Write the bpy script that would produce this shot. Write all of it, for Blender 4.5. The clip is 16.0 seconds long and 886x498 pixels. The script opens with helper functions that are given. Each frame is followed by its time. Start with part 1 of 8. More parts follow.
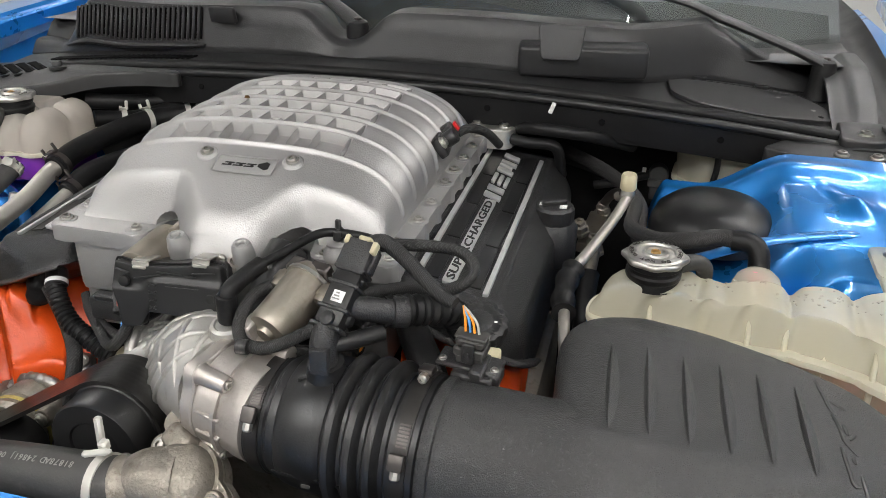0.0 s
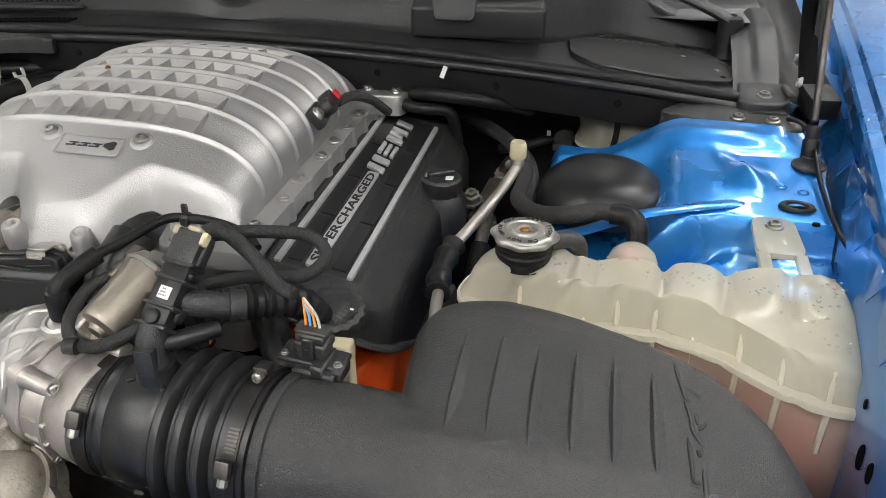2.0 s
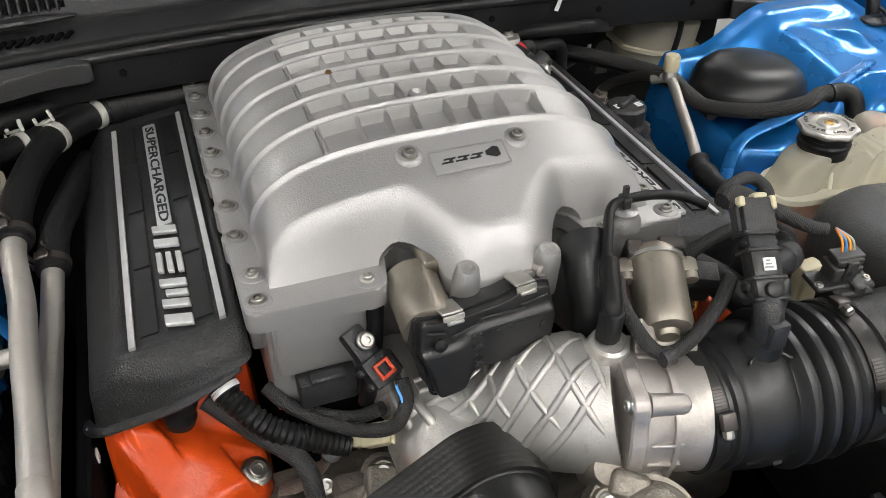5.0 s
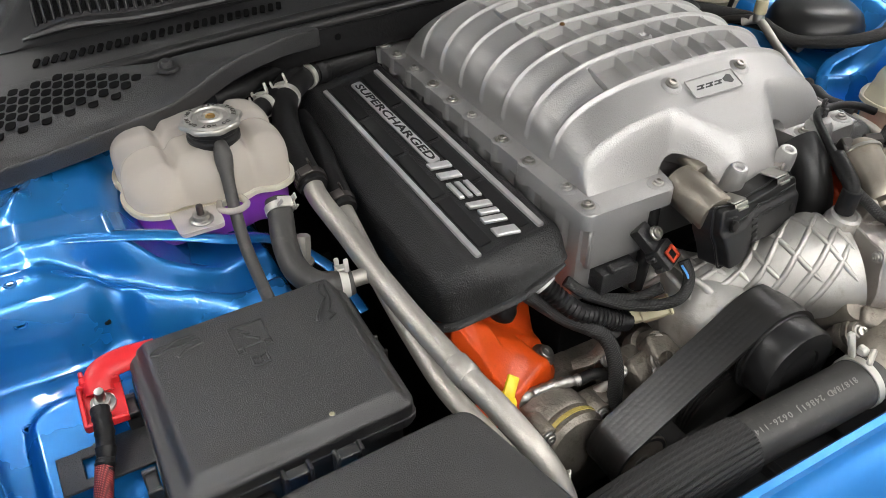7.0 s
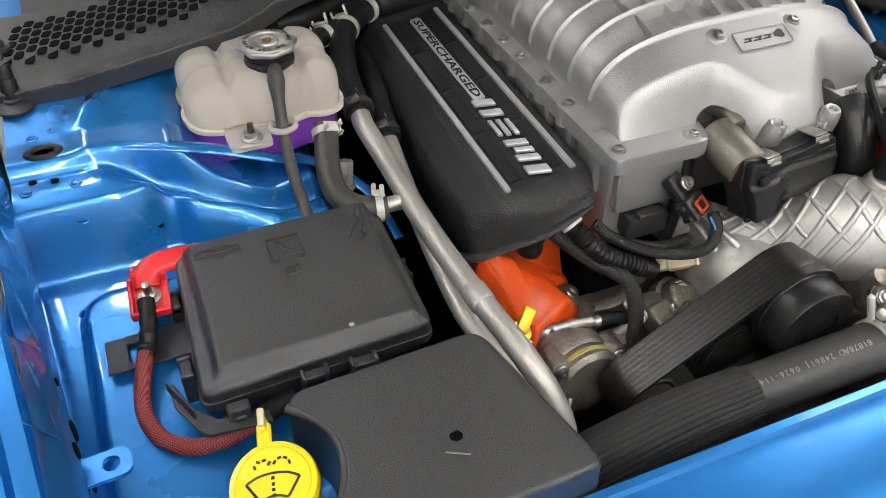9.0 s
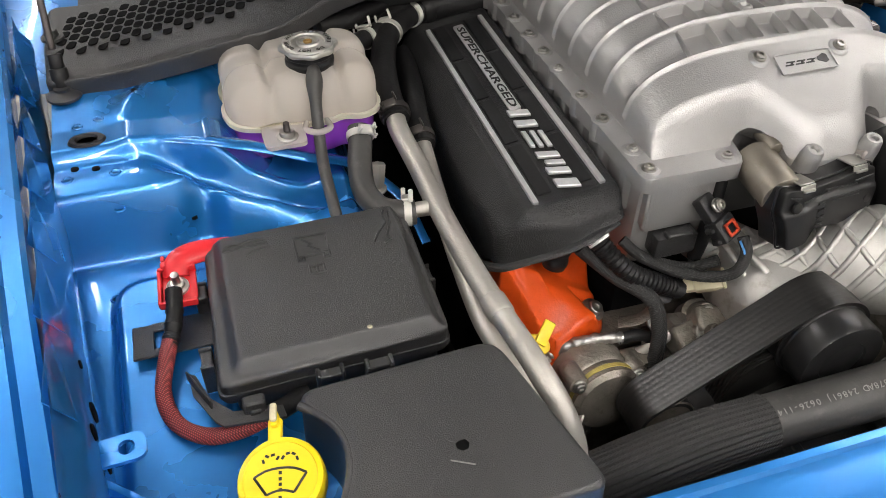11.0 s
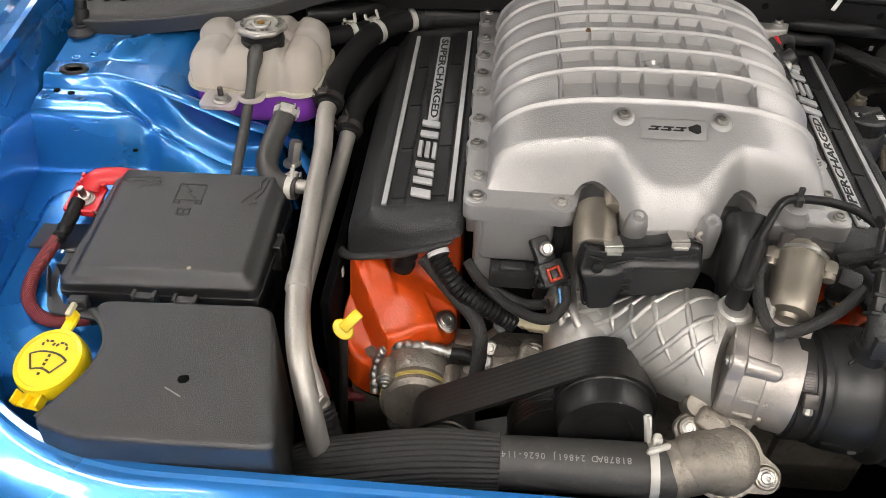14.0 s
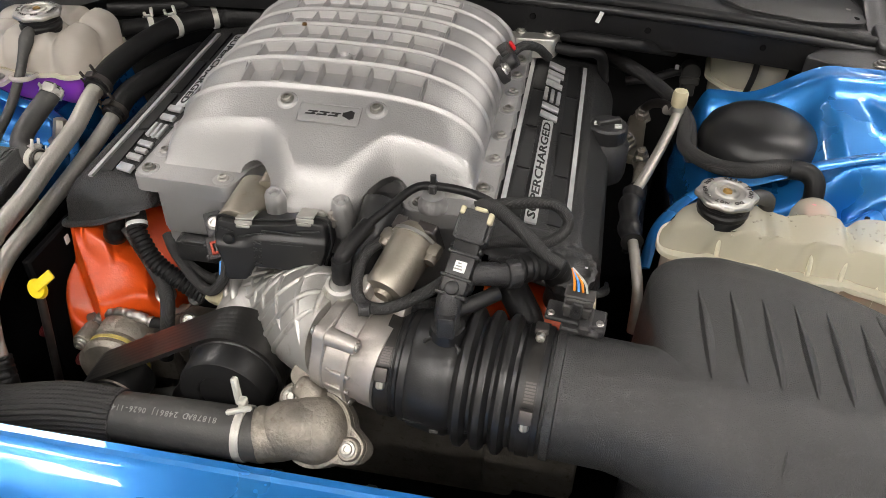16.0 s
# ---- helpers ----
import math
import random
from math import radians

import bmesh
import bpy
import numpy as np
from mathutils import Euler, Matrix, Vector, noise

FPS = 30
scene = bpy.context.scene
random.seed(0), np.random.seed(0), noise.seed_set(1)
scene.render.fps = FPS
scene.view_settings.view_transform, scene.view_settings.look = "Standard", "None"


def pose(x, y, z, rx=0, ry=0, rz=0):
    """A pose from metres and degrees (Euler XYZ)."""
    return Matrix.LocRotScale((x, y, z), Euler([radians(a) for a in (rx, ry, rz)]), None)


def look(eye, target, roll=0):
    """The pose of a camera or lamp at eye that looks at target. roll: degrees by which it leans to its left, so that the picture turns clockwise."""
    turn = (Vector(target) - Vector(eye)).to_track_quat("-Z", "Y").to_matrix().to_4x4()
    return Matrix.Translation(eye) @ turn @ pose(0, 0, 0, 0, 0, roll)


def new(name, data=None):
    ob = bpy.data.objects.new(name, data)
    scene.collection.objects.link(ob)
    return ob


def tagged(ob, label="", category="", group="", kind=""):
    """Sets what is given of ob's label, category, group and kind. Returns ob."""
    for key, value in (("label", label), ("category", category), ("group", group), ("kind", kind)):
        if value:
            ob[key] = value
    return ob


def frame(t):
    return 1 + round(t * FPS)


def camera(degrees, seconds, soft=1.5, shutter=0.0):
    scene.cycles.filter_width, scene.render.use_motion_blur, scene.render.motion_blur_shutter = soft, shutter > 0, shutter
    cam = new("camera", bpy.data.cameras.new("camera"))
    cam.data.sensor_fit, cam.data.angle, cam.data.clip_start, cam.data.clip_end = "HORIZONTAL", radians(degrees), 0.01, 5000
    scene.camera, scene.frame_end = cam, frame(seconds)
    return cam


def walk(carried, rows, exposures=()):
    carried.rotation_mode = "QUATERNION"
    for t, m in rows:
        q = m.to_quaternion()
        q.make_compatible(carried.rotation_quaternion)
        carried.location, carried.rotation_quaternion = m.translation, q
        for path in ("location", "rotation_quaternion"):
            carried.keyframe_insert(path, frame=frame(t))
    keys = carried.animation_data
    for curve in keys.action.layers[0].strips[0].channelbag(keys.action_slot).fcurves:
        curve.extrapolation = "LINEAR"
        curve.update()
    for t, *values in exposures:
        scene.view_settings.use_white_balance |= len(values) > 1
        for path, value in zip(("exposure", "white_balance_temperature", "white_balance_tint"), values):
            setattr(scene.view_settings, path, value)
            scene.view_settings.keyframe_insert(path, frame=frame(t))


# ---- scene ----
cam = camera(57.6, 16.0, 0.4)
PATH = [
    (0, (0.4, -0.667, 1.276), (-0.052, 1.07, 0.394), 0.4),
    (0.5, (0.437, -0.635, 1.277), (-0.014, 1.093, 0.375), 0.4),
    (1, (0.482, -0.599, 1.28), (0.036, 1.115, 0.35), 0.4),
    (1.5, (0.509, -0.586, 1.282), (0.08, 1.117, 0.325), 0.4),
    (2, (0.489, -0.594, 1.285), (0.125, 1.104, 0.293), 0.3),
    (2.5, (0.384, -0.595, 1.303), (0.185, 1.094, 0.251), 0.1),
    (3, (0.258, -0.606, 1.311), (0.246, 1.074, 0.226), -0.1),
    (3.5, (0.136, -0.597, 1.308), (0.268, 1.073, 0.215), -0.4),
    (4, (0.002, -0.552, 1.3), (0.278, 1.089, 0.191), -0.5),
    (4.5, (-0.117, -0.51, 1.307), (0.317, 1.084, 0.18), -0.5),
    (5, (-0.223, -0.505, 1.313), (0.328, 1.027, 0.151), -0.7),
    (5.2, (-0.283, -0.512, 1.33), (0.324, 0.986, 0.152), -0.8),
    (7.3, (-0.648, -0.489, 1.368), (0.141, 0.878, 0.14), 0.4),
    (7.5, (-0.643, -0.501, 1.368), (0.122, 0.875, 0.134), 0.2),
    (8, (-0.638, -0.537, 1.346), (0.054, 0.845, 0.077), 0.1),
    (8.5, (-0.625, -0.544, 1.358), (-0.003, 0.831, 0.045), 0.3),
    (9, (-0.613, -0.549, 1.375), (-0.033, 0.835, 0.054), 0.4),
    (9.2, (-0.608, -0.552, 1.38), (-0.044, 0.843, 0.062), 0.4),
    (11.3, (-0.582, -0.557, 1.384), (-0.132, 0.873, 0.061), 0.9),
    (11.5, (-0.569, -0.558, 1.382), (-0.138, 0.875, 0.056), 0.9),
    (12, (-0.506, -0.571, 1.371), (-0.181, 0.891, 0.046), 0.7),
    (12.5, (-0.434, -0.589, 1.346), (-0.271, 0.907, 0.029), 0.8),
    (13, (-0.362, -0.6, 1.358), (-0.316, 0.899, 0.035), 1.0),
    (13.5, (-0.272, -0.634, 1.387), (-0.309, 0.869, 0.068), 1.1),
    (14, (-0.183, -0.661, 1.423), (-0.283, 0.841, 0.106), 1.2),
    (14.5, (-0.055, -0.636, 1.428), (-0.21, 0.867, 0.118), 1.0),
    (15, (0.056, -0.608, 1.413), (-0.14, 0.9, 0.113), 1.1),
    (15.5, (0.14, -0.618, 1.403), (-0.097, 0.898, 0.12), 1.0),
    (16, (0.252, -0.668, 1.406), (-0.021, 0.865, 0.151), 1.0),
]
walk(cam, [(t, look(eye, target, roll)) for t, eye, target, roll in PATH],
     [(0.0, 0.0, 6500, 10), (9.2, 0.0, 6520, 10), (12.5, 0.0, 6850, 13), (16.0, 0.0, 6800, 12)])

# ---- light: a white workshop with rows of LED tubes on the ceiling ----
world = bpy.data.worlds.new("world")
scene.world = world
world.use_nodes = True
world.node_tree.nodes["Background"].inputs[0].default_value = (0.9, 0.95, 1.0, 1)
world.node_tree.nodes["Background"].inputs[1].default_value = 0.05
scene.view_settings.exposure = 0.0


# ---- materials ----
def material(name, base, rough=0.5, metal=0.0, grain=0.0, grain_scale=300.0, mottle=0.0, mottle_scale=12.0, coat=0.0, sheen=0.0, dirt=None, dirt_amount=0.0, rough_var=0.12, spec=0.5):
    """A surface with colour mottling, optional dirt blotches, uneven roughness and fine relief (metres as texture scale)."""
    m = bpy.data.materials.new(name)
    m.use_nodes = True
    nt = m.node_tree
    b = nt.nodes["Principled BSDF"]
    link = nt.links.new
    co = nt.nodes.new("ShaderNodeTexCoord")
    big = nt.nodes.new("ShaderNodeTexNoise")
    big.inputs["Scale"].default_value = mottle_scale
    big.inputs["Detail"].default_value = 5
    link(co.outputs["Object"], big.inputs["Vector"])
    ramp = nt.nodes.new("ShaderNodeMapRange")
    ramp.inputs["From Min"].default_value, ramp.inputs["From Max"].default_value = 0.3, 0.7
    ramp.inputs["To Min"].default_value, ramp.inputs["To Max"].default_value = 1 - mottle, 1 + mottle
    link(big.outputs["Fac"], ramp.inputs["Value"])
    mul = nt.nodes.new("ShaderNodeVectorMath")
    mul.operation = "SCALE"
    mul.inputs[0].default_value = base
    link(ramp.outputs["Result"], mul.inputs["Scale"])
    colour = mul.outputs["Vector"]
    if dirt:
        d = nt.nodes.new("ShaderNodeTexNoise")
        d.inputs["Scale"].default_value = mottle_scale * 3.1
        d.inputs["Detail"].default_value = 8
        d.inputs["Roughness"].default_value = 0.7
        link(co.outputs["Object"], d.inputs["Vector"])
        dr = nt.nodes.new("ShaderNodeMapRange")
        dr.inputs["From Min"].default_value, dr.inputs["From Max"].default_value = 0.55, 0.75
        dr.inputs["To Max"].default_value = dirt_amount
        link(d.outputs["Fac"], dr.inputs["Value"])
        mix = nt.nodes.new("ShaderNodeMix")
        mix.data_type = "RGBA"
        mix.inputs[7].default_value = (*dirt, 1)
        link(dr.outputs["Result"], mix.inputs[0])
        link(colour, mix.inputs[6])
        colour = mix.outputs[2]
    link(colour, b.inputs["Base Color"])
    rr = nt.nodes.new("ShaderNodeMapRange")
    rr.inputs["From Min"].default_value, rr.inputs["From Max"].default_value = 0.3, 0.7
    rr.inputs["To Min"].default_value, rr.inputs["To Max"].default_value = max(0.02, rough * (1 - rough_var)), min(1, rough * (1 + rough_var))
    link(big.outputs["Fac"], rr.inputs["Value"])
    link(rr.outputs["Result"], b.inputs["Roughness"])
    b.inputs["Metallic"].default_value = metal
    b.inputs["Coat Weight"].default_value = coat
    b.inputs["Coat Roughness"].default_value = 0.04
    b.inputs["Specular IOR Level"].default_value = spec
    if grain:
        n = nt.nodes.new("ShaderNodeTexNoise")
        n.inputs["Scale"].default_value = grain_scale
        n.inputs["Detail"].default_value = 3
        link(co.outputs["Object"], n.inputs["Vector"])
        bump = nt.nodes.new("ShaderNodeBump")
        bump.inputs["Strength"].default_value = min(1.0, grain)
        bump.inputs["Distance"].default_value = 0.001 * max(1.0, grain)
        link(n.outputs["Fac"], bump.inputs["Height"])
        link(bump.outputs["Normal"], b.inputs["Normal"])
    return m


def woven(name, base, dark, scale=260.0, rough=0.7):
    """Braided sleeve: two crossing wave bands give the weave."""
    m = bpy.data.materials.new(name)
    m.use_nodes = True
    nt = m.node_tree
    b = nt.nodes["Principled BSDF"]
    link = nt.links.new
    co = nt.nodes.new("ShaderNodeTexCoord")
    outs = []
    for turn in (0.8, -0.8):
        mp = nt.nodes.new("ShaderNodeMapping")
        mp.inputs["Rotation"].default_value = (turn * 0.6, 0.3 * turn, turn)
        w = nt.nodes.new("ShaderNodeTexWave")
        w.inputs["Scale"].default_value = scale / 3.14
        w.inputs["Distortion"].default_value = 0.6
        link(co.outputs["Object"], mp.inputs["Vector"])
        link(mp.outputs["Vector"], w.inputs["Vector"])
        outs.append(w.outputs["Fac"])
    mx = nt.nodes.new("ShaderNodeMath")
    mx.operation = "MULTIPLY"
    link(outs[0], mx.inputs[0])
    link(outs[1], mx.inputs[1])
    mix = nt.nodes.new("ShaderNodeMix")
    mix.data_type = "RGBA"
    mix.inputs[6].default_value, mix.inputs[7].default_value = (*dark, 1), (*base, 1)
    link(mx.outputs[0], mix.inputs[0])
    link(mix.outputs[2], b.inputs["Base Color"])
    b.inputs["Roughness"].default_value = rough
    bump = nt.nodes.new("ShaderNodeBump")
    bump.inputs["Strength"].default_value, bump.inputs["Distance"].default_value = 0.6, 0.0006
    link(mx.outputs[0], bump.inputs["Height"])
    link(bump.outputs["Normal"], b.inputs["Normal"])
    return m


def milky(name, base, clear=0.35):
    """Thin translucent tank plastic: part diffuse, part let through."""
    m = bpy.data.materials.new(name)
    m.use_nodes = True
    nt = m.node_tree
    link = nt.links.new
    b = nt.nodes["Principled BSDF"]
    co = nt.nodes.new("ShaderNodeTexCoord")
    n = nt.nodes.new("ShaderNodeTexNoise")
    n.inputs["Scale"].default_value, n.inputs["Detail"].default_value = 18, 6
    link(co.outputs["Object"], n.inputs["Vector"])
    mix = nt.nodes.new("ShaderNodeMix")
    mix.data_type = "RGBA"
    mix.inputs[6].default_value = (*[v * 0.88 for v in base], 1)
    mix.inputs[7].default_value = (*base, 1)
    link(n.outputs["Fac"], mix.inputs[0])
    link(mix.outputs[2], b.inputs["Base Color"])
    b.inputs["Roughness"].default_value = 0.14
    tl = nt.nodes.new("ShaderNodeBsdfTranslucent")
    tl.inputs["Color"].default_value = (*base, 1)
    tr = nt.nodes.new("ShaderNodeBsdfTransparent")
    tr.inputs["Color"].default_value = (*[0.5 + v / 2 for v in base], 1)
    m1, m2 = nt.nodes.new("ShaderNodeMixShader"), nt.nodes.new("ShaderNodeMixShader")
    m1.inputs[0].default_value, m2.inputs[0].default_value = 0.42, clear
    link(b.outputs[0], m1.inputs[1])
    link(tl.outputs[0], m1.inputs[2])
    link(m1.outputs[0], m2.inputs[1])
    link(tr.outputs[0], m2.inputs[2])
    link(m2.outputs[0], nt.nodes["Material Output"].inputs["Surface"])
    fine = nt.nodes.new("ShaderNodeTexNoise")
    fine.inputs["Scale"].default_value = 220
    link(co.outputs["Object"], fine.inputs["Vector"])
    bump = nt.nodes.new("ShaderNodeBump")
    bump.inputs["Strength"].default_value, bump.inputs["Distance"].default_value = 0.15, 0.001
    link(fine.outputs["Fac"], bump.inputs["Height"])
    link(bump.outputs["Normal"], b.inputs["Normal"])
    return m


M = {}
M["lid"] = material("silver_cast_paint", (0.405, 0.400, 0.393), 0.44, 0.72, 0.40, 620, 0.05, 9, dirt=(0.35, 0.33, 0.3), dirt_amount=0.12)
M["cast"] = material("cast_aluminium", (0.50, 0.49, 0.465), 0.48, 0.85, 0.28, 640, 0.18, 16, dirt=(0.22, 0.17, 0.1), dirt_amount=0.5)
M["throttle"] = material("warm_grey_casting", (0.46, 0.43, 0.40), 0.48, 0.8, 0.3, 300, 0.12, 20, dirt=(0.2, 0.16, 0.12), dirt_amount=0.4)
M["dirty_cast"] = material("weathered_aluminium", (0.27, 0.245, 0.21), 0.55, 0.7, 1.0, 240, 0.3, 25, dirt=(0.09, 0.06, 0.035), dirt_amount=0.85)
M["pipe"] = material("drawn_aluminium", (0.48, 0.46, 0.42), 0.56, 0.9, 0.35, 300, 0.08, 20, dirt=(0.35, 0.3, 0.24), dirt_amount=0.4)
M["tan_metal"] = material("zinc_motor_can", (0.31, 0.28, 0.235), 0.46, 0.85, 0.15, 300, 0.12, 30, dirt=(0.2, 0.15, 0.1), dirt_amount=0.5)
M["cap_steel"] = material("worn_cap_steel", (0.46, 0.45, 0.42), 0.42, 1.0, 0.35, 260, 0.15, 90)
M["brass"] = material("tarnished_brass", (0.42, 0.27, 0.10), 0.42, 1.0, 0.2, 300, 0.2, 60)
M["yellow_dull"] = material("dull_yellow_paint", (0.42, 0.34, 0.09), 0.6, 0, 0.3, 300, 0.2, 60)
M["dash"] = material("grey_dashboard", (0.10, 0.10, 0.105), 0.7, 0, 0.4, 200, 0.1, 8)
M["steel"] = material("zinc_plated_steel", (0.46, 0.45, 0.42), 0.38, 1.0, 0.1, 300, 0.1, 60)
M["bolt_steel"] = material("grey_zinc_bolt", (0.36, 0.35, 0.32), 0.34, 1.0, 0.1, 300, 0.15, 80)
M["dark_steel"] = material("dark_plated_steel", (0.11, 0.10, 0.095), 0.42, 0.9, 0.15, 300, 0.15, 60)
M["crinkle"] = material("black_crinkle_plastic", (0.0135, 0.0135, 0.014), 0.42, 0, 1.3, 600, 0.15, 20, spec=0.55)
M["plastic"] = material("black_moulded_plastic", (0.022, 0.022, 0.0228), 0.38, 0, 0.7, 800, 0.18, 10, dirt=(0.06, 0.058, 0.055), dirt_amount=0.35)
M["satin"] = material("black_satin_plastic", (0.012, 0.012, 0.0125), 0.34, 0, 0.12, 600, 0.12, 14, dirt=(0.04, 0.038, 0.036), dirt_amount=0.3, spec=0.4)
M["box_plastic"] = material("black_grained_box_plastic", (0.0130, 0.0128, 0.0132), 0.34, 0, 0.7, 1100, 0.2, 10, dirt=(0.04, 0.039, 0.038), dirt_amount=0.3, spec=0.95)
M["lining"] = material("grey_bonnet_lining", (0.17, 0.17, 0.175), 0.7, 0, 0.6, 60, 0.15, 8)
M["cowl"] = material("dark_grey_cowl_plastic", (0.020, 0.020, 0.021), 0.40, 0, 0.35, 600, 0.12, 8, dirt=(0.05, 0.048, 0.046), dirt_amount=0.25)
M["rubber"] = material("black_rubber", (0.009, 0.009, 0.0095), 0.44, 0, 0.35, 350, 0.2, 25, dirt=(0.035, 0.033, 0.031), dirt_amount=0.4, spec=0.25)
M["grey_rubber"] = material("grey_rubber_hose", (0.040, 0.039, 0.037), 0.5, 0, 0.2, 350, 0.2, 25, dirt=(0.12, 0.11, 0.1), dirt_amount=0.5)
M["rust"] = material("brown_rust", (0.10, 0.05, 0.012), 0.8, 0, 0.5, 400, 0.3, 200)
M["underside"] = material("matt_black_sheet", (0.010, 0.010, 0.0105), 0.6, 0, 0.3, 300, 0.2, 15, spec=0.2)
# glossless near black: puts the shade of bay depths and openings into the colour
M["dark"] = material("shade_black", (0.004, 0.004, 0.0043), 0.8, 0, 0.3, 120, 0.3, 20, spec=0.05)
M["blue"] = material("blue_metallic_paint", (0.011, 0.190, 0.555), 0.28, 0.52, 0.03, 90, 0.05, 6, coat=1.0)
M["orange"] = material("orange_engine_paint", (0.66, 0.075, 0.008), 0.38, 0, 0.3, 300, 0.1, 16, dirt=(0.3, 0.04, 0.01), dirt_amount=0.4)
M["red"] = material("red_plastic", (0.62, 0.02, 0.025), 0.35, 0, 0.1, 400, 0.08, 20)
M["yellow"] = material("yellow_plastic", (0.85, 0.62, 0.01), 0.38, 0, 0.12, 400, 0.06, 25)
M["cream"] = material("cream_plastic", (0.50, 0.45, 0.30), 0.45, 0, 0.15, 400, 0.12, 30)
M["white_clip"] = material("pale_grey_clamp", (0.5, 0.49, 0.45), 0.4, 0.2, 0.15, 300, 0.12, 50)
M["silver_print"] = material("silver_lettering", (0.66, 0.66, 0.66), 0.35, 0.6, 0.15, 600, 0.1, 60)
M["white_print"] = material("white_print", (0.75, 0.75, 0.74), 0.5)
M["grey_print"] = material("pale_grey_print", (0.26, 0.255, 0.24), 0.6)
M["badge"] = material("brushed_badge_plate", (0.42, 0.42, 0.41), 0.35, 0.9, 0.1, 700, 0.08, 80)
M["black_mark"] = material("black_enamel", (0.008, 0.008, 0.008), 0.4)
M["belt"] = material("drive_belt_rubber", (0.011, 0.0105, 0.010), 0.34, 0, 0.15, 300, 0.15, 40)
M["sleeve_black"] = woven("black_braided_sleeve", (0.05, 0.05, 0.05), (0.008, 0.008, 0.008), 760)
M["sleeve_mesh"] = woven("open_black_mesh_sleeve", (0.045, 0.043, 0.043), (0.012, 0.012, 0.012), 900)
M["sleeve_red"] = woven("red_braided_sleeve", (0.52, 0.08, 0.075), (0.10, 0.010, 0.012), 560, 0.55)
M["foil"] = material("crumpled_foil", (0.46, 0.45, 0.43), 0.45, 1.0, 1.0, 160, 0.15, 60)
M["tank"] = milky("milky_tank_plastic", (0.78, 0.75, 0.63), 0.40)
M["tank_rim"] = milky("pale_rim_plastic", (0.88, 0.85, 0.72), 0.08)
M["clamp_steel"] = material("blackened_clamp_steel", (0.035, 0.033, 0.031), 0.42, 0.6, 0.15, 300, 0.2, 60)
M["airbox"] = material("dusty_black_air_box_plastic", (0.034, 0.034, 0.0342), 0.37, 0, 1.1, 800, 0.16, 14, dirt=(0.085, 0.082, 0.08), dirt_amount=0.30)
M["bellows"] = material("dusty_black_rubber", (0.012, 0.012, 0.0125), 0.36, 0, 0.14, 500, 0.2, 25, dirt=(0.05, 0.049, 0.047), dirt_amount=0.3, spec=0.5)
M["lock_red"] = material("dull_red_lock_plastic", (0.50, 0.055, 0.02), 0.45, 0, 0.1, 400, 0.1, 30)
M["droplet"] = milky("condensed_droplet", (0.74, 0.71, 0.62), 0.45)
M["tank_pale"] = milky("pale_tank_plastic", (0.82, 0.77, 0.71), 0.38)
M["tank_clear"] = milky("clear_lower_tank_plastic", (0.9, 0.82, 0.68), 0.50)
M["tank_violet"] = milky("violet_tinted_tank_plastic", (0.56, 0.20, 0.80), 0.55)
M["pink_stain"] = milky("pink_stained_plastic", (0.85, 0.42, 0.45), 0.12)
M["pink_coolant"] = material("pink_coolant", (0.66, 0.20, 0.19), 0.2)
M["purple_coolant"] = material("purple_coolant", (0.40, 0.03, 0.62), 0.2)
M["washer_neck"] = milky("pale_cyan_neck_plastic", (0.6, 0.8, 0.78), 0.25)
M["ceiling"] = material("grey_ceiling", (0.5, 0.5, 0.5), 0.7, 0, 0.2, 30, 0.05, 2)
M["wall"] = material("white_wall_paint", (0.55, 0.55, 0.54), 0.6, 0, 0.2, 60, 0.03, 2)
M["floor"] = material("grey_epoxy_floor", (0.22, 0.22, 0.215), 0.25, 0, 0.1, 40, 0.08, 3)
M["wire_orange"] = material("orange_wire", (0.8, 0.25, 0.02), 0.4)
M["wire_blue"] = material("blue_wire", (0.08, 0.3, 0.7), 0.4)
glow = bpy.data.materials.new("led_diffuser")
glow.use_nodes = True
glow.node_tree.nodes["Principled BSDF"].inputs["Emission Color"].default_value = (1, 0.98, 0.95, 1)
glow.node_tree.nodes["Principled BSDF"].inputs["Emission Strength"].default_value = 48.0
M["glow"] = glow
glass = bpy.data.materials.new("windscreen_glass")
glass.use_nodes = True
gb = glass.node_tree.nodes["Principled BSDF"]
gb.inputs["Base Color"].default_value = (0.75, 0.85, 0.82, 1)
gb.inputs["Roughness"].default_value = 0.01
gb.inputs["Transmission Weight"].default_value = 1.0
M["glass"] = glass


# ---- mesh helpers (everything is laid out in world metres) ----
base_of = {}


def thing(name, label, category, at, group="", kind=""):
    ob = new(name)
    ob.empty_display_size = 0.02
    ob.location = at
    base_of[ob] = Vector(at)
    return tagged(ob, label, category, group, kind)


def finish(bm, name, mat):
    bmesh.ops.recalc_face_normals(bm, faces=bm.faces[:])
    me = bpy.data.meshes.new(name)
    for f in bm.faces:
        f.smooth = True
    bm.to_mesh(me)
    bm.free()
    me.materials.append(M[mat])
    me.set_sharp_from_angle(angle=radians(38))
    return me


def part(name, bm, mat, parent, label=""):
    bmesh.ops.translate(bm, verts=bm.verts[:], vec=-base_of[parent])
    ob = new(name, finish(bm, name, mat))
    ob.parent = parent
    base_of[ob] = base_of[parent]
    return tagged(ob, label)


def single(name, bm, mat, label, category, at, group="", kind=""):
    """A thing that is one mesh."""
    bmesh.ops.translate(bm, verts=bm.verts[:], vec=-Vector(at))
    ob = new(name, finish(bm, name, mat))
    ob.location = at
    base_of[ob] = Vector(at)
    return tagged(ob, label, category, group, kind)


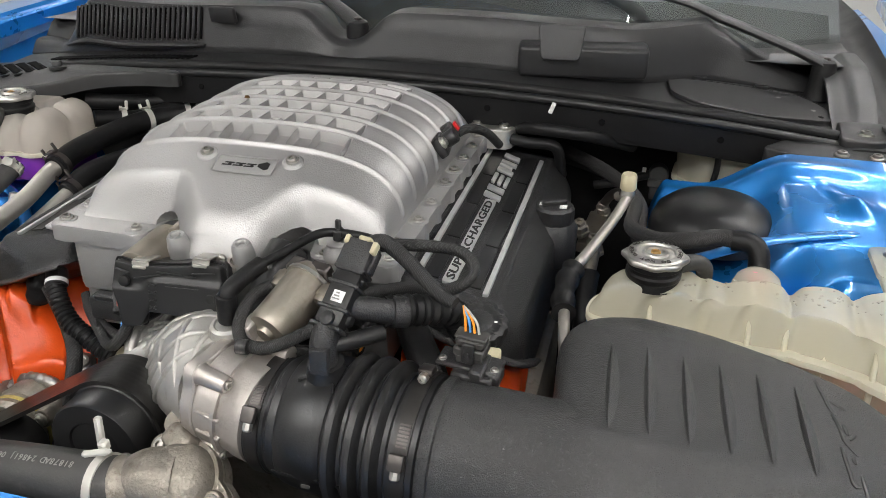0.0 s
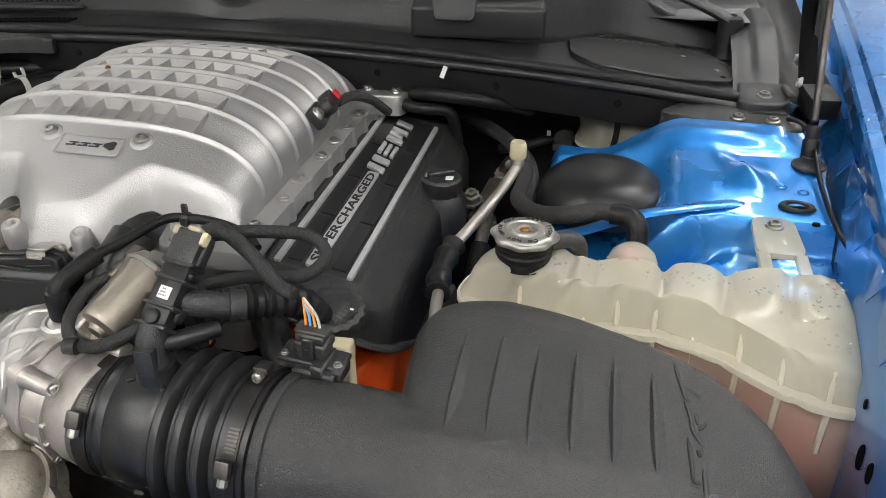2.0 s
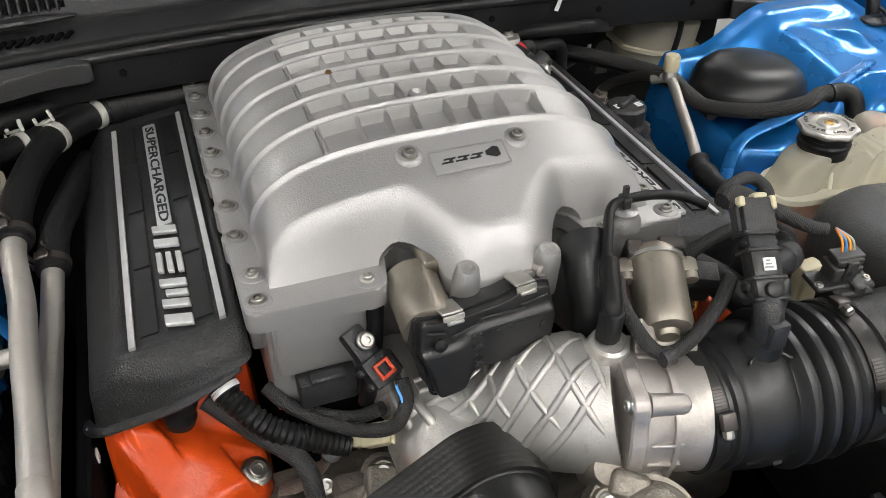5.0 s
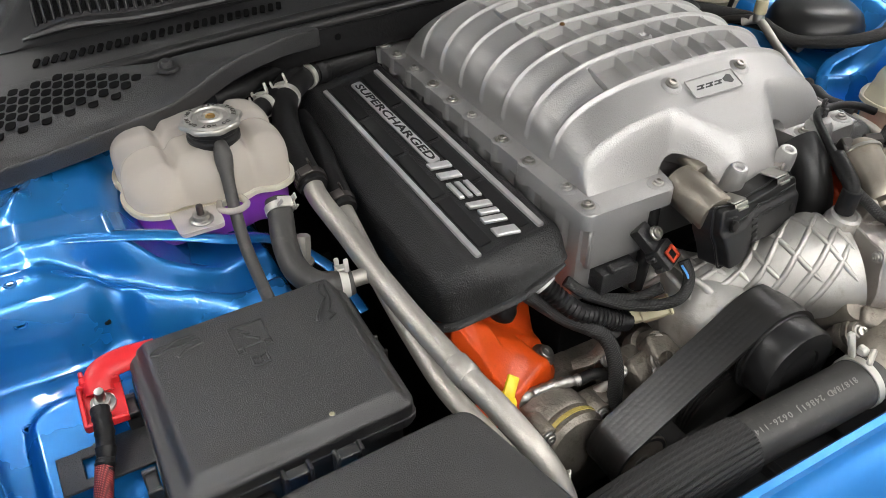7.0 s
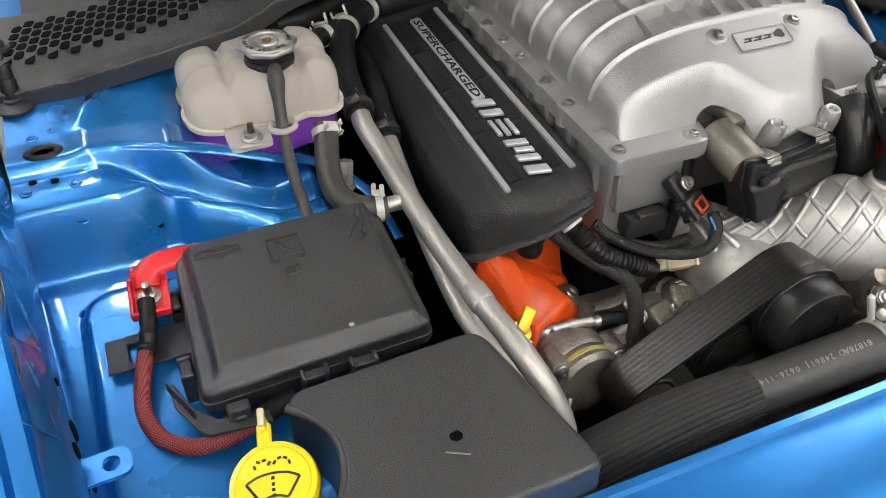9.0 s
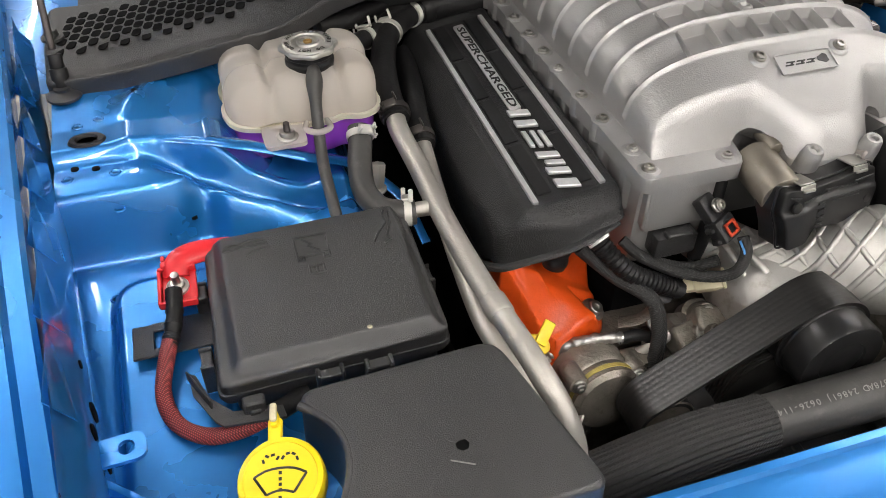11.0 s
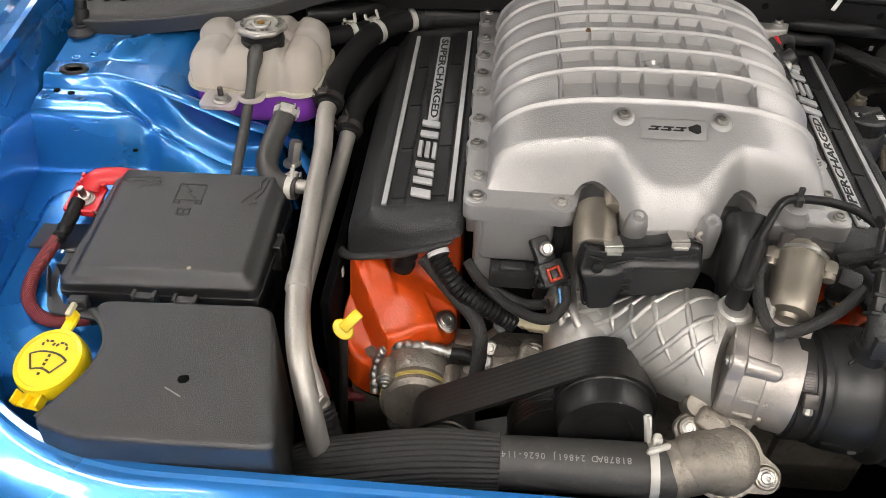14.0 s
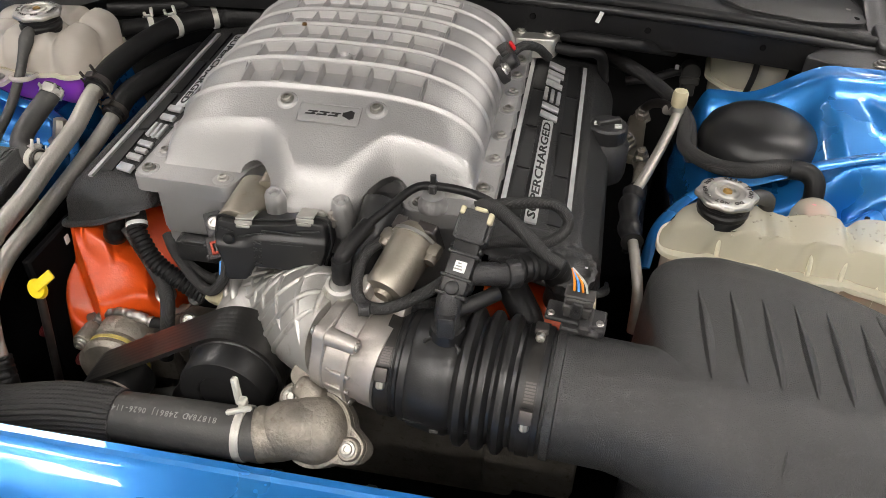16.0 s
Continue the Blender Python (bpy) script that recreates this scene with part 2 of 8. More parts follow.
def piece(name, me, parent, m, label=""):
    """One more object on a shared mesh, at the world pose m."""
    ob = new(name, me)
    ob.parent = parent
    ob.matrix_basis = Matrix.Translation(-base_of[parent]) @ m
    base_of[ob] = base_of[parent]
    return tagged(ob, label)


def along(at, way):
    """A pose whose z axis points along way."""
    return Matrix.Translation(at) @ Vector(way).to_track_quat("Z", "Y").to_matrix().to_4x4()


def merged(*bms):
    out = bms[0]
    for b in bms[1:]:
        me = bpy.data.meshes.new("joint")
        b.to_mesh(me)
        b.free()
        out.from_mesh(me)
        bpy.data.meshes.remove(me)
    return out


def lathe(profile, seg=32, m=Matrix(), wave=None):
    """Turned body: profile of (radius, height). wave(angle): factor on the radius."""
    bm = bmesh.new()
    rings = []
    for r, h in profile:
        if r < 1e-6:
            rings.append([bm.verts.new((0, 0, h))])
        else:
            rings.append([bm.verts.new((r * (wave(2 * math.pi * k / seg) if wave else 1) * math.cos(2 * math.pi * k / seg), r * (wave(2 * math.pi * k / seg) if wave else 1) * math.sin(2 * math.pi * k / seg), h)) for k in range(seg)])
    for a, b in zip(rings, rings[1:]):
        for k in range(seg):
            j = (k + 1) % seg
            if len(a) == 1 and len(b) > 1:
                bm.faces.new((a[0], b[k], b[j]))
            elif len(b) == 1 and len(a) > 1:
                bm.faces.new((a[k], a[j], b[0]))
            elif len(a) > 1:
                bm.faces.new((a[k], a[j], b[j], b[k]))
    for ring in (rings[0], rings[-1]):
        if len(ring) > 1:
            bm.faces.new(ring)
    bm.transform(m)
    return bm


def drum(r, h, seg=32, e=0.002, m=Matrix()):
    """A cylinder with rounded rims, from z = 0 to h."""
    return lathe([(r - e, 0), (r - e * 0.3, e * 0.3), (r, e), (r, h - e), (r - e * 0.3, h - e * 0.3), (r - e, h)], seg, m)


def rod(a, b, r, seg=20, e=0.001):
    a, b = Vector(a), Vector(b)
    return drum(r, (b - a).length, seg, e, along(a, b - a))


def rbox(sx, sy, sz, e=0.003, seg=2, m=Matrix()):
    """A box with rounded edges, centred in x and y, from z = 0 to sz."""
    bm = bmesh.new()
    bmesh.ops.create_cube(bm, size=1, matrix=Matrix.Translation((0, 0, sz / 2)) @ Matrix.Diagonal((sx, sy, sz, 1)))
    if e:
        bmesh.ops.bevel(bm, geom=bm.edges[:], offset=e, segments=seg, profile=0.5, affect="EDGES")
    bm.transform(m)
    return bm


def spline(points, n):
    """Catmull-Rom through the points."""
    p = [Vector(q) for q in points]
    p = [p[0] * 2 - p[1]] + p + [p[-1] * 2 - p[-2]]
    out = []
    for k in range(1, len(p) - 2):
        a, b, c, d = p[k - 1:k + 3]
        for s in range(n):
            t = s / n
            out.append(0.5 * ((2 * b) + (c - a) * t + (2 * a - 5 * b + 4 * c - d) * t * t + (3 * b - a - 3 * c + d) * t ** 3))
    return out + [p[-2]]


def sweep(points, r, seg=12, n=8, radius=None, flat=1.0):
    """A tube along a smooth path. radius(u): factor on r at the share u of the path; flat: squash of the section."""
    path = spline(points, n)
    bm = bmesh.new()
    rings = []
    side = None
    for k, q in enumerate(path):
        way = (path[min(k + 1, len(path) - 1)] - path[max(k - 1, 0)]).normalized()
        if side is None:
            side = way.orthogonal().normalized() if abs(way.z) > 0.9 else way.cross(Vector((0, 0, 1))).normalized()
        side = (side - way * side.dot(way)).normalized()
        up = side.cross(way)
        rr = r * (radius(k / (len(path) - 1)) if radius else 1)
        rings.append([bm.verts.new(q + side * rr * math.cos(2 * math.pi * j / seg) + up * flat * rr * math.sin(2 * math.pi * j / seg)) for j in range(seg)])
    for a, b in zip(rings, rings[1:]):
        for j in range(seg):
            i = (j + 1) % seg
            bm.faces.new((a[j], a[i], b[i], b[j]))
    bm.faces.new(rings[0])
    bm.faces.new(rings[-1])
    return bm


def rounded(poly, r, n=6):
    """The outline with its corners cut round by about r."""
    out = []
    for k, q in enumerate(poly):
        a, b, c = Vector(poly[k - 1]), Vector(q), Vector(poly[(k + 1) % len(poly)])
        ra, rc = min(r, (a - b).length * 0.49), min(r, (c - b).length * 0.49)
        s, e = b + (a - b).normalized() * ra, b + (c - b).normalized() * rc
        for i in range(n + 1):
            t = i / n
            out.append(s * (1 - t) ** 2 + b * 2 * t * (1 - t) + e * t * t)
    return out


def resampled(loop, count):
    p = [Vector(q) for q in loop]
    d = [0.0]
    for a, b in zip(p, p[1:] + p[:1]):
        d.append(d[-1] + (b - a).length)
    out, k = [], 0
    for i in range(count):
        s = d[-1] * i / count
        while d[k + 1] < s:
            k += 1
        f = (s - d[k]) / max(d[k + 1] - d[k], 1e-9)
        out.append(p[k].lerp(p[(k + 1) % len(p)], f))
    return out


def inset(loop, d):
    """The closed outline moved inwards by d."""
    n = len(loop)
    area = sum(loop[k].x * loop[(k + 1) % n].y - loop[(k + 1) % n].x * loop[k].y for k in range(n))
    out = []
    for k in range(n):
        w = (loop[(k + 2) % n] - loop[k - 2]).normalized()
        out.append(loop[k] + Vector((-w.y, w.x)) * (d if area > 0 else -d))
    return out


def pad(loop, top, edge, bottom, centre=None, rings=8, count=120, flare=0.0, walls=1):
    """A body with a closed outline (x, y), an upper surface z = top(x, y), a rounded upper edge and walls down to bottom, a height or a function of (x, y)."""
    loop = resampled(loop, count)
    c = Vector(centre) if centre else sum(loop, Vector((0, 0))) / count
    mean = sum((q - c).length for q in loop) / count
    bm = bmesh.new()
    steps = [(-flare, None)]
    for i in range(1, walls):
        steps.append((-flare * (1 - i / walls), i / walls))
    for i in range(7):
        a = math.pi / 2 * i / 6
        steps.append((edge * (1 - math.cos(a)), -edge * (1 - math.sin(a))))
    for i in range(1, rings):
        steps.append((edge + (mean - edge) * i / rings, 0.0))
    made = []
    for d, dz in steps:
        ring = []
        for q in loop:
            s = c + (q - c) * (1 - min(d / mean, 1))
            foot = bottom(s.x, s.y) if callable(bottom) else bottom
            if dz is None:
                z = foot
            elif dz > 0:
                z = foot + (top(s.x, s.y) - edge - foot) * dz
            else:
                z = top(s.x, s.y) + dz
            ring.append(bm.verts.new((s.x, s.y, z)))
        made.append(ring)
    for a, b in zip(made, made[1:]):
        for j in range(count):
            i = (j + 1) % count
            bm.faces.new((a[j], a[i], b[i], b[j]))
    tip = bm.verts.new((c.x, c.y, top(c.x, c.y)))
    for j in range(count):
        bm.faces.new((made[-1][j], made[-1][(j + 1) % count], tip))
    bm.faces.new(made[0][::-1])
    return bm


def prism(poly, z0, z1, e=0.0):
    """An upright plate of an outline (x, y)."""
    bm = bmesh.new()
    low = [bm.verts.new((q[0], q[1], z0)) for q in poly]
    high = [bm.verts.new((q[0], q[1], z1)) for q in poly]
    bm.faces.new(low[::-1])
    cap = bm.faces.new(high)
    for j in range(len(poly)):
        i = (j + 1) % len(poly)
        bm.faces.new((low[j], low[i], high[i], high[j]))
    if e:
        bmesh.ops.bevel(bm, geom=list(cap.edges), offset=e, segments=2, profile=0.5, affect="EDGES")
    return bm


def field(xs, ys, f, thick=0.0):
    """A sheet over a grid: f(x, y) gives the place; thick closes it downwards."""
    bm = bmesh.new()
    g = [[bm.verts.new(f(x, y)) for x in xs] for y in ys]
    for a, b in zip(g, g[1:]):
        for k in range(len(xs) - 1):
            bm.faces.new((a[k], a[k + 1], b[k + 1], b[k]))
    if thick:
        rim = [g[0][k] for k in range(len(xs))] + [r[-1] for r in g[1:]] + [g[-1][k] for k in range(len(xs) - 2, -1, -1)] + [r[0] for r in g[-2:0:-1]]
        low = [bm.verts.new(v.co - Vector((0, 0, thick))) for v in rim]
        for j in range(len(rim)):
            i = (j + 1) % len(rim)
            bm.faces.new((rim[i], rim[j], low[j], low[i]))
    return bm


def span(a, b, n):
    return [a + (b - a) * k / (n - 1) for k in range(n)]


def smooth(a, b, v):
    t = min(max((v - a) / (b - a), 0.0), 1.0)
    return t * t * (3 - 2 * t)


def lettering(name, words, size, m, mat, parent, depth=0.0006, squeeze=1.0, shear=0.0, label="", bold=0.0):
    cu = bpy.data.curves.new(name, "FONT")
    cu.body, cu.size, cu.extrude, cu.shear = words, size, depth, shear
    cu.align_x, cu.align_y, cu.offset = "CENTER", "CENTER", bold
    cu.resolution_u = 2
    ob = bpy.data.objects.new("font", cu)
    scene.collection.objects.link(ob)
    bpy.context.view_layer.update()
    me = bpy.data.meshes.new_from_object(ob.evaluated_get(bpy.context.evaluated_depsgraph_get()))
    bpy.data.objects.remove(ob)
    bm = bmesh.new()
    bm.from_mesh(me)
    bpy.data.meshes.remove(me)
    bm.transform(m @ Matrix.Diagonal((squeeze, 1, 1, 1)))
    return part(name, bm, mat, parent, label)


def hex_bolt_mesh(name, mat, r=0.0065, h=0.006, washer=0.0095):
    """Flange bolt with a hollow head, standing on z = 0."""
    a = lathe([(washer, 0), (washer, 0.0012), (washer * 0.93, 0.0022), (r * 1.02, 0.0028)], 24)
    b = lathe([(r, 0.001), (r, h - 0.0008), (r * 0.88, h), (r * 0.5, h), (r * 0.45, h - 0.0025), (0, h - 0.0025)], 12)
    return finish(merged(a, b), name, mat)


BOLT = hex_bolt_mesh("bolt", "bolt_steel")
BIG_BOLT = hex_bolt_mesh("large_bolt", "steel", 0.0085, 0.008, 0.012)
HEAD = hex_bolt_mesh("bolt_head", "steel", 0.006, 0.006, 0.008)
XE = -0.011     # middle plane of the engine
XC = -0.015     # middle plane of the car



# ---- workshop ----
def room():
    walls = (("wall_north", (0, 6.1, 1.5), (8.2, 0.2, 3.0)), ("wall_south", (0, -4.1, 1.5), (8.2, 0.2, 3.0)), ("wall_east", (4.1, 1, 1.5), (0.2, 10.4, 3.0)), ("wall_west", (-4.1, 1, 1.5), (0.2, 10.4, 3.0)))
    for name, at, size in walls:
        single(name, rbox(*size, 0, 1, Matrix.Translation((at[0], at[1], 0))), "wall", "plain white painted workshop wall", "wall", (at[0], at[1], 0), kind="structure")
    single("floor", rbox(8.4, 10.6, 0.1, 0, 1, Matrix.Translation((0, 1, -0.1))), "floor", "pale grey sealed workshop floor", "floor", (0, 1, 0), kind="structure")
    single("ceiling", rbox(8.4, 10.6, 0.1, 0, 1, Matrix.Translation((0, 1, 3.0))), "ceiling", "grey workshop ceiling", "ceiling", (0, 1, 3.0), kind="structure")
    spots = [(x, y, 0) for x in (-2.4, -0.8, 0.8, 2.4) for y in (-3.0, -1.5)] + [(x, -2.25, 90) for x in (-1.6, 0.0, 1.6)] + [(-1.8, y, 90) for y in (0.75, 1.1)] + [(x, y, 90) for x in (1.55, 2.9) for y in (0.7, 1.1)] + [(x, 1.9, 0) for x in (-0.9, 0.1, 1.1)] + [(x, 4.2, 0) for x in (-2.6, -1.0, 0.6, 2.2)]
    for x, y, turn in spots:
        m = Matrix.Translation((x, y, 2.95)) @ pose(0, 0, 0, 0, 0, turn)
        lamp = thing("ceiling_light", "white LED tube light on the ceiling", "light", (x, y, 2.94), "rows of tube lights")
        part("housing", rbox(0.10, 1.3, 0.04, 0.004, 1, m), "wall", lamp)
        part("diffuser", rbox(0.07, 1.26, 0.025, 0.006, 2, m @ Matrix.Translation((0, 0, -0.03))), "glow", lamp, "glowing white diffuser")


room()


# ---- the car's body round the engine bay ----
car = thing("car", "bright metallic blue car with its engine bay open", "car", (XC, 0.3, 0.0))


def rim_y(x):
    """The inner edge of the front panel: straight in the middle, swept back at the corners."""
    a = abs(x - XC)
    return -0.264 + 0.17 * smooth(0.44, 0.80, a) * (0.4 + 0.6 * smooth(0.5, 0.78, a))


def front_panel():
    rows = [(0.0, -0.030), (0.0, -0.004), (0.003, 0.0), (0.010, 0.0), (0.013, -0.004), (0.018, -0.0050), (0.025, -0.0052), (0.033, -0.0053), (0.041, -0.0055), (0.050, -0.0060), (0.060, -0.0068), (0.072, -0.0085), (0.085, -0.0115), (0.10, -0.017), (0.106, -0.03), (0.106, -0.06)]
    xs = span(XC - 0.80, XC + 0.80, 160)
    wave = lambda x, d: 0.0006 * smooth(0.014, 0.026, d) * noise.noise((x * 9.0 + 30 * d, d * 60, 1.7))
    bm = bmesh.new()
    g = [[bm.verts.new((x, rim_y(x) - d, 0.80 + dz + wave(x, d) + 0.02 * smooth(0.5, 0.8, abs(x - XC)))) for x in xs] for d, dz in rows]
    for a, b in zip(g, g[1:]):
        for k in range(len(xs) - 1):
            bm.faces.new((a[k], a[k + 1], b[k + 1], b[k]))
    part("front_panel", bm, "blue", car)
    bm = bmesh.new()
    g = [[bm.verts.new((x, rim_y(x) - d, z)) for x in xs] for d, z in ((0.104, 0.765), (0.112, 0.778), (0.16, 0.772), (0.20, 0.74), (0.22, 0.6))]
    for a, b in zip(g, g[1:]):
        for k in range(len(xs) - 1):
            bm.faces.new((a[k], a[k + 1], b[k + 1], b[k]))
    part("bumper_trim", bm, "rubber", car, "black rubber trim ahead of the panel")


front_panel()


def bay_z(a, y):
    """Height of the pressed inner wing: strut tower behind, stepping down to the floor ahead of it."""
    tower = 0.897 + 0.16 * (y - 0.23)
    tower -= 0.050 * smooth(0.60, 0.49, a) + 0.020 * smooth(0.595, 0.545, a) * smooth(0.365, 0.325, y)
    tower += 0.009 * smooth(0.335, 0.372, y) * smooth(0.745, 0.70, a) + 0.003 * math.exp(-((y - 0.366) / 0.012) ** 2) * smooth(0.70, 0.66, a)
    tower += 0.007 * math.exp(-(((a - 0.655 + 0.5 * (y - 0.30)) / 0.010) ** 2 + ((y - 0.30) / 0.03) ** 2))
    tower += 0.010 * math.exp(-(((a - 0.665) / 0.022) ** 2 + ((y - 0.285) / 0.02) ** 2))
    ledge = 0.858 - 0.02 * smooth(0.205, 0.14, y) - 0.05 * smooth(0.60, 0.46, a) + 0.008 * math.exp(-((a - 0.625) / 0.02) ** 2) * smooth(0.05, 0.12, y)
    mid = 0.775 - 0.05 * smooth(0.66, 0.57, a)
    low = 0.715 - 0.03 * smooth(0.7, 0.5, a)
    low += 0.011 * smooth(0.735, 0.722, a) * smooth(0.0, -0.014, y) * smooth(-0.20, -0.185, y) * (1 - 0.7 * math.exp(-((a - 0.71) / 0.02) ** 2 - ((y + 0.015) / 0.02) ** 2))
    s1 = 0.208 - 0.022 * smooth(0.64, 0.55, a) + 0.015 * smooth(0.50, 0.44, a) - 0.05 * smooth(0.44, 0.40, a)
    ledge -= 0.034 * smooth(0.655, 0.60, a) * math.exp(-((y - s1 + 0.014) / 0.016) ** 2)
    ledge += 0.010 * smooth(0.64, 0.56, a) * math.exp(-((y - 0.150) / 0.014) ** 2)
    s2 = 0.128 - 0.035 * smooth(0.62, 0.55, a) + 0.03 * smooth(0.52, 0.44, a)
    z = ledge + (tower - ledge) * smooth(s1 - 0.012, s1 + 0.006, y)
    z = mid + (z - mid) * smooth(s2 - 0.030, s2 + 0.010, y)
    z = low + (z - low) * smooth(-0.02, 0.05, y)
    return z + 0.0006 * noise.noise((a * 14, y * 14, 3))


def left_z(a, y):
    """The other inner wing has a higher ledge, one upright face below it and a shallow raised pan."""
    tower = bay_z(a, max(y, 0.262))
    ledge = 0.886 - 0.010 * smooth(0.20, 0.16, y) - 0.052 * smooth(0.60, 0.47, a)
    s1 = 0.222 - 0.030 * smooth(0.65, 0.55, a) + 0.010 * smooth(0.50, 0.44, a) - 0.05 * smooth(0.44, 0.40, a)
    ledge -= 0.030 * smooth(0.665, 0.60, a) * math.exp(-((y - s1 + 0.016) / 0.014) ** 2)
    s2 = 0.165 + 0.018 * math.exp(-((a - 0.605) / 0.02) ** 2) - 0.012 * smooth(0.58, 0.53, a)
    low = 0.780 + 0.17 * y
    u = min(smooth(0.716, 0.704, a), smooth(0.118, 0.106, y), smooth(-0.165, -0.150, y))
    round_off = smooth(0.034, 0.022, math.hypot(max(a - 0.682, 0), max(y - 0.084, 0)))
    low += 0.010 * min(u, round_off) - 0.010 * smooth(0.62, 0.55, a) - 0.07 * smooth(-0.165, -0.20, y)
    z = ledge + (tower - ledge) * smooth(s1 - 0.010, s1 + 0.006, y)
    face = smooth(s2 - 0.022 - 0.02 * smooth(0.63, 0.58, a), s2 + 0.010, y)
    return low + (z - low) * face + 0.0004 * noise.noise((a * 14, y * 14, 3))


def edge_a(y):
    return 0.728 + 0.11 * y


def wing(side):
    def put(a, y, z):
        return (XC + side * a, y, z)
    ys = span(-0.24, 0.395, 210)
    bay = left_z if side < 0 else bay_z
    bm = field(span(0.415, 0.748, 130), ys, lambda a, y: put(a, y, bay(a, y) - 0.25 * smooth(0.45, 0.38, a)))
    inner = part("inner_wing", bm, "blue", car, "pressed blue inner wing with the strut tower")
    # upright wall with a foot flange
    bm = bmesh.new()
    ys2 = span(-0.30, 0.50, 60)
    g = [[bm.verts.new(put(edge_a(y) + o, y, z)) for y in ys2] for o, z in ((0.004, 0.62), (0.004, 0.80), (0.0, 0.84), (0.0, 0.90), (0.010, 0.915), (0.012, 0.935))]
    for p, q in zip(g, g[1:]):
        for k in range(len(ys2) - 1):
            bm.faces.new((p[k], p[k + 1], q[k + 1], q[k]))
    part("side_rail", bm, "blue", car)
    # outer wing panel
    bm = bmesh.new()
    ys3 = span(-0.36, 1.5, 50)
    g = [[bm.verts.new(put(edge_a(y) + o, y, 0.945 + 0.035 * smooth(-0.2, 0.8, y) - 0.06 * smooth(0.05, -0.35, y) + dz)) for y in ys3] for o, dz in ((0.016, -0.03), (0.016, -0.004), (0.020, 0.0), (0.034, 0.001), (0.038, 0.008), (0.09, 0.012), (0.14, 0.002), (0.18, -0.02), (0.2, -0.06), (0.21, -0.3))]
    for p, q in zip(g, g[1:]):
        for k in range(len(ys3) - 1):
            bm.faces.new((p[k], p[k + 1], q[k + 1], q[k]))
    part("outer_wing", bm, "blue", car)
    # folded triangular tabs of the wing flange
    for y in (-0.12, -0.03, 0.06, 0.15, 0.24, 0.33):
        a = edge_a(y)
        bm = bmesh.new()
        v = [bm.verts.new(put(*q)) for q in ((a + 0.014, y + 0.045, 0.937), (a + 0.014, y - 0.025, 0.937), (a - 0.003, y - 0.028, 0.914), (a + 0.006, y + 0.02, 0.920))]
        w = [bm.verts.new(q.co - Vector((0, 0, 0.0015))) for q in v]
        bm.faces.new(v)
        bm.faces.new(w[::-1])
        for j in range(4):
            bm.faces.new((v[j], v[(j + 1) % 4], w[(j + 1) % 4], w[j]))
        part("tab", bm, "blue", car)
    # rolled lip across the front of the tower
    lip = [put(0.665, 0.246, 0.894), put(0.65, 0.236, 0.897), put(0.60, 0.215, 0.897), put(0.545, 0.192, 0.893), put(0.49, 0.192, 0.868), put(0.437, 0.200, 0.842), put(0.39, 0.16, 0.812), put(0.375, 0.11, 0.78)]
    part("rolled_lip", sweep(lip, 0.0075, 10, 10, lambda u: 0.25 + 0.9 * min(1, 6 * u), 0.45), "blue", inner)
    # oval grommet, small holes and pressed dimples
    g0 = Vector(put(0.712, 0.238, bay(0.712, 0.238)))
    ring = lathe([(0.009, 0.0005), (0.011, 0.003), (0.016, 0.0032), (0.018, 0.0005)], 28, Matrix.Translation(g0) @ Matrix.Diagonal((1.1, 0.75, 1, 1)))
    part("grommet", ring, "rubber", inner, "black oval rubber grommet")
    for a, y, r in ((0.728, 0.212, 0.004), (0.707, 0.207, 0.004), (0.66, 0.31, 0.003), (0.62, 0.165, 0.003)):
        part("hole", lathe([(0, 0.0012), (r, 0.0012), (r * 1.1, -0.001)], 14, Matrix.Translation(put(a, y, bay(a, y) + 0.0004))), "dark", inner, "small dark hole in the pressing")
    for a, y in ((0.70, 0.275), (0.722, 0.268), (0.688, 0.196), (0.735, 0.196), (0.69, 0.165), (0.655, 0.13), (0.71, 0.1)):
        part("dimple", lathe([(0.0035, 0), (0.0042, 0.0012), (0.0055, 0.0012), (0.0062, 0)], 16, Matrix.Translation(put(a, y, bay(a, y)))), "blue", inner)
    # gas strut of the bonnet
    b = Vector(put(0.734, 0.322, bay(0.734, 0.322)))
    # slots through the side rail
    for y, z, r in ((-0.060, 0.878, 0.003), (-0.089, 0.850, 0.0075), (-0.119, 0.862, 0.006), (-0.122, 0.820, 0.006)):
        at = Vector(put(edge_a(y) - 0.0012, y, z))
        part("rail_hole", lathe([(0, 0.0006), (r, 0.0006), (r * 1.08, -0.0008)], 16, Matrix.Translation(at) @ pose(0, 0, 0, 0, -90 * side, 0) @ Matrix.Diagonal((1.5, 0.75, 1, 1))), "dark", car, "dark slot in the side rail")
    strut = thing("bonnet_strut", "slim black bonnet gas strut on a ball joint", "gas strut", b, "bonnet struts")
    part("foot", lathe([(0.019, 0), (0.019, 0.003), (0.013, 0.007), (0.009, 0.009), (0.009, 0.012)], 24, Matrix.Translation(b)), "plastic", strut)
    e = b + Vector((side * 0.012, 0.53, 1.0)) * 0.52
    q = b + Vector((0, 0.006, 0.012))
    part("socket", merged(rod(q - Vector((0, 0, 0.005)), q + Vector((0, 0.008, 0.016)), 0.0095), rod(q + Vector((0, 0.007, 0.014)), q + Vector((0, 0.014, 0.030)), 0.0078)), "rubber", strut)
    part("rod", rod(q + Vector((0, 0.015, 0.035)), b + (e - b) * 0.42, 0.004, 14), "dark_steel", strut, "polished dark rod")
    part("cylinder", rod(b + (e - b) * 0.40, e, 0.0095, 20), "satin", strut)


